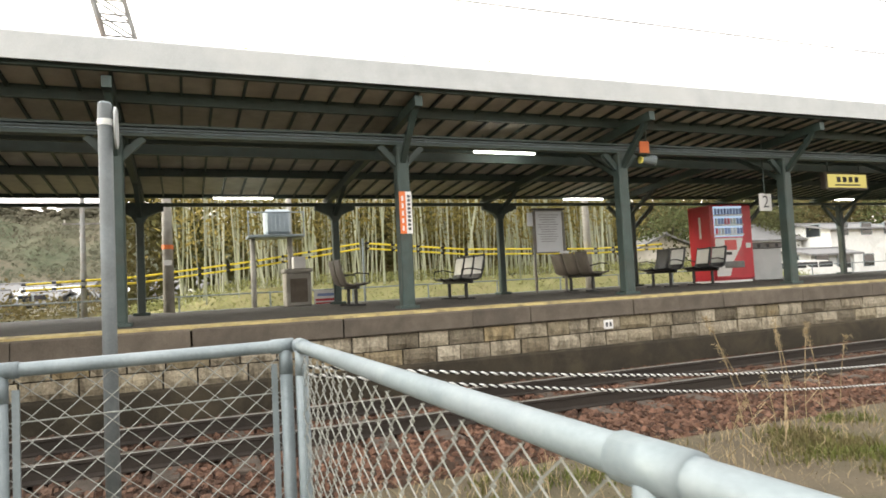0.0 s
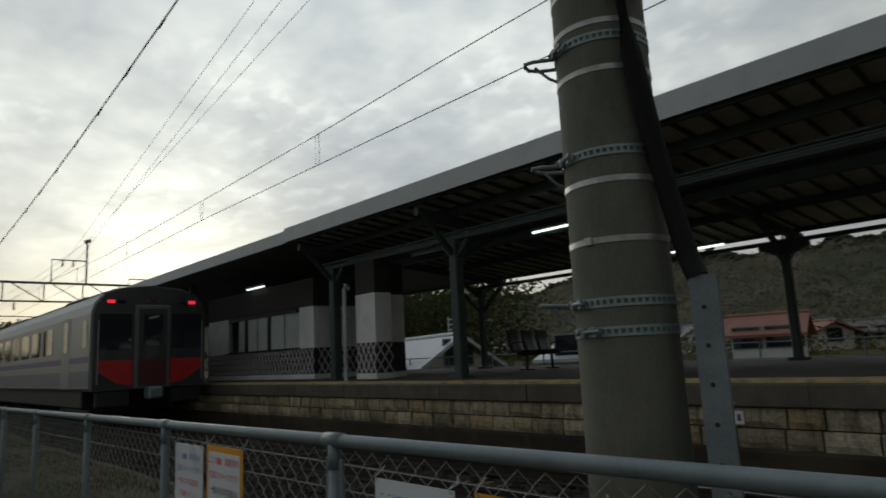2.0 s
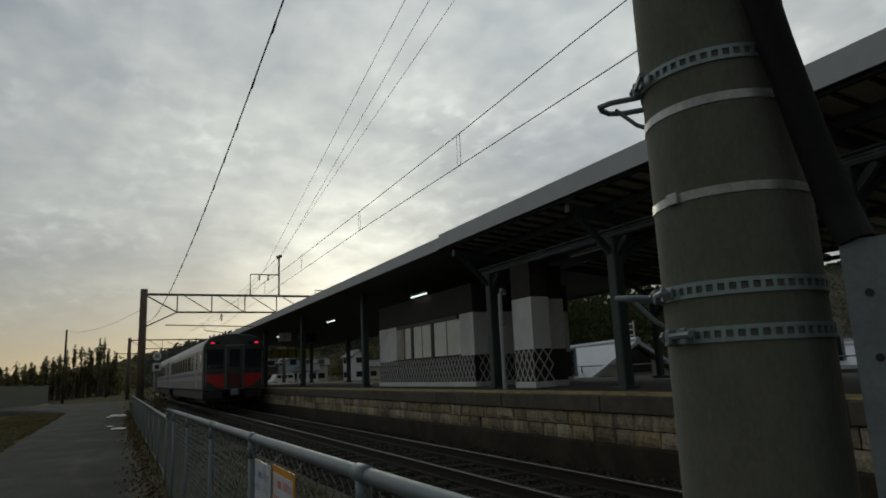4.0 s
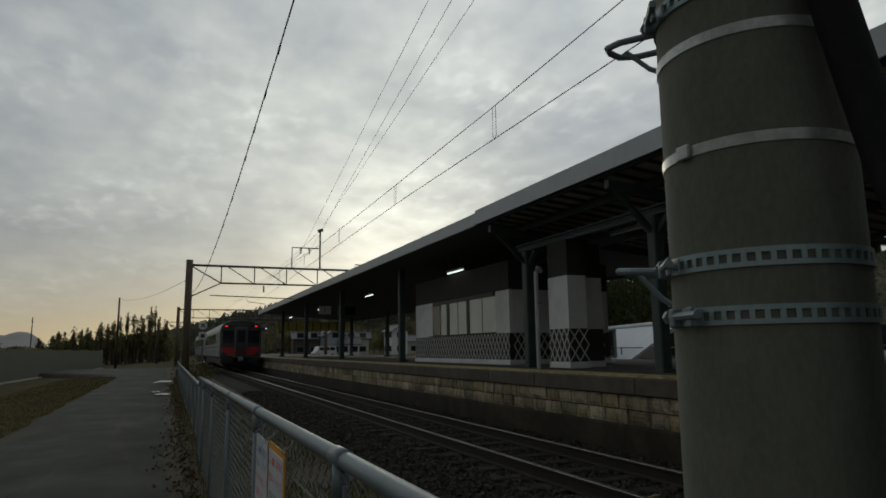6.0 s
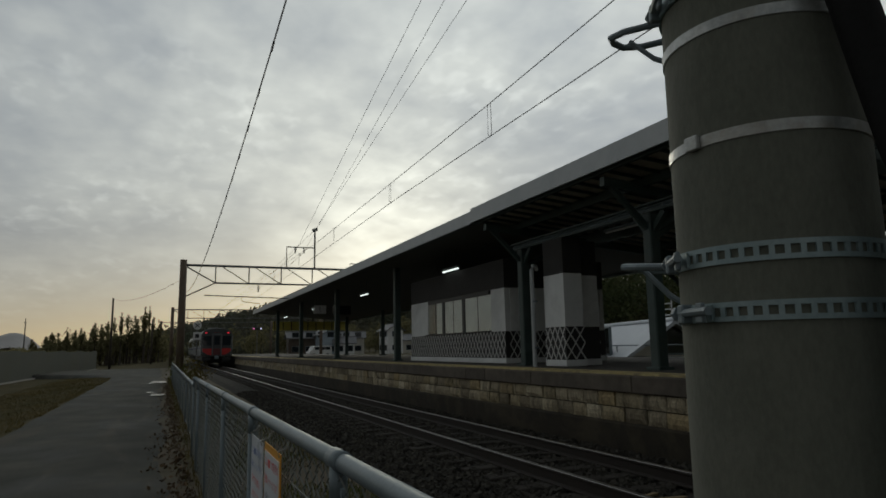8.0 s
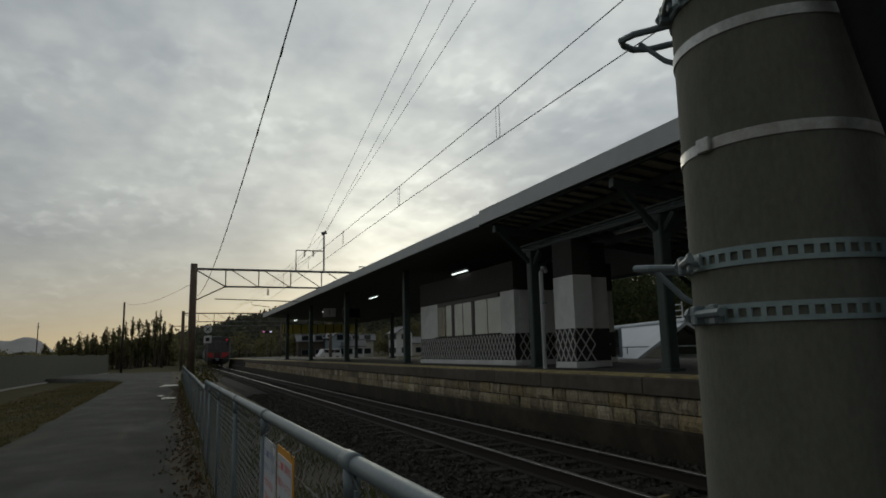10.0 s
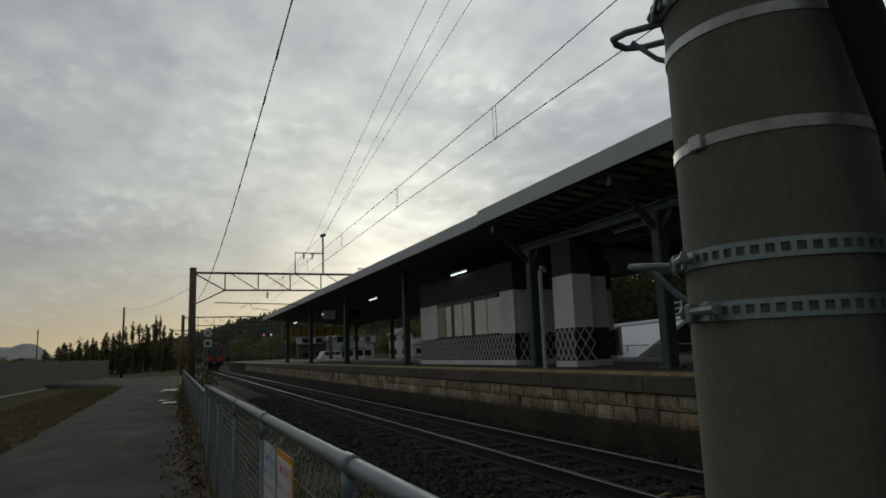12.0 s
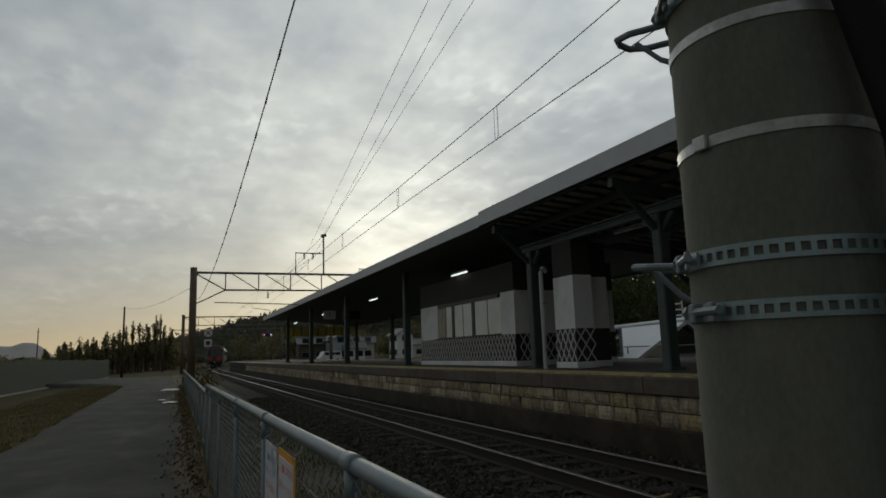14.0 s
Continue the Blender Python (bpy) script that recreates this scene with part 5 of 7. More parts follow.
M["signal_pink"] = glowing("pink_signal", (1.0, 0.25, 0.6), 1.2)
M["signal_white"] = glowing("white_signal", (0.75, 0.7, 1.0), 1.6)
M["case_glow"] = glowing("lit_display", (0.5, 0.68, 0.95), 0.16)
vending()
bin_ = thing("recycling_bin", "grey recycling bin beside the vending machine", "bin", pose(10.0, -14.25, 0.955, 0, 0, -5))
part("body", bx((0, 0, 0.4), (0.5, 0.9, 0.8), 0.02), M["fascia"], bin_)
part("lid", bx((0, 0, 0.87), (0.56, 0.96, 0.16), 0.03), M["gantry"], bin_, "dark grey lid")
for i in range(3):
    part("hole", rod(bmesh.new(), (-0.281, -0.28 + 0.28 * i, 0.87), (-0.285, -0.28 + 0.28 * i, 0.87), 0.05, n=12), M["dark"], bin_)


def notice_board():
    b = thing("notice_board", "framed notice board with pale sheets on two thin posts", "notice board", pose(10.35, -8.25, 0.955))
    for s in (-1, 1):
        part("post", bx((0, s * 0.39, 0.92), (0.05, 0.05, 1.84), 0.006), M["gantry"], b)
    part("panel", bx((0, 0, 1.38), (0.04, 0.74, 0.98), 0.006), M["gantry"], b)
    part("sheet", bx((-0.024, 0, 1.38), (0.006, 0.68, 0.92)), M["board"], b, "pale timetable sheet")
    part("cap", bx((0, 0, 1.89), (0.09, 0.84, 0.04), 0.006), M["dark"], b)
    for i in range(12):
        part("print_line", bx((-0.0285, 0.02 * (i % 3), 1.76 - 0.055 * i), (0.002, 0.52 - 0.05 * (i % 4), 0.016)), M["grey_ink"], b)
    part("hanging_sheet", bx((-0.03, -0.36, 0.72), (0.006, 0.24, 0.42)), M["board"], b, "sheet hung below the board")
    part("side_plate", bx((-0.02, 0.48, 1.66), (0.006, 0.15, 0.30)), M["board"], b)
    return b


notice_board()

# column sign, orange post, stone block with a meter, banner
cs = thing("column_sign", "vertical orange and white sign on a green column", "sign", pose(6.745, -3.58, 0))
part("orange_face", bx((-0.115, 0.048, 2.35), (0.012, 0.095, 0.62)), M["orange"], cs, "orange half")
part("white_face", bx((-0.116, -0.048, 2.35), (0.014, 0.095, 0.62)), M["vend_white"], cs, "white half")
for i in range(9):
    part("character", bx((-0.1245, -0.048, 2.59 - 0.06 * i), (0.003, 0.045, 0.038)), M["ink"], cs)
for i in range(5):
    part("character", bx((-0.1225, 0.048, 2.56 - 0.11 * i), (0.003, 0.03, 0.07)), M["vend_white"], cs)
op = thing("orange_post", "orange marker post on the platform edge", "post", pose(6.74, 5.23, 0.945))
part("shaft", bx((0, 0, 0.95), (0.06, 0.08, 1.9), 0.01), M["orange"], op)
part("base", bx((0, 0, 0.015), (0.2, 0.2, 0.03), 0.005), M["dark"], op)
sb = thing("stone_block", "grey stone cabinet with brown panel and small box on top", "cabinet", pose(11.75, -2.78, 0.95))
part("body", bx((0, 0, 0.36), (0.5, 0.54, 0.72), 0.03), M["concrete"], sb)
part("recess", bx((-0.252, 0, 0.34), (0.01, 0.36, 0.5), 0.004), M["coping"], sb, "brown front panel")
part("cap", bx((0, 0, 0.76), (0.56, 0.60, 0.09), 0.02), M["concrete"], sb)
part("small_box", bx((0, -0.05, 0.93), (0.24, 0.26, 0.26), 0.015), M["vend_white"], sb, "pale grey box")
bn = thing("banner", "low white banner with red and blue stripes at the platform's rear", "banner", pose(11.8, -3.42, 0.95))
part("sheet", bx((0, 0, 0.17), (0.03, 0.56, 0.30), 0.004), M["vend_white"], bn)
part("red_bar", bx((-0.017, 0, 0.11), (0.006, 0.5, 0.05)), M["vend_red"], bn)
part("blue_bar", bx((-0.017, 0.0, 0.22), (0.006, 0.42, 0.06)), M["ink_blue"], bn)
part("red_bar", bx((-0.017, 0, 0.04), (0.006, 0.5, 0.03)), M["vend_red"], bn)
ys_ = thing("hanging_sign", "lit yellow station sign hung under the platform roof", "sign", pose(7.55, -14.2, 3.09))
part("case", bx((0, 0, 0), (0.14, 1.36, 0.38), 0.015), M["seat_brown"], ys_)
part("face", bx((-0.074, 0, 0), (0.008, 1.22, 0.29)), M["sign_lit"], ys_, "yellow face with dark writing")
for i in range(4):
    part("character", bx((-0.0795, 0.28 - 0.19 * i, 0.03), (0.003, 0.12, 0.12)), M["ink"], ys_)
part("small_print", bx((-0.0795, 0, -0.09), (0.003, 0.8, 0.03)), M["ink"], ys_)
for s in (-1, 1):
    part("hanger", rod(bmesh.new(), (0, s * 0.5, 0.18), (0, s * 0.5, 0.72), 0.012, n=6), M["green"], ys_)
for y, txt in ((-11.15, "2"), (32.3, "1")):
    ns = thing("platform_number", "small white hanging plate with a platform number", "sign", pose(7.0, y, 2.55 if y < 0 else 3.32), "platform number plates")
    part("plate", bx((0, 0, 0), (0.03, 0.32, 0.34) if y < 0 else (0.62, 0.03, 0.42), 0.005), M["vend_white"], ns)
    for face in (-1, 1):
        cu = bpy.data.curves.new("numeral", "FONT")
        cu.body, cu.size, cu.align_x, cu.align_y = txt, 0.34, "CENTER", "CENTER"
        cu.materials.append(M["ink"])
        o = new("numeral", cu)
        o.parent = ns
        o.matrix_basis = (Matrix.Translation((-0.017, 0, 0)) @ Matrix(((0, 0, -1, 0), (-1, 0, 0, 0), (0, 1, 0, 0), (0, 0, 0, 1)))) if face < 0 and y < 0 else (Matrix.Translation((0, -0.19 if y < 0 else -0.018, 0)) @ Matrix.Rotation(radians(90), 4, "X"))
        if y > 0:
            break
    part("hanger", rod(bmesh.new(), (0, 0, 0.19), (0, 0, roof_z(7.0) - ns.location.z + 0.03), 0.012, n=6), M["green"], ns)
ds = thing("departure_display", "dark switched-off departure display hung under the platform roof", "display", pose(8.05, 32.0, 3.28))
part("case", bx((0, 0, 0), (0.9, 0.16, 0.46), 0.02), M["dark"], ds)
part("screen", bx((0, -0.083, 0), (0.8, 0.008, 0.36)), M["glass"], ds, "dark screen")
for sx in (-0.3, 0.3):
    part("hanger", rod(bmesh.new(), (sx, 0, 0.22), (sx, 0, roof_z(8.05) - 3.28 + 0.05), 0.012, n=6), M["green"], ds)
sp = thing("loudspeaker", "small loudspeaker with a red flag-like plate under the roof", "loudspeaker", pose(6.55, -7.97, 3.22))
part("horn", rod(bmesh.new(), (0, 0.12, 0.0), (0, -0.14, 0.0), 0.04, 0.10, 12), M["galv"], sp)
part("red_plate", bx((-0.02, 0.06, 0.22), (0.02, 0.2, 0.2), 0.004), M["orange"], sp)
part("bracket", rod(bmesh.new(), (0, 0, 0), (0, 0, 0.70), 0.015, n=6), M["green"], sp)
part("lens", rod(bmesh.new(), (0, 0.12, 0.0), (0, 0.15, 0.0), 0.06, n=12), M["sign_yellow"], sp, "yellow end cap")
# distance plates on the platform wall
for y in (-6.54, 2.93):
    pl = thing("distance_plate", "small white plate with dark figures on the platform wall", "plate", pose(5.972, y, 0.53), "plates on the platform wall")
    part("plate", bx((0, 0, 0), (0.012, 0.17, 0.14), 0.003), M["vend_white"], pl)
    for s in (-1, 1):
        part("figure", bx((-0.008, s * 0.035, 0), (0.004, 0.035, 0.07)), M["ink"], pl)

mk = thing("edge_mark", "small white hooked mark above the distance plate", "mark", pose(5.944, 2.97, 0.76))
part("stroke", tube(bmesh.new(), [(0, 0.03, 0.07), (0, 0.0, 0.0), (0, 0.02, -0.07), (0, -0.05, -0.07)], 0.008, 5), M["vend_white"], mk)

# yellow station screen under the far end of the roof
scr = thing("yellow_screen", "yellow slatted screen hanging under the far roof end", "screen", pose(0, 46.5, 0))
part("panel", bx((9.6, 0, 3.02), (5.4, 0.05, 0.62), 0.01), M["sign_yellow"], scr)
for i in range(10):
    part("slat", bx((7.0 + 0.58 * i, -0.04, 3.02), (0.05, 0.03, 0.66)), M["dark"], scr)


# ---------------------------------------------------------------- behind the platform
M["bamboo"] = material("bamboo_culm", ((0.22, 0.235, 0.165), (0.38, 0.385, 0.30)), 0.6, 0, 1.5, 30, 0.05, 30, (0.20, 0.24, 0.10), 0.8, 0.5, island=0.35)
M["bamboo_leaf"] = material("bamboo_leaves", ((0.13, 0.115, 0.035), (0.30, 0.235, 0.08)), 0.75, 0, 0.35, 8, 0.0, 30, (0.07, 0.085, 0.03), 0.3, 0.6, island=0.35, spec=0.2, thin=0.3)
M["leaf"] = material("evergreen_leaves", ((0.045, 0.062, 0.026), (0.10, 0.115, 0.05)), 0.85, 0, 0.5, 8, 0.0, 30, (0.10, 0.085, 0.04), 0.2, 0.5, island=0.35, spec=0.15, thin=0.3)
# Leaf colour is lightened to carry the haze over the far trees.
M["leaf_dark"] = material("dark_conifer_leaves", ((0.13, 0.128, 0.066), (0.23, 0.205, 0.11)), 0.9, 0, 0.5, 8, 0.0, 30, island=0.3, spec=0.08, thin=0.6)
M["bark"] = material("bark", ((0.035, 0.028, 0.02), (0.08, 0.065, 0.05)), 0.9, 0, 4, 40, 0.5, 30)
M["thicket"] = material("olive_thicket", ((0.075, 0.07, 0.028), (0.20, 0.16, 0.075)), 0.85, 0, 0.25, 5, 0.0, 30, (0.05, 0.065, 0.025), 0.12, 0.6, island=0.3, spec=0.15, thin=0.3)
M["grass"] = material("pale_grass", ((0.14, 0.16, 0.05), (0.30, 0.30, 0.12)), 0.8, 0, 1.5, 20, 0.0, 30, island=0.4)
M["straw"] = material("dry_reed", ((0.17, 0.125, 0.065), (0.31, 0.24, 0.14)), 0.8, 0, 4, 40, 0.0, 30, island=0.3)
M["hill"] = material("wooded_hill", ((0.072, 0.080, 0.056), (0.175, 0.15, 0.112)), 0.95, 0, 0.11, 0.9, 0.8, 1.0, (0.076, 0.095, 0.058), 0.03, 0.7, bump_dist=0.8, spec=0.05)
# Canopy tone is pale and even, with aerial haze put into the colour.
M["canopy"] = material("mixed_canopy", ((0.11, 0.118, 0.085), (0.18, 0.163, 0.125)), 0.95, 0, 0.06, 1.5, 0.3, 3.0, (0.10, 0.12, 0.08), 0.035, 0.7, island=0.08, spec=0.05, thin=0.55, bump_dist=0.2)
# Haze of the distance is put into the mountain's pale base colour.
M["far_hill"] = material("hazy_mountain", ((0.40, 0.385, 0.38), (0.48, 0.465, 0.455)), 1.0, 0, 0.01, 0.1, 0.0)


def leaf_quads(rng, spots, size, flat=0.5):
    """Many small crossed leaves round the spots, as vertices and faces."""
    n = len(spots)
    a = rng.normal(size=(n, 3))
    a /= np.linalg.norm(a, axis=1, keepdims=True)
    b = np.cross(a, rng.normal(size=(n, 3)))
    b /= np.linalg.norm(b, axis=1, keepdims=True)
    s = size * rng.uniform(0.5, 1.3, size=(n, 1))
    c = np.asarray(spots)
    v = np.stack([c - a * s, c + b * s * flat, c + a * s, c - b * s * flat], axis=1).reshape(-1, 3)
    f = np.arange(4 * n).reshape(-1, 4)
    return v, f


def raw(name, v, f, mat, parent=None, label=""):
    me = bpy.data.meshes.new(name)
    me.from_pydata([tuple(p) for p in v], [], [tuple(int(i) for i in q) for q in f])
    me.materials.append(mat)
    ob = new(name, me)
    if parent:
        ob.parent = parent
    if label:
        ob["label"] = label
    return ob


rng = np.random.default_rng(5)
def grove_end(x):
    """The grove stops short of the houses."""
    return -16.3 - 0.72 * (x - 17.5)


# pale grass bank that rises to the foot of the grove
def bank_z(x, y):
    u = min(1.0, max(0.0, (x - 14.9) / 3.4))
    k = min(1.0, max(0.0, (3.5 - y) / 6)) * min(1.0, max(0.25, (y + 30) / 9))
    return 0.12 + 1.32 * k * u * u * (3 - 2 * u) + 0.05 * fbm(x, y, 0.7)


M["bank"] = material("pale_bank_grass", ((0.17, 0.175, 0.075), (0.31, 0.29, 0.145)), 0.95, 0, 1.2, 18, 0.6, 25, (0.24, 0.20, 0.11), 0.5, 0.5, spec=0.1, bump_dist=0.03)
tagged(part("grass_bank", sheet(bmesh.new(), [14.6 + 0.5 * i for i in range(28)], [-30 + 1.2 * i for i in range(30)], bank_z), M["bank"], None, "", True), "pale grass bank at the foot of the bamboo", "bank", kind="structure")
# bamboo grove: slender culms and a crown of narrow leaves
bm = bmesh.new()
spots = []
for i in range(420):
    u = rng.uniform()
    y = rng.uniform(-27, -0.4)
    x = 17.5 + 9.5 * u ** 1.3 + 0.10 * max(0, -y - 12)
    if y < grove_end(x):
        continue
    lean = rng.normal(size=2) * 0.055
    h = rng.uniform(6.2, 8.0)
    r = rng.uniform(0.02, 0.04)
    p0 = Vector((x, y, bank_z(x, y) - 0.1))
    p1 = p0 + Vector((lean[0] * h * 0.6, lean[1] * h * 0.6, h * 0.6))
    p2 = p1 + Vector((lean[0] * h * 0.9, lean[1] * h * 0.9 + rng.normal() * 0.4, h * 0.4))
    rod(bm, p0, p1, r, r * 0.8, 5, False)
    rod(bm, p1, p2, r * 0.8, r * 0.3, 5, False)
    for k in range(120):
        q = p0.lerp(p1, rng.uniform(0.42, 1.0)) if k % 2 else p1.lerp(p2, rng.uniform(0, 0.8))
        spots.append((q.x + rng.normal() * 0.45, q.y + rng.normal() * 0.5, q.z + rng.normal() * 0.3))
grove = tagged(part("bamboo_culms", bm, M["bamboo"]), "dense grove of pale slender bamboo culms", "bamboo", kind="stuff")
v, f = leaf_quads(rng, spots, 0.13, 0.22)
tagged(raw("bamboo_leaves", v, f, M["bamboo_leaf"]), "yellow-green bamboo leaves over the culms", "bamboo", kind="stuff")
spots = [(27.5 + 3.5 * rng.uniform(), rng.uniform(-34, 2.5), 7.2 * rng.uniform() ** 0.8) for _ in range(30000)]
spots = [p for p in spots if p[1] > grove_end(p[0])]
v, f = leaf_quads(rng, spots, 0.2, 0.5)
tagged(raw("thicket", v, f, M["thicket"]), "brown and olive thicket behind the bamboo", "thicket", kind="stuff")
spots = [(44 + 14 * rng.uniform(), rng.uniform(-80, -18), (9.0 + 2.0 * fbm(i * 0.01, 0, 1.0)) * rng.uniform() ** 0.7) for i in range(26000)]
v, f = leaf_quads(rng, spots, 0.36, 0.6)
tagged(raw("wood", v, f, M["thicket"]), "olive wooded slope behind the houses", "wood", kind="stuff")
# undergrowth and grass strip in front of it
spots = [(rng.uniform(14.9, 21), rng.uniform(-29, 5), 0.0) for _ in range(22000)]
spots = [(x, y, bank_z(x, y) + 0.02 + 0.14 * rng.uniform() + (0.25 * rng.uniform() if x > 18.2 else 0.0)) for x, y, _ in spots]
v, f = leaf_quads(rng, spots, 0.09, 0.16)
tagged(raw("undergrowth", v, f, M["grass"]), "pale grass and undergrowth below the bamboo", "grass", kind="stuff")


def hill_mesh(name, x0, x1, y0, y1, height, mat, label, step):
    nx, ny = int((x1 - x0) / step) + 1, int((y1 - y0) / step) + 1
    bm = sheet(bmesh.new(), [x0 + i * step for i in range(nx)], [y0 + j * step for j in range(ny)], height)
    return tagged(part(name, bm, mat, None, "", True), label, "hill", kind="structure")


def hill_height(x, y):
    u = min(1.0, max(0.0, (x - 62) / 80))
    ridge = 17.0 + 2.0 * math.sin(y * 0.03) + 3.0 * fbm(1, y, 0.02) - 6 * min(1, max(0, (-y - 30) / 60)) + 9 * min(1, max(0, (y - 110) / 120))
    s = u * u * (3 - 2 * u)
    return -0.4 + s * ridge + (0.3 + 2.0 * s) * (fbm(x, y, 0.16) + 0.55 * abs(fbm(x, y, 0.5)))


hill = hill_mesh("wooded_hillside", 60, 190, -140, 420, hill_height, M["hill"], "brown and green wooded hillside beyond the fields", 2.6)


def ridge_height(x, y):
    u = min(1.0, max(0.0, (y - 195) / 55)) * min(1.0, max(0.0, (x + 26) / 24))
    s = u * u * (3 - 2 * u)
    return -0.5 + s * (6.2 + 0.235 * max(0.0, x + 2) + 2 * fbm(x, y, 0.03)) + s * 1.9 * abs(fbm(x, y, 0.25))


hill_mesh("wooded_ridge", -30, 130, 190, 290, ridge_height, M["hill"], "dark wooded ridge at the end of the line", 2.6)
hill_mesh("distant_mountain", -460, -150, 1480, 1600, lambda x, y: -5 + 46 * math.exp(-((x + 262) / 42) ** 2) + 38 * math.exp(-((x + 330) / 45) ** 2) - 60 * abs(y - 1540) / 120 + 3 * fbm(x, y, 0.03), M["far_hill"], "hazy blue mountain on the horizon", 10)


# tree canopies over the hillside: uneven rounded crowns; over the ridge, loose leaves
def crowns(name, places, mat, label):
    """Many lumpy low crowns, all in one mesh."""
    bm = bmesh.new()
    bmesh.ops.create_icosphere(bm, subdivisions=1, radius=1.0)
    bm.verts.ensure_lookup_table()
    ball = np.array([v.co for v in bm.verts])
    tri = np.array([[v.index for v in f.verts] for f in bm.faces])
    bm.free()
    c = np.array([p[:3] for p in places])
    r = np.array([p[3] for p in places])
    n = len(c)
    lump = rng.uniform(0.75, 1.2, (n, len(ball), 1))
    v = ball[None] * lump * r[:, None, None] * np.array([1.0, 1.0, 0.55]) + c[:, None]
    f = tri[None] + len(ball) * np.arange(n)[:, None, None]
    ob = tagged(raw(name, v.reshape(-1, 3), f.reshape(-1, 3), mat), label, "woodland", kind="stuff")
    ob.data.polygons.foreach_set("use_smooth", [True] * len(ob.data.polygons))
    return ob


places = []
for i in range(9000):
    x, y = 122 + 22 * rng.uniform(), -45 + 240 * rng.uniform() ** 1.2
    places.append((x, y, hill_height(x, y) - rng.uniform(0.0, 0.2), rng.uniform(0.35, 0.9)))
spots = []
for i in range(60000):
    x, y = 63 + 66 * rng.uniform(), -45 + 240 * rng.uniform() ** 1.2
    spots.append((x, y, hill_height(x, y) + 0.05 + abs(rng.normal()) * 0.18))
v, f = leaf_quads(rng, spots, 0.27, 0.75)
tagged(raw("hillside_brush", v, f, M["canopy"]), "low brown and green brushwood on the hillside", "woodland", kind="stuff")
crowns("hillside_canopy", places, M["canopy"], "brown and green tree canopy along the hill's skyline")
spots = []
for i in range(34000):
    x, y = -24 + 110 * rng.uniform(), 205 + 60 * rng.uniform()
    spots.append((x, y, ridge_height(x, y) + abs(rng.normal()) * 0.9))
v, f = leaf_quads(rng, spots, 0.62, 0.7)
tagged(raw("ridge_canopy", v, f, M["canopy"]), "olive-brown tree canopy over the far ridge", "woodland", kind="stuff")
spots = [(rng.uniform(22, 34), rng.uniform(27, 50), 6.0 * rng.uniform() ** 0.8) for _ in range(30000)]
v, f = leaf_quads(rng, spots, 0.16, 0.6)
tagged(raw("evergreen_thicket", v, f, M["leaf"]), "dense evergreen thicket behind the station", "thicket", kind="stuff")


def tree(x, y, z, h, r, mat, label, dense=260, size=0.3, conifer=False):
    t = thing("tree", label, "tree", pose(x, y, z), "trees along the line")
    trunk = rod(bmesh.new(), (0, 0, -0.2), (0.1, 0, h * 0.75), 0.05 * h ** 0.7, 0.02, 7)
    pts = []
    for k in range(7):
        a, zz = rng.uniform(0, math.tau), h * rng.uniform(0.25, 0.8)
        reach = r * rng.uniform(0.5, 1.0) * ((1.05 - zz / h) if conifer else 1.0)
        e = Vector((math.cos(a) * reach, math.sin(a) * reach, zz + 0.12 * h))
        rod(trunk, (0.05, 0, zz * 0.9), e, 0.03 * h ** 0.5, 0.01, 5, False)
        for _ in range(dense // 7):
            q = Vector((0.05, 0, zz)).lerp(e, rng.uniform(0.3, 1.1))
            sp_ = 0.35 * r if not conifer else 0.25 * r
            pts.append((q.x + rng.normal() * sp_, q.y + rng.normal() * sp_, q.z + rng.normal() * sp_))
    for _ in range(dense // 3):
        zz = h * rng.uniform(0.45, 1.02)
        rr = r * (0.6 * (1.05 - zz / h) + 0.05) if conifer else r * 0.5 * math.sqrt(max(0.05, 1 - ((zz / h - 0.65) / 0.4) ** 2))
        pts.append((rng.normal() * rr, rng.normal() * rr, zz))
    part("trunk", trunk, M["bark"], t)
    v, f = leaf_quads(rng, pts, size, 0.55)
    raw("crown", v, f, mat, t)
    return t


# row of trees past the bend of the lane, and the wood behind the platform
for i in range(52):
    x = -17.5 + 16.5 * i / 51 + rng.normal() * 0.3
    base = 2.9 + 3.9 * (i / 51) ** 0.8
    tree(x, 108 + rng.normal() * 4, -0.4, base * rng.uniform(0.72, 1.25), rng.uniform(0.55, 0.95), M["leaf_dark"], "dark slender tree in the row past the lane", 420, 0.15, i % 5 > 0)
for i in range(26):
    u = rng.uniform()
    tree(20.5 + 15 * u + rng.normal() * 1.5, 30 + 27 * u + rng.normal() * 2, 0.0, rng.uniform(4.0, 6.5), rng.uniform(1.6, 2.6), M["leaf"], "bushy evergreen tree behind the station", 900, 0.17)
for i in range(10):
    tree(38 + rng.normal() * 4, -26 + rng.normal() * 9 - 3 * i, 0.1, rng.uniform(5.5, 9), rng.uniform(2, 3), M["leaf"], "evergreen tree behind the houses", 1500, 0.14)
for i in range(24):
    tree(rng.uniform(14, 60), rng.uniform(134, 185), -0.3, rng.uniform(4, 9), rng.uniform(1.6, 2.8), M["leaf_dark"], "dark tree near the end of the line", 400, 0.3)
for i in range(12):
    tree(rng.uniform(-1.5, 2.2), 112 + 5 * i, -0.3, rng.uniform(2.5, 5), rng.uniform(1.2, 2.0), M["leaf_dark"], "dark bushy tree beside the track", 400, 0.22)

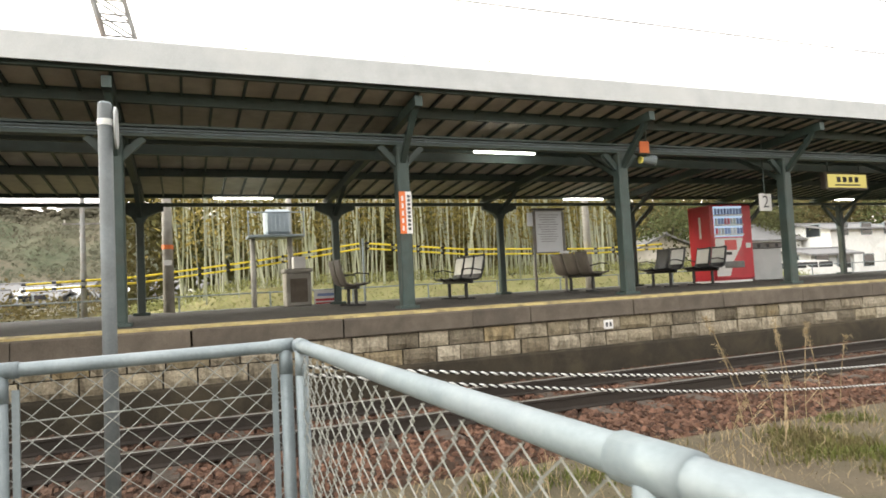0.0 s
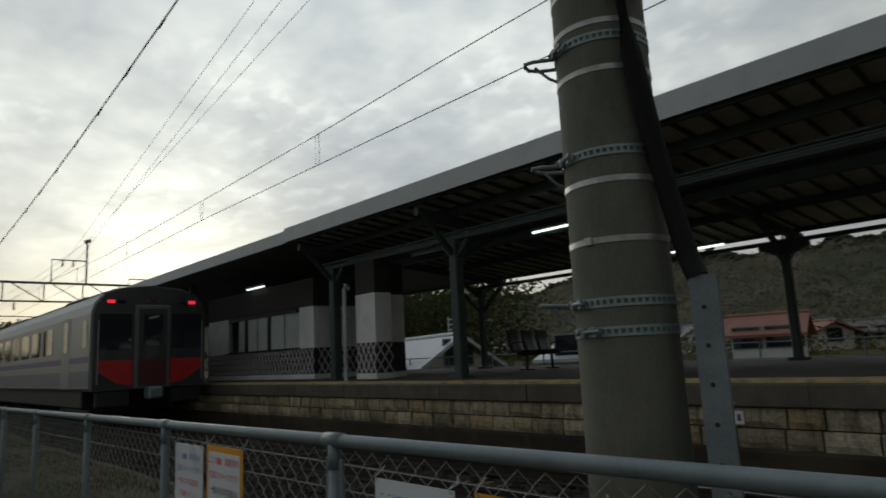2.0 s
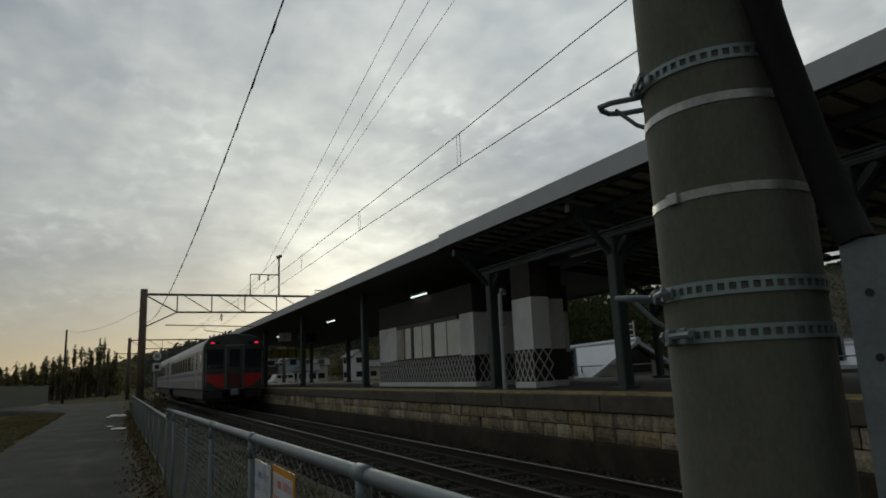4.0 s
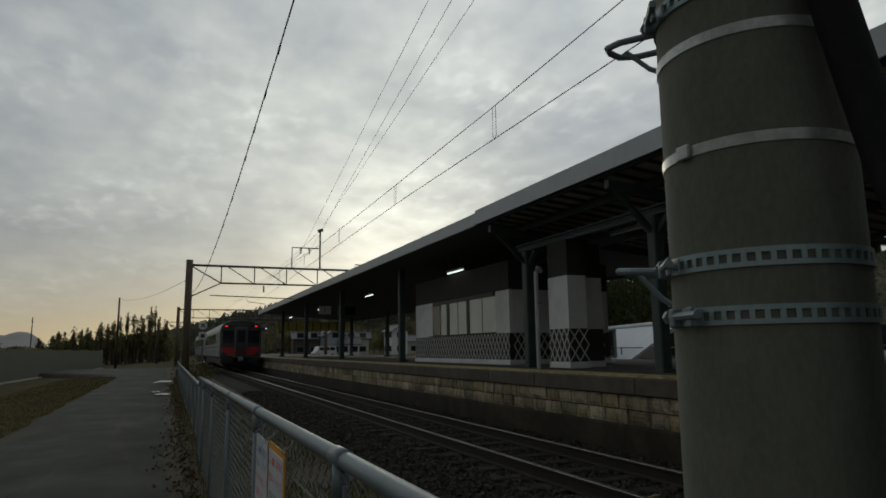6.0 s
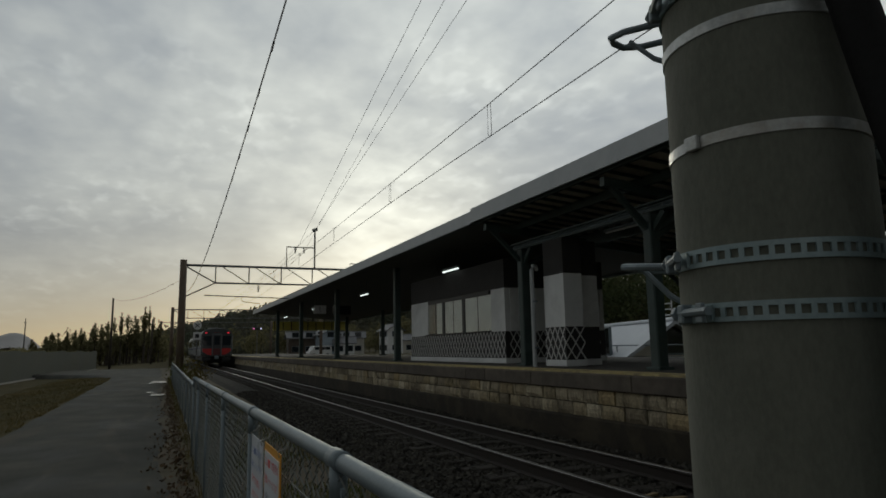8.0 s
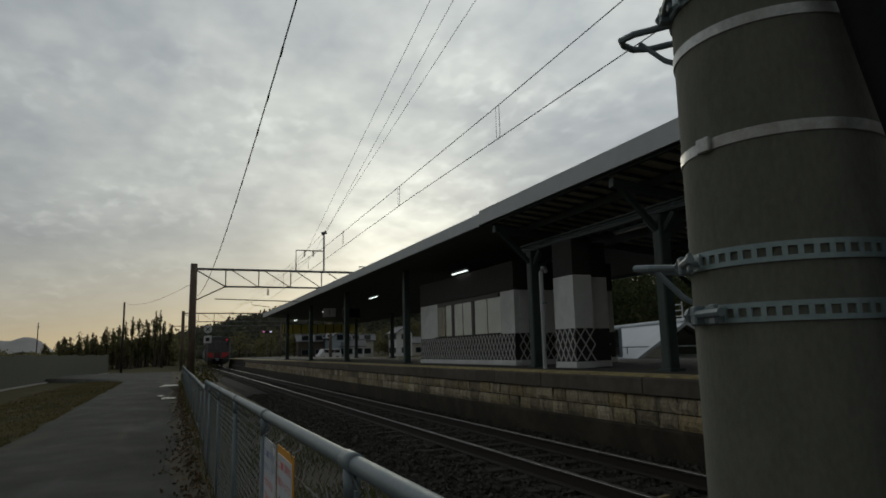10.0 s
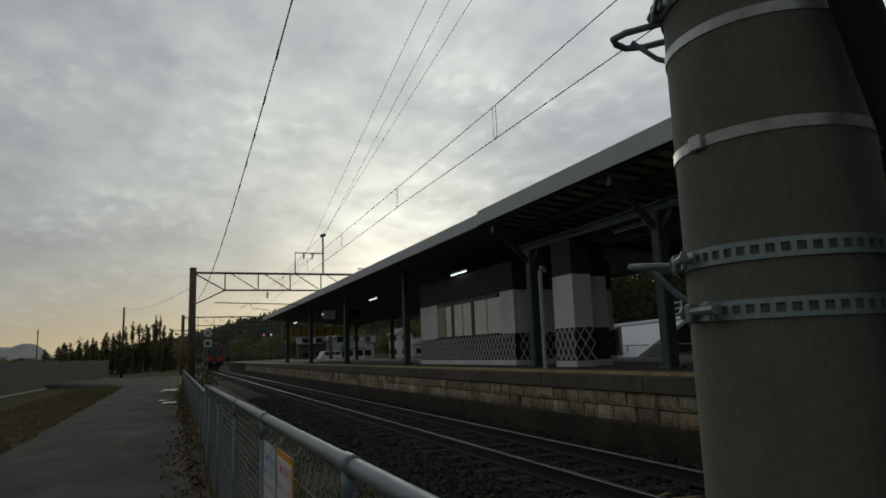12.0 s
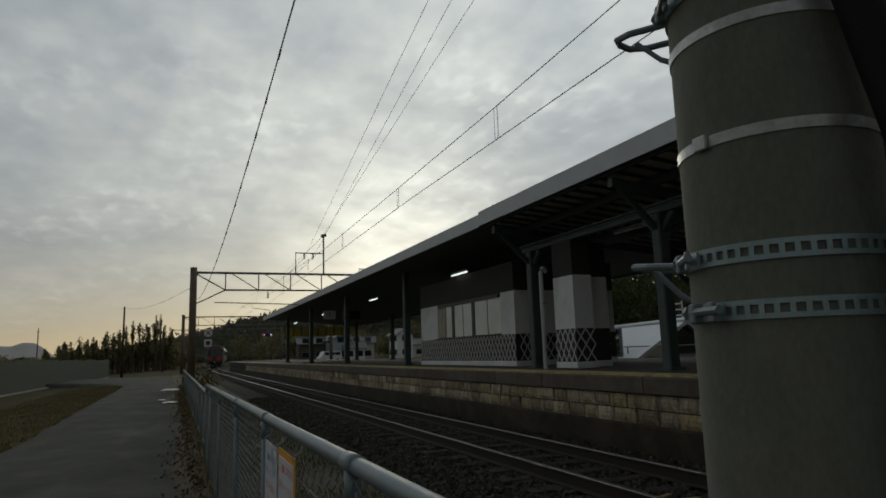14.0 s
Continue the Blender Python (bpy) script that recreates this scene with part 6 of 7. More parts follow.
# thicket that joins the row of trees, and scrub in the fields
spots = []
for i in range(26000):
    x = -52 + 52.5 * rng.uniform()
    spots.append((x, 112 + rng.normal() * 2.5, -0.3 + (2.3 + 2.4 * max(0.0, x + 17.5) / 18 + 1.0 * fbm(x, 0, 0.8)) * rng.uniform() ** 0.7))
v, f = leaf_quads(rng, spots, 0.2, 0.6)
tagged(raw("roadside_thicket", v, f, M["leaf_dark"]), "dense dark thicket among the roadside trees", "thicket", kind="stuff")
spots = []
for i in range(160):
    cx_, cy_, cr = rng.uniform(38, 66), rng.uniform(-12, 75), rng.uniform(0.7, 2.2)
    for k in range(150):
        spots.append((cx_ + rng.normal() * cr * 0.6, cy_ + rng.normal() * cr * 0.6, 0.2 + abs(rng.normal()) * cr * 0.6))
v, f = leaf_quads(rng, spots, 0.13, 0.6)
tagged(raw("field_scrub", v, f, M["thicket"]), "olive and brown scrub scattered over the fields", "scrub", kind="stuff")

# grey-green windbreak fence beyond the grass verge, with scrub behind it
M["windbreak"] = material("windbreak_sheet", ((0.026, 0.034, 0.025), (0.048, 0.058, 0.044)), 0.85, 0, 0.5, 20, 0.1, 30, (0.040, 0.046, 0.028), 0.35, 0.7)


def bank_x(y):
    return -9.3 + 2.6 * ((y - 26) / 55) ** 2


wb = thing("windbreak_fence", "dull grey-green sheet fence beyond the lane's grass verge", "fence")
y = 26.0
while y < 80.5:
    xa, xb = bank_x(y), bank_x(y + 2.5)
    ang = math.degrees(math.atan2(xa - xb, 2.5))
    m = pose((xa + xb) / 2, y + 1.25, 0, 0, 0, ang)
    hgt = 1.98 + 0.05 * math.sin(y * 1.7)
    part("panel", box(bmesh.new(), (0, 0, hgt / 2 - 0.38), (0.03, 2.51, hgt), m), M["windbreak"], wb)
    part("post", rod(bmesh.new(), (xa - 0.05, y, -0.45), (xa - 0.05, y, 1.58), 0.03, n=8), M["windbreak"], wb)
    y += 2.5
spots = []
for i in range(15000):
    y = 22 + 56 * rng.uniform()
    spots.append((bank_x(y) - 0.5 - abs(rng.normal()) * 1.6, y, -0.3 + (2.2 - 0.5 * (y - 22) / 56 + 0.5 * fbm(y, 0, 0.7)) * rng.uniform() ** 0.5))
v, f = leaf_quads(rng, spots, 0.10, 0.6)
tagged(raw("scrub", v, f, M["leaf_dark"]), "dark scrub behind the windbreak fence", "scrub", kind="stuff")
kerb = tagged(part("low_kerb", sweep_y(bmesh.new(), [(0.14, -0.5), (0.30, -0.5), (0.30, -0.26), (0.14, -0.26)], [24 + 4 * i for i in range(15)], bank_x), M["concrete"]), "low concrete kerb below the windbreak fence", "kerb", kind="structure")


# ---------------------------------------------------------------- poles behind the platform
def utility(x, y, h, label, mat=None, arms=((0.9, 1.2),), name="utility_pole"):
    p = thing(name, label, "utility pole", pose(x, y, 0), "poles behind the station")
    part("shaft", rod(bmesh.new(), (0, 0, -0.4), (0, 0, h), 0.13, 0.085, 12), mat or M["concrete"], p, "", True)
    for frac, half in arms:
        arm = part("crossarm", bx((0, 0, h * frac), (0.07, half * 2, 0.07)), M["gantry"], p)
        for s in (-1, 0, 1):
            part("insulator", rod(bmesh.new(), (0, s * half * 0.9, h * frac + 0.03), (0, s * half * 0.9, h * frac + 0.16), 0.035, n=8), M["porcelain"], arm)
    return p


op2 = utility(13.6, -0.2, 7.2, "pale concrete pole with an orange band and a white plate", None, ())
part("orange_band", rod(bmesh.new(), (0, 0, 2.37), (0, 0, 2.47), 0.122, n=12, caps=False), M["orange"], op2)
part("white_plate", bx((-0.115, 0, 2.06), (0.015, 0.17, 0.12)), M["vend_white"], op2)
# lattice arm above it
lat = thing("lattice_mast", "leaning grey lattice mast above the platform roof", "lattice mast")


def lat_y(z):
    return 0.74 + 0.25 * (z - 7.5)


for dy in (-0.33, 0.33):
    for dx in (-0.2, 0.2):
        part("leg", rod(bmesh.new(), (14 + dx, lat_y(4.6) + dy, 4.6), (14 + dx, lat_y(12) + dy, 12), 0.075 if dy > 0 else 0.05, n=6), M["gantry"], lat)
for i in range(14):
    z0, z1 = 4.8 + 0.5 * i, 5.3 + 0.5 * i
    for dx in (-0.2, 0.2):
        part("lacing", rod(bmesh.new(), (14 + dx, lat_y(z0) - 0.33, z0), (14 + dx, lat_y(z1) + 0.33, z1), 0.022, n=5), M["gantry"], lat)
        part("lacing", rod(bmesh.new(), (14 + dx, lat_y(z0) - 0.33, z0), (14 + dx, lat_y(z0) + 0.33, z0), 0.022, n=5), M["gantry"], lat)
part("bracket", bx((13.8, -0.05, 4.75), (0.75, 0.75, 0.12), 0.01), M["gantry"], lat)

tp = thing("transformer_stand", "pale blue transformer on a steel stand behind the platform", "transformer", pose(14.0, -2.65, 0))
for s in (-0.35, 0.55):
    part("post", rod(bmesh.new(), (0, s, -0.3), (0, s, 4.6 if s < 0 else 2.6), 0.075, 0.065, 10), M["concrete"], tp, "", True)
part("stand", bx((0, 0, 2.64), (0.7, 1.35, 0.07), 0.01), M["galv"], tp)
part("tank", bx((0, -0.05, 3.0), (0.5, 0.62, 0.60), 0.05), M["blue_box"], tp, "pale blue tank")
for i in range(6):
    part("fin", bx((-0.27, -0.30 + 0.1 * i, 2.98), (0.06, 0.02, 0.46)), M["blue_box"], tp)
for s in (-0.66, 0.66):
    part("rail_post", rod(bmesh.new(), (-0.3, s, 2.66), (-0.3, s, 3.25), 0.018, n=6), M["galv"], tp)
part("hand_rail", rod(bmesh.new(), (-0.3, -0.66, 3.22), (-0.3, 0.66, 3.22), 0.018, n=6), M["galv"], tp)
utility(14.6, -12.2, 7.0, "slim pale concrete pole behind the notice board", None, ())
for x, y, h in ((46, 24.5, 9.0), (47, 26.5, 8.2), (52, 18.2, 9.5), (27, 3.2, 5.5)):
    utility(x, y, h, "grey utility pole with crossarms in the fields", M["gantry"], ((0.92, 0.9), (0.8, 0.7)))
for x, y, h in ((-5.0, 75.0, 7.0), (-1.4, 92.0, 5.6), (-25.0, 150.0, 8.5)):
    utility(x, y, h, "dark timber utility pole beyond the lane", M["bark"], () if x > -20 else ((0.9, 1.2),))
tagged(part("pole_wire", tube(bmesh.new(), sagging((-5.0, 75.0, 6.9), (0.62, 34.0, 4.9), 0.5), 0.01, 5), M["copper"]), "thin wire from a pole to the gantry mast", "wire")

# yellow and black ropes along the rear of the site, with thin stakes
M["rope_yellow"] = material("yellow_rope_guard", ((0.66, 0.52, 0.02), (0.80, 0.64, 0.05)), 0.5, 0, 5, 60, 0.05, 60)
for za in (0.0, -0.14):
    pts = [(14.5, 2.8, 1.72 + za), (14.5, 0.45, 1.80 + za), (14.5, -2.2, 2.08 + za), (14.5, -4.9, 2.46 + za)]
    g = thing("wire_guard", "yellow and black striped guard on a stay wire", "cable guard", group="yellow guards")
    part("guard", tube(bmesh.new(), pts, 0.028, 6), M["rope_yellow"], g)
    for i in range(12):
        u = i / 12
        k = min(2, int(u * 3))
        q0 = Vector(pts[k]).lerp(Vector(pts[k + 1]), u * 3 - k)
        part("black_band", rod(bmesh.new(), q0 + Vector((0, 0.03, 0)), q0 - Vector((0, 0.06, 0)), 0.031, n=6), M["dark"], g)
    pts = [(14.5, -5.1, 2.46 + za), (14.5, -8.0, 2.22 + za), (14.5, -12.4, 2.12 + za), (14.5, -15, 2.2 + za)]
    g = thing("wire_guard", "yellow and black striped guard on a stay wire", "cable guard", group="yellow guards")
    part("guard", tube(bmesh.new(), pts, 0.028, 6), M["rope_yellow"], g)
    for i in range(12):
        u = i / 12
        k = min(2, int(u * 3))
        q0 = Vector(pts[k]).lerp(Vector(pts[k + 1]), u * 3 - k)
        part("black_band", rod(bmesh.new(), q0 + Vector((0, 0.04, 0)), q0 - Vector((0, 0.08, 0)), 0.031, n=6), M["dark"], g)
st = thing("stake", "thin stake holding the yellow guards", "stake", pose(14.5, -5.0, 0))
part("shaft", rod(bmesh.new(), (0, 0, -0.3), (0, 0, 2.6), 0.03, n=8), M["galv"], st)

# low rail fence along the field
rf = thing("rail_fence", "low grey pipe fence along the field edge", "fence")
part("top_rail", rod(bmesh.new(), (15, -30, 1.28), (15, 40, 1.28), 0.02, n=6), M["galv"], rf)
for i in range(32):
    part("post", rod(bmesh.new(), (15, -29 + 2.2 * i, -0.1), (15, -29 + 2.2 * i, 1.29), 0.022, n=6), M["galv"], rf)
part("mid_rail", rod(bmesh.new(), (15, -30, 0.9), (15, 40, 0.9), 0.012, n=6), M["galv"], rf)


# ---------------------------------------------------------------- houses and vehicles
M["roof_red"] = material("red_roof_tiles", ((0.20, 0.085, 0.06), (0.33, 0.15, 0.11)), 0.7, 0, 1.5, 12, 0.4, 8)
M["roof_tile"] = material("grey_roof_tiles", ((0.10, 0.10, 0.105), (0.18, 0.18, 0.185)), 0.6, 0, 1.5, 12, 0.4, 8)
M["wall_cream"] = material("cream_house_wall", ((0.50, 0.47, 0.41), (0.64, 0.61, 0.55)), 0.85, 0, 1.2, 20, 0.1, 20, (0.40, 0.37, 0.32), 0.5, 0.4)
M["wall_wood"] = material("dark_boarded_wall", ((0.06, 0.045, 0.035), (0.12, 0.095, 0.075)), 0.85, 0, 2, 20, 0.2, 20)
M["wall_blue"] = material("blue_grey_boards", ((0.30, 0.36, 0.42), (0.40, 0.46, 0.52)), 0.8, 0, 2, 40, 0.1, 40, (0.22, 0.25, 0.28), 1.0, 0.4)
M["roof_metal"] = material("pale_metal_roof", ((0.46, 0.49, 0.54), (0.56, 0.59, 0.63)), 0.5, 0.2, 1.5, 12, 0.1, 8)


def house(x, y, lx, ly, h, roof_h, rz, wall, roof_mat, label, storeys=1, gable=0.0):
    """A house of lx by ly with a gabled roof along its y; base at the ground."""
    t = thing("house", label, "house", pose(x, y, 0.1, 0, 0, rz), "houses beyond the station")
    part("wall", bx((0, 0, h / 2 - 0.3), (lx, ly, h + 0.6)), wall, t)
    o = 0.45
    bm = bmesh.new()
    prof = [(-lx / 2 - o, h - 0.15), (0, h + roof_h), (lx / 2 + o, h - 0.15), (lx / 2 + o, h - 0.02), (0, h + roof_h + 0.14), (-lx / 2 - o, h - 0.02)]
    sweep_y(bm, prof, [-ly / 2 - o, ly / 2 + o])
    roof_o = part("roof", bm, roof_mat, t)
    part("ridge", rod(bmesh.new(), (0, -ly / 2 - o, h + roof_h + 0.14), (0, ly / 2 + o, h + roof_h + 0.14), 0.10, n=8), roof_mat, roof_o)
    for yy in (-ly / 2 - 0.001, ly / 2 - 0.119):
        part("gable", sweep_y(bmesh.new(), [(-lx / 2, h - 0.02), (lx / 2, h - 0.02), (0, h + roof_h - 0.03)], [yy, yy + 0.12]), wall, t)
    for s in range(storeys):
        z = 1.35 + 2.6 * s
        for side, n, L in (((-1, 0), max(2, int(ly / 2.6)), ly), ((0, -1), max(1, int(lx / 3)), lx), ((0, 1), max(1, int(lx / 3)), lx)):
            for i in range(n):
                u = (i + 0.5) / n * L - L / 2
                if side[0]:
                    win = part("window", bx((side[0] * lx / 2, u, z), (0.10, 1.3, 1.05), 0.01), M["galv"], t, "aluminium framed window")
                    part("pane", bx((side[0] * (lx / 2 + 0.045), u, z), (0.02, 1.18, 0.93)), M["glass"], win)
                else:
                    win = part("window", bx((u, side[1] * ly / 2, z), (1.3, 0.10, 1.05), 0.01), M["galv"], t, "aluminium framed window")
                    part("pane", bx((u, side[1] * (ly / 2 + 0.045), z), (1.18, 0.02, 0.93)), M["glass"], win)
    return t


house(31.5, 12.3, 3.0, 2.8, 1.5, 0.8, 12, M["white_wall"], M["roof_red"], "small white house with a red tiled roof")
house(17.3, 21.3, 3.6, 7.0, 0.55, 1.35, -17.5, M["wall_cream"], M["roof_metal"], "low shed with a pale sloping metal roof")
house(22.0, 15.0, 3.2, 4.0, 0.9, 0.5, 10, M["wall_cream"], M["roof_metal"], "flat white outbuilding behind the bench")
house(37, -33.4, 6.0, 5.5, 2.4, 1.4, 70, M["wall_cream"], M["roof_tile"], "traditional cream house with grey tiled gable roof")
house(40, -44.5, 7.0, 8.0, 3.4, 1.4, 0, M["white_wall"], M["roof_tile"], "white house with grey tiled roof beyond the car park")
house(37, -53.0, 6.0, 8.5, 4.0, 0.5, 0, M["white_wall"], M["roof_tile"], "two-storey white house with a low roof", 2)
house(30, -41.5, 3.0, 4.2, 1.9, 0.25, 0, M["fascia"], M["roof_tile"], "grey garage beside the white house")
for x, y, lx, ly, rz, hh, w_, r_, lab in ((28.0, 121, 3.4, 5.0, 8, 3.9, M["wall_blue"], M["roof_tile"], "pale blue-grey house with grey tiled roof"), (31.0, 119, 3.0, 3.6, 80, 2.3, M["white_wall"], M["roof_tile"], "low white wing beside the blue-grey house"),
                                          (24.0, 124, 4.6, 5.0, 85, 3.4, M["wall_wood"], M["roof_tile"], "dark timber house with grey roof behind the platform"), (34.5, 126, 4.0, 4.6, 75, 3.4, M["wall_cream"], M["roof_tile"], "cream house with grey roof far down the line"),
                                          (40.6, 120, 3.2, 4.0, 5, 4.6, M["white_wall"], M["roof_tile"], "tall white house far down the line"), (46, 128, 4.6, 5.0, 70, 2.8, M["wall_cream"], M["roof_tile"], "cream house among trees far down the line")):
    house(x, y, lx, ly, hh, 1.1, rz, w_, r_, lab, 2 if hh > 3.3 else 1)
# the small town at the foot of the hill, seen under the platform roof
for i in range(20):
    x, y = rng.uniform(50, 66), 1.5 + 1.25 * i + rng.normal() * 0.8
    house(x, y, rng.uniform(2.2, 3.2), rng.uniform(2.6, 4.2), rng.uniform(1.0, 1.7), 0.7, rng.uniform(-60, 60), (M["white_wall"], M["wall_cream"], M["white_wall"], M["fascia"])[i % 4], (M["roof_tile"], M["roof_metal"], M["roof_tile"], M["roof_red"], M["roof_tile"])[i % 5], "small house of the town at the foot of the hill")
for i in range(14):
    house(70 + rng.uniform(-6, 14), -4 + 5.6 * i + rng.normal() * 2, 4.0, 5.0, 1.9, 1.1, rng.uniform(-40, 40), M["wall_cream"] if i % 3 else M["white_wall"], M["roof_tile"], "small house at the foot of the hill")
# guard rails and steps by the pale shed
ladder = thing("roof_ladder", "small white frame on the shed ridge", "frame", pose(17.6, 19.6, 2.2))
for z in (0.0, 0.22, 0.44):
    part("rung", rod(bmesh.new(), (0, -0.3, z + 0.2), (0, 0.3, z + 0.2), 0.025, n=6), M["vend_white"], ladder)
for s in (-1, 1):
    part("upright", rod(bmesh.new(), (0, s * 0.3, -0.4), (0, s * 0.3, 0.75), 0.025, n=6), M["vend_white"], ladder)


def vehicle(x, y, rz, van, label):
    c = thing("parked_car", label, "car", pose(x, y, 0.1, 0, 0, rz), "parked vehicles")
    L, Wd = (4.2, 1.65)
    prof = [(-2.1, 0.32), (-2.1, 0.75), (-1.95, 0.95), (-1.7, 1.0), (-1.3, 1.78), (-0.9, 1.88), (1.75, 1.9), (2.0, 1.8), (2.1, 1.0), (2.1, 0.32)] if van else \
           [(-2.1, 0.35), (-2.1, 0.7), (-1.9, 0.85), (-1.1, 0.95), (-0.45, 1.42), (0.9, 1.48), (1.7, 1.0), (2.05, 0.9), (2.1, 0.5), (2.1, 0.35)]
    body = part("body", sweep_y(bmesh.new(), prof, [-Wd / 2, -Wd / 2 + 0.05, Wd / 2 - 0.05, Wd / 2]), M["vend_white"], c)
    for s in (-1, 1):
        for a, b in (((-1.15, -0.35), (-0.25, 0.7), (0.8, 1.8))[:3] if van else ((-0.75, 0.1), (0.18, 1.1))):
            part("side_window", bx(((a + b) / 2, s * Wd / 2, 1.45 if van else 1.18), (b - a, 0.02, 0.52 if van else 0.34), 0.006), M["glass"], body)
        for wx in (-1.3, 1.3):
            wh = part("wheel", rod(bmesh.new(), (wx, s * (Wd / 2 - 0.18), 0.3), (wx, s * (Wd / 2 + 0.01), 0.3), 0.3, n=16), M["rubber"], c)
            part("rim", rod(bmesh.new(), (wx, s * (Wd / 2), 0.3), (wx, s * (Wd / 2 + 0.02), 0.3), 0.17, n=12), M["galv_band"], wh)
    return c


vehicle(25.5, -33.6, 60, False, "white parked car beside the white house")
vehicle(26.5, -37.0, 70, False, "pale parked car beside the white house")
vehicle(25.2, 114.0, 12, True, "white van parked beyond the platform")


# ---------------------------------------------------------------- grass, reeds, ropes
def blades(rng, spots, h, wid, bendy=0.35):
    """Thin upright blades, each a bent strip of two faces."""
    n = len(spots)
    c = np.asarray(spots)
    a = rng.uniform(0, math.tau, n)
    d = np.stack([np.cos(a), np.sin(a), np.zeros(n)], 1)
    s = np.stack([-np.sin(a), np.cos(a), np.zeros(n)], 1) * wid
    hh = (h * rng.uniform(0.45, 1.25, n))[:, None]
    upv = np.array([[0, 0, 1.0]])
    v = np.stack([c - s, c + s, c + s * 0.8 + d * hh * bendy * 0.3 + upv * hh * 0.6, c - s * 0.8 + d * hh * bendy * 0.3 + upv * hh * 0.6, c + d * hh * bendy + upv * hh], 1).reshape(-1, 3)
    k = np.arange(n) * 5
    quads = [(i, i + 1, i + 2, i + 3) for i in k]
    tris = [(i + 3, i + 2, i + 4) for i in k]
    return v, quads + tris


M["weed"] = material("green_weeds", ((0.07, 0.09, 0.022), (0.15, 0.165, 0.05)), 0.8, 0, 2, 20, 0.0, 30, (0.15, 0.12, 0.062), 1.6, 0.85, island=0.3, spec=0.15, thin=0.35)
M["dark_grass"] = material("dull_grass", ((0.085, 0.072, 0.022), (0.165, 0.128, 0.050)), 0.95, 0, 0.5, 6, 0.0, 30, (0.06, 0.062, 0.02), 0.4, 0.6, island=0.18, spec=0.05, thin=0.3)
spots = []
for i in range(30000):
    x, y = rng.uniform(0.4, 2.1), rng.uniform(-10.0, -2.0)
    if fbm(x, y, 0.9) > 0.30 + 0.12 * rng.normal():
        spots.append((x, y, -0.105 - 0.05 * max(0.0, x - 0.3)))
v, f = blades(rng, spots, 0.085, 0.006)
tagged(raw("weeds", v, f, M["weed"]), "green weeds on the bank beside the ballast", "grass", kind="stuff")
spots = [(rng.uniform(0.4, 2.15), rng.uniform(-11.0, -1.6), -0.15) for _ in range(3200)]
v, f = blades(rng, spots, 0.10, 0.003, 1.6)
tagged(raw("dry_grass", v, f, M["straw"]), "dry straw lying on the bank", "grass", kind="stuff")
spots = [(-2.7 - 3.6 * rng.uniform(), 7 + 44 * rng.uniform() ** 1.2, -0.22) for _ in range(46000)]
spots = [(x, y, -0.12 - 0.25 * min(1.0, (-2.6 - x) / 4)) for x, y, z in spots if x < road_left(y) - 0.05 + 0.3 * fbm(x, y, 0.6)]
v, f = blades(rng, spots, 0.06, 0.007, 0.9)
tagged(raw("verge_grass", v, f, M["dark_grass"]), "short dull grass on the verge of the lane", "grass", kind="stuff")
spots = []
for i in range(26000):
    x, y = rng.uniform(0.33, 2.1), 0.4 + 30 * rng.uniform() ** 1.4
    if fbm(x, y, 0.8) > -0.18 + 0.10 * rng.normal():
        spots.append((x, y, -0.11 - 0.05 * max(0.0, x - 0.3)))
v, f = blades(rng, spots, 0.09, 0.007, 0.7)
tagged(raw("bank_weeds", v, f, M["weed"]), "low green weeds between the fence and the track", "grass", kind="stuff")
spots = [(0.24 + rng.normal() * 0.07, -0.9 + 40 * rng.uniform() ** 1.3, -0.1) for _ in range(2600)]
v, f = blades(rng, spots, 0.14, 0.004, 0.6)
tagged(raw("fence_weeds", v, f, M["dark_grass"]), "weeds along the foot of the fence", "grass", kind="stuff")


def reed(x, y, h, lean, face):
    r = thing("reed", "tall dry reed with a feathery seed head beside the track", "reed", pose(x, y, -0.22, 0, 0, face), "reeds beside the track")
    pts = [(lean * u * u * h, 0, h * u) for u in (0, 0.25, 0.5, 0.75, 0.92)]
    part("stem", tube(bmesh.new(), pts, 0.0035, 5), M["straw"], r)
    top = Vector(pts[-1])
    sp2 = [tuple(top + Vector((lean * 0.25 * u + rng.normal() * 0.014, rng.normal() * 0.014, 0.26 * u - 0.05 - 0.10 * u * u))) for u in rng.uniform(0, 1, 70)]
    v, f = leaf_quads(rng, sp2, 0.024, 0.14)
    raw("seed_head", v, f, M["straw"], r)
    for k in range(2):
        z = h * (0.25 + 0.2 * k)
        v = [(0, -0.005, z), (0, 0.005, z), (0.14, 0.006, z + 0.12), (0.14, -0.006, z + 0.12), (0.32, 0, z + 0.02)]
        raw("leaf", v, [(0, 1, 2, 3), (3, 2, 4)], M["straw"], r)
    return r


for x, y, h, lean, face in ((1.55, -4.55, 1.12, -0.22, 250), (1.62, -4.75, 0.86, -0.28, 240), (1.85, -5.35, 1.10, -0.05, 220), (1.9, -5.5, 0.9, -0.12, 200), (2.0, -5.75, 0.95, 0.08, 260), (1.75, -5.1, 0.6, 0.2, 100),
                            (2.1, -6.1, 0.85, 0.1, 30), (1.5, -4.9, 0.55, 0.25, 300), (2.15, -6.4, 0.75, -0.15, 80), (1.4, -4.2, 0.5, 0.3, 180)):
    reed(x, y, h, lean, face)


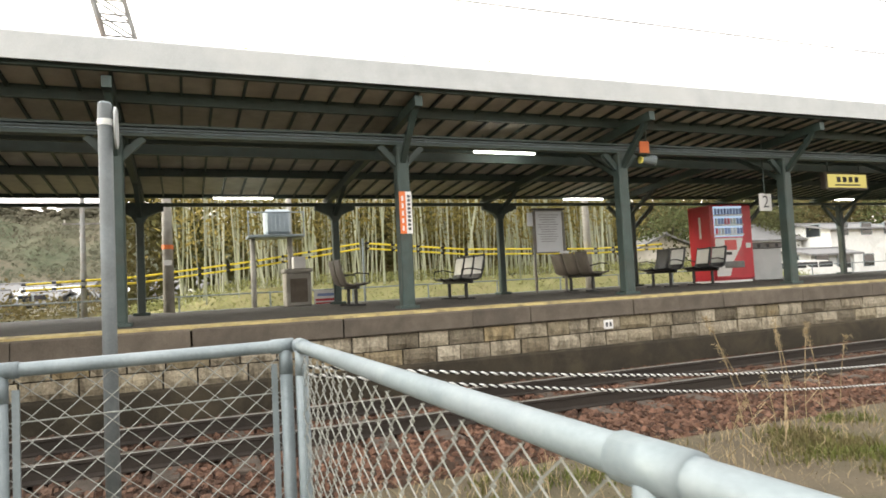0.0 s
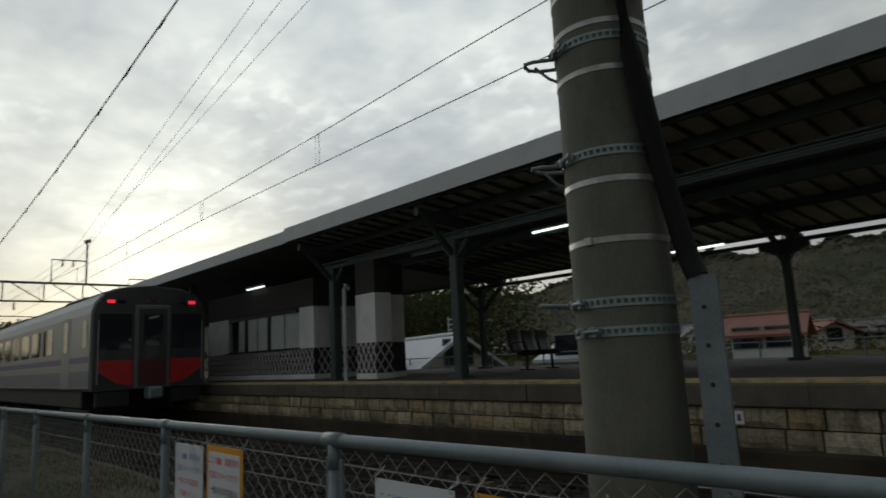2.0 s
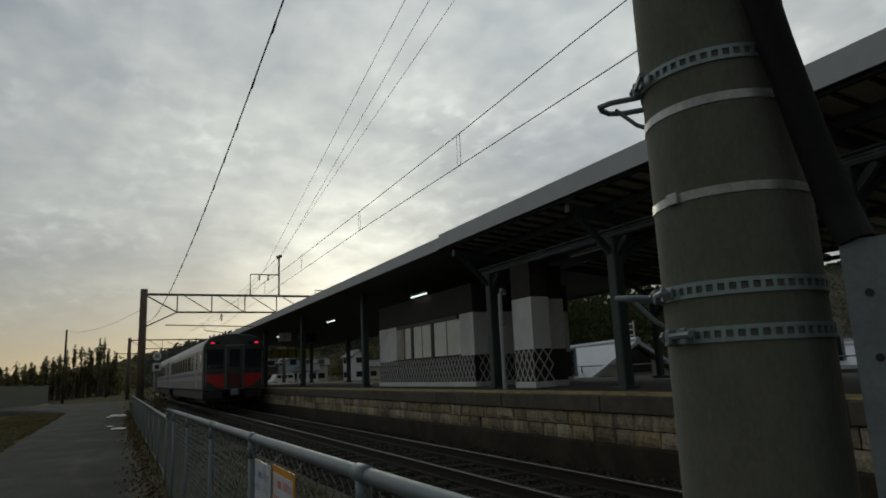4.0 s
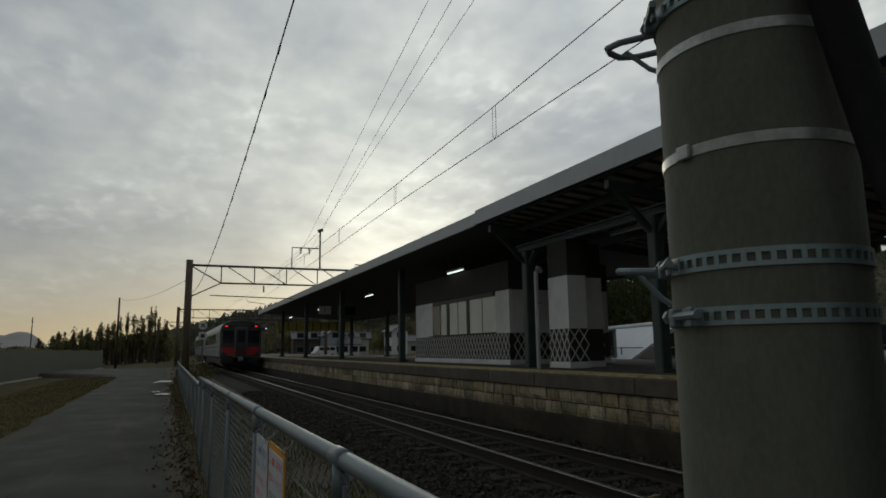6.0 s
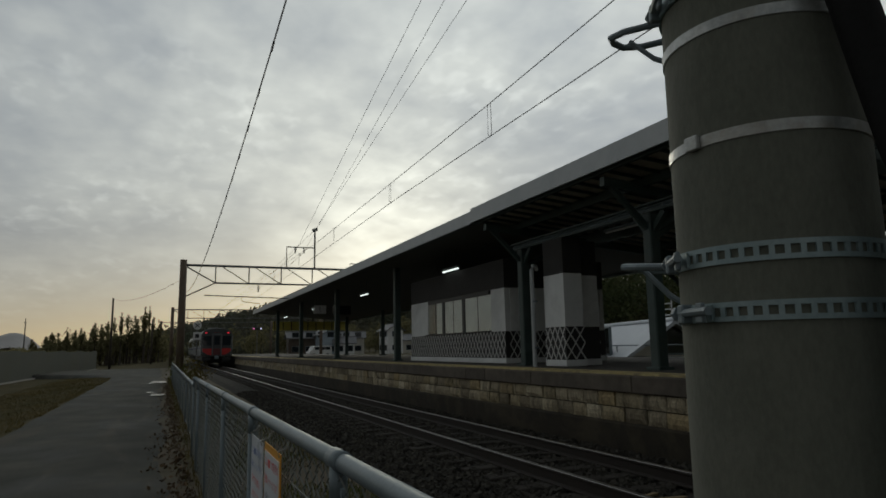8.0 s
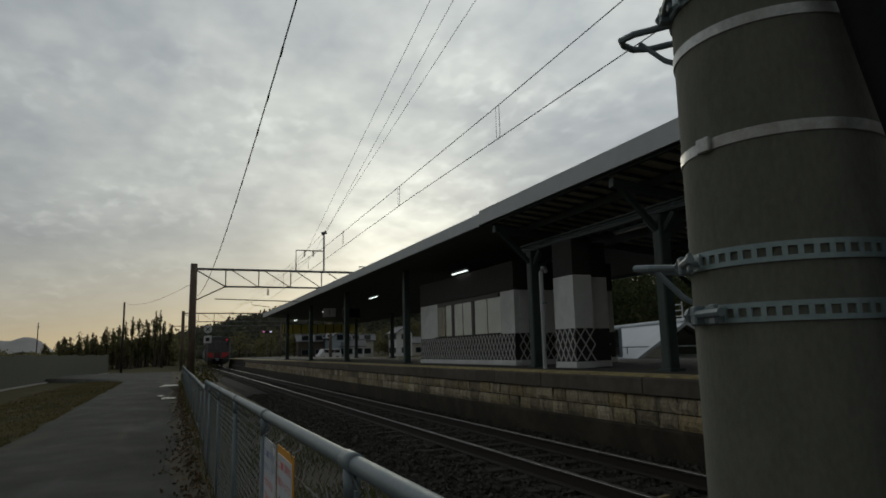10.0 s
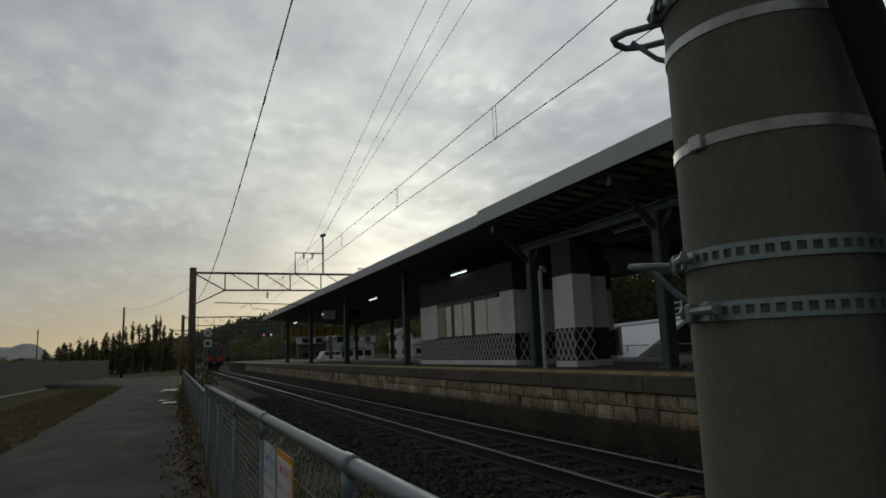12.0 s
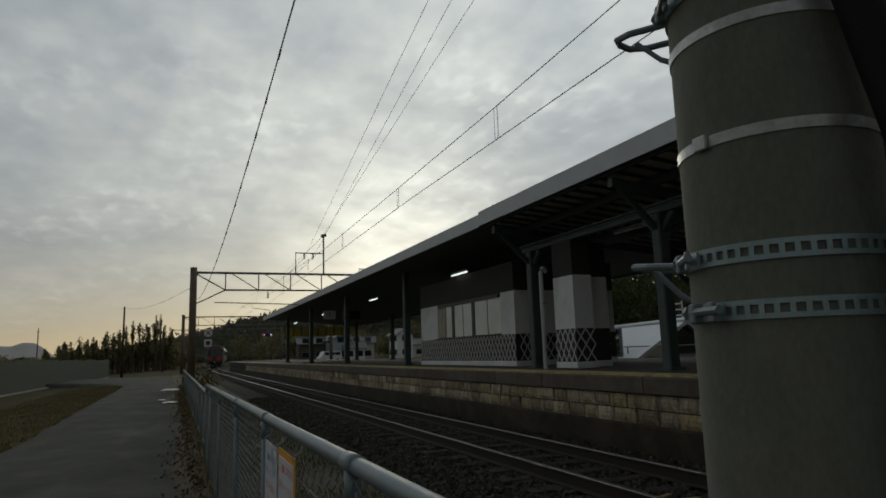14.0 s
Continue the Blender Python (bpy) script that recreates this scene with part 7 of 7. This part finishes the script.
def rope(p0, p1, sag, label):
    """Two strands, pale and black, laid round each other."""
    r = thing("rope", label, "rope", group="ropes tied to the fence")
    a, b = Vector(p0), Vector(p1)
    n = 800
    for s, mat, nm in ((0, M["vend_white"], "pale_strand"), (math.pi, M["rubber"], "black_strand")):
        pts = []
        for i in range(n + 1):
            u = i / n
            q = a.lerp(b, u) - Vector((0, 0, sag * 4 * u * (1 - u)))
            ang = u * math.tau * 115 + s
            pts.append(q + Vector((math.cos(ang) * 0.004, 0, math.sin(ang) * 0.004)))
        part(nm, tube(bmesh.new(), pts, 0.0046, 5), mat, r)
    return r


rope((0.26, -0.97, 0.985), (1.45, -7.2, 0.40), 0.10, "black and white twisted rope tied to the fence corner")
rope((0.26, -0.96, 0.955), (1.45, -7.2, 0.22), 0.11, "lower black and white twisted rope tied to the fence corner")
rope((0.22, -0.97, 0.02), (-1.8, -1.03, 0.0), 0.02, "black and white rope low on the fence")

M["litter"] = material("dead_leaves", ((0.05, 0.033, 0.018), (0.15, 0.10, 0.055)), 0.9, 0, 5, 40, 0.0, 30, island=0.45)
spots = []
for i in range(3000):
    y = 1.5 + 30 * rng.uniform() ** 1.6
    spots.append((0.16 - abs(rng.normal()) * (0.16 + 0.12 * fbm(3, y, 0.8)), y, -0.062 + 0.01 * rng.uniform()))
v, f = leaf_quads(rng, spots, 0.026, 0.6)
tagged(raw("dead_leaves", v, f, M["litter"]), "brown dead leaves along the foot of the fence", "leaf litter", kind="stuff")

# signs on the mast far down the line
fs = thing("track_sign", "round and square track signs on a thin post beside the line", "track sign", pose(1.87, 45.0, 0))
part("post", rod(bmesh.new(), (0, 0, -0.4), (0, 0, 3.2), 0.04, n=8), M["gantry"], fs)
part("round_plate", rod(bmesh.new(), (0, -0.06, 3.02), (0, -0.08, 3.02), 0.26, n=24), M["vend_white"], fs, "white round plate")
for sx in (-1, 1):
    part("cross_bar", box(bmesh.new(), (0, 0, 0), (0.34, 0.008, 0.05), pose(0, -0.086 - 0.004 * sx, 3.02, 0, 45 * sx, 0)), M["dark"], fs)
part("square_plate", bx((0, -0.07, 2.36), (0.48, 0.02, 0.48), 0.005), M["vend_white"], fs, "white square plate")
part("dark_square", bx((0, -0.083, 2.36), (0.24, 0.006, 0.24)), M["dark"], fs)
sg = thing("track_signal", "far signal with two small lit lamps beside the line", "signal", pose(15.4, 120, 0))
part("post", rod(bmesh.new(), (0, 0, -0.4), (0, 0, 5.9), 0.07, n=8), M["gantry"], sg)
part("head", bx((0, 0, 5.3), (1.7, 0.2, 0.5), 0.05), M["dark"], sg)
for dx, mt in ((-0.62, M["signal_pink"]), (0.62, M["signal_white"])):
    part("lamp", rod(bmesh.new(), (dx, -0.10, 5.3), (dx, -0.16, 5.3), 0.17, n=10), mt, sg, "small lit signal lamp")
# creeper on the gantry mast foot
spots = [(0.62 + rng.normal() * 0.28, 33.8 + rng.normal() * 0.3, -0.2 + abs(rng.normal()) * 0.7) for _ in range(500)]
v, f = leaf_quads(rng, spots, 0.05, 0.7)
tagged(raw("creeper", v, f, M["weed"]), "green creeper at the foot of the gantry mast", "creeper", kind="stuff")
spots = [(1.4 + rng.normal() * 0.45, 39 + rng.normal() * 1.2, -0.2 + abs(rng.normal()) * 0.5) for _ in range(700)]
v, f = leaf_quads(rng, spots, 0.07, 0.7)
tagged(raw("bush", v, f, M["dark_grass"]), "pale low bush beside the track", "bush", kind="stuff")

# timber scraps in the track bed
for i, (x, y, rz) in enumerate(((4.2, 5.0, 70), (4.25, 5.25, 62), (4.1, 5.35, 84))):
    tagged(part("timber_scrap", box(bmesh.new(), (0, 0, 0), (0.62, 0.05, 0.03), pose(x, y, -0.15 + 0.012 * i, 0, 3, rz - 60), 0.004), M["straw"]), "pale timber scrap lying in the track bed", "timber", "timber scraps")
cloth = tagged(part("litter", box(bmesh.new(), (0, 0, 0), (0.09, 0.06, 0.05), pose(4.0, 5.9, -0.14, 20, 10, 30), 0.015), M["vend_white"]), "small white litter in the track bed", "litter")

# ---------------------------------------------------------------- sleepers, ballast, coping and stone blocks
track = thing("track", "timber sleepers of the near track half sunk in ballast", "track", kind="structure")
bm = bx((0, 0, 0), (2.1, 0.22, 0.16), 0.012)
sl_me = part("sleeper", bm, M["sleeper"], track)
sl_me.matrix_basis = pose(TRACK, -14.0, -0.235)
for i in range(1, 160):
    y = -14.0 + 0.62 * i
    shared("sleeper", sl_me.data, track, pose(TRACK + bend(y) + 0.02 * math.sin(i * 2.3), y, -0.235 + 0.004 * math.sin(i * 1.7), 0, 0, 0.8 * math.sin(i * 3.1)))


def stones(name, n, place, size, mat, label):
    """Loose broken stones: jittered boxes, all in one mesh."""
    corners = np.array([[-1, -1, -1], [1, -1, -1], [1, 1, -1], [-1, 1, -1], [-1, -1, 1], [1, -1, 1], [1, 1, 1], [-1, 1, 1]], float)
    faces = np.array([[0, 3, 2, 1], [4, 5, 6, 7], [0, 1, 5, 4], [1, 2, 6, 5], [2, 3, 7, 6], [3, 0, 4, 7]])
    c = place(n)
    n = len(c)
    j = corners[None] * rng.uniform(0.45, 1.0, (n, 8, 3)) * size * rng.uniform(0.55, 1.25, (n, 1, 1))
    q = rng.normal(size=(n, 4))
    q /= np.linalg.norm(q, axis=1, keepdims=True)
    w_, x_, y_, z_ = q.T
    R = np.stack([np.stack([1 - 2 * (y_ * y_ + z_ * z_), 2 * (x_ * y_ - z_ * w_), 2 * (x_ * z_ + y_ * w_)], 1),
                  np.stack([2 * (x_ * y_ + z_ * w_), 1 - 2 * (x_ * x_ + z_ * z_), 2 * (y_ * z_ - x_ * w_)], 1),
                  np.stack([2 * (x_ * z_ - y_ * w_), 2 * (y_ * z_ + x_ * w_), 1 - 2 * (x_ * x_ + y_ * y_)], 1)], 1)
    v = np.einsum("nij,nkj->nki", R, j) + c[:, None]
    f = (faces[None] + 8 * np.arange(n)[:, None, None]).reshape(-1, 4)
    return tagged(raw(name, v.reshape(-1, 3), f, mat), label, "ballast", kind="stuff")


def bed_spots(n):
    y = -12.0 + 38 * rng.uniform(size=n) ** 1.15
    x = rng.uniform(1.9, 5.95, n)
    z = np.where(x < 2.7, -0.32 + 0.13 * (x - 2.05) / 0.65, -0.185) + rng.uniform(-0.012, 0.012, n)
    return np.stack([x, y, z], 1)


stones("ballast_stones", 42000, bed_spots, 0.032, M["ballast"], "brown crushed ballast stones along the track")


def bank_spots(n):
    y = rng.uniform(-11, 12, n)
    x = rng.uniform(0.9, 2.3, n)
    return np.stack([x, y, -0.12 - 0.14 * (x - 0.4) / 1.7 + rng.uniform(-0.01, 0.012, n)], 1)


stones("bank_stones", 5200, bank_spots, 0.024, M["ballast"], "scattered stones on the bank beside the track")

# coping slabs along the platform edge
coping = thing("platform_edge", "row of worn concrete coping slabs on the platform edge", "platform edge", kind="structure")
bm = bmesh.new()
sweep_y(bm, [(EDGE, 0.66), (EDGE + 0.02, 0.642), (6.2, 0.642), (6.2, 0.899), (EDGE + 0.025, 0.89), (EDGE, 0.872)], [-0.4583, 0.4583])
slab = part("coping_slab", bm, M["coping"], coping)
slab.matrix_basis = pose(0, -24.0, 0)
for i in range(1, 118):
    y = -24.0 + 0.918 * i
    if y > 64:
        break
    shared("coping_slab", slab.data, coping, pose(0.005 * math.sin(i * 2.1) + bend(y), y, 0.002 * math.sin(i * 1.3), 0, 0, 0.12 * math.sin(i * 2.7)))

# two courses of stone blocks
wall = thing("platform_wall", "weathered stone block wall under the platform edge", "stone wall", kind="structure")


def block_mesh(ly, seed):
    """A rough-faced block: its face is a bumpy grid, its edges rounded."""
    bm = bmesh.new()
    hz = 0.198
    ny, nz = 5, 4
    g = []
    for k in range(nz):
        row = []
        for j in range(ny):
            u, w2 = j / (ny - 1), k / (nz - 1)
            edge = min(u, 1 - u, w2, 1 - w2)
            d = -0.028 * min(1.0, edge * 6) - 0.016 * noise.noise(Vector((j * 1.3, k * 1.7, seed * 5.1)))
            row.append(bm.verts.new((d, (u - 0.5) * ly, (w2 - 0.5) * hz)))
        g.append(row)
    for r0, r1 in zip(g, g[1:]):
        for j in range(ny - 1):
            bm.faces.new((r0[j], r1[j], r1[j + 1], r0[j + 1]))
    rim = [g[0][j] for j in range(ny)] + [g[k][-1] for k in range(1, nz)] + [g[-1][j] for j in range(ny - 2, -1, -1)] + [g[k][0] for k in range(nz - 2, 0, -1)]
    backv = [bm.verts.new((0.05, v.co.y, v.co.z)) for v in rim]
    for i in range(len(rim)):
        j = (i + 1) % len(rim)
        bm.faces.new((rim[i], rim[j], backv[j], backv[i]))
    bmesh.ops.recalc_face_normals(bm, faces=bm.faces)
    return bm


kinds = []
for k, ly in enumerate((0.36, 0.42, 0.47, 0.52, 0.39, 0.45, 0.56, 0.33)):
    ob = part("block", block_mesh(ly, k), M["block"], wall)
    kinds.append((ly, ob))
used = set()
rest = bmesh.new()
count = 0
for course, z in enumerate((0.532, 0.318)):
    y = -16.0 - 0.2 * course
    while y < 62:
        k = int(rng.integers(0, 8))
        ly, ob = kinds[k]
        m = pose(6.012 + bend(y) + rng.normal() * 0.006, y + ly / 2, z, 0, 0, rng.normal() * 0.8)
        if -14.5 < y < 19.5 and count < 292:
            if k not in used:
                ob.matrix_basis = m
                used.add(k)
            else:
                shared("block", ob.data, wall, m)
            count += 1
        else:
            box(rest, (0.012, 0, 0), (0.06, ly, 0.198), m)
        y += ly + 0.02
tagged(part("far_blocks", rest, M["block_far"], wall), kind="stuff")


def motions():
    rows = []
    for t, y in ((0.0, 3.2), (0.5, 6.0), (1.0, 9.3), (1.5, 12.8), (2.0, 16.4), (3.0, 23.5), (4.0, 30.8), (5.25, 40.2), (6.5, 50.0), (7.0, 54.1), (7.5, 58.2), (8.0, 62.2), (9.25, 72.0), (10.5, 82.0), (11.5, 90.0), (12.5, 98.0), (14.0, 110.0)):
        yaw = -math.degrees(math.atan(0.00154 * max(0.0, y - 55)))
        rows.append((t, pose(TRACK + bend(y), y, 0, 0, 0, yaw)))
    walk(TRAIN, rows)


motions()
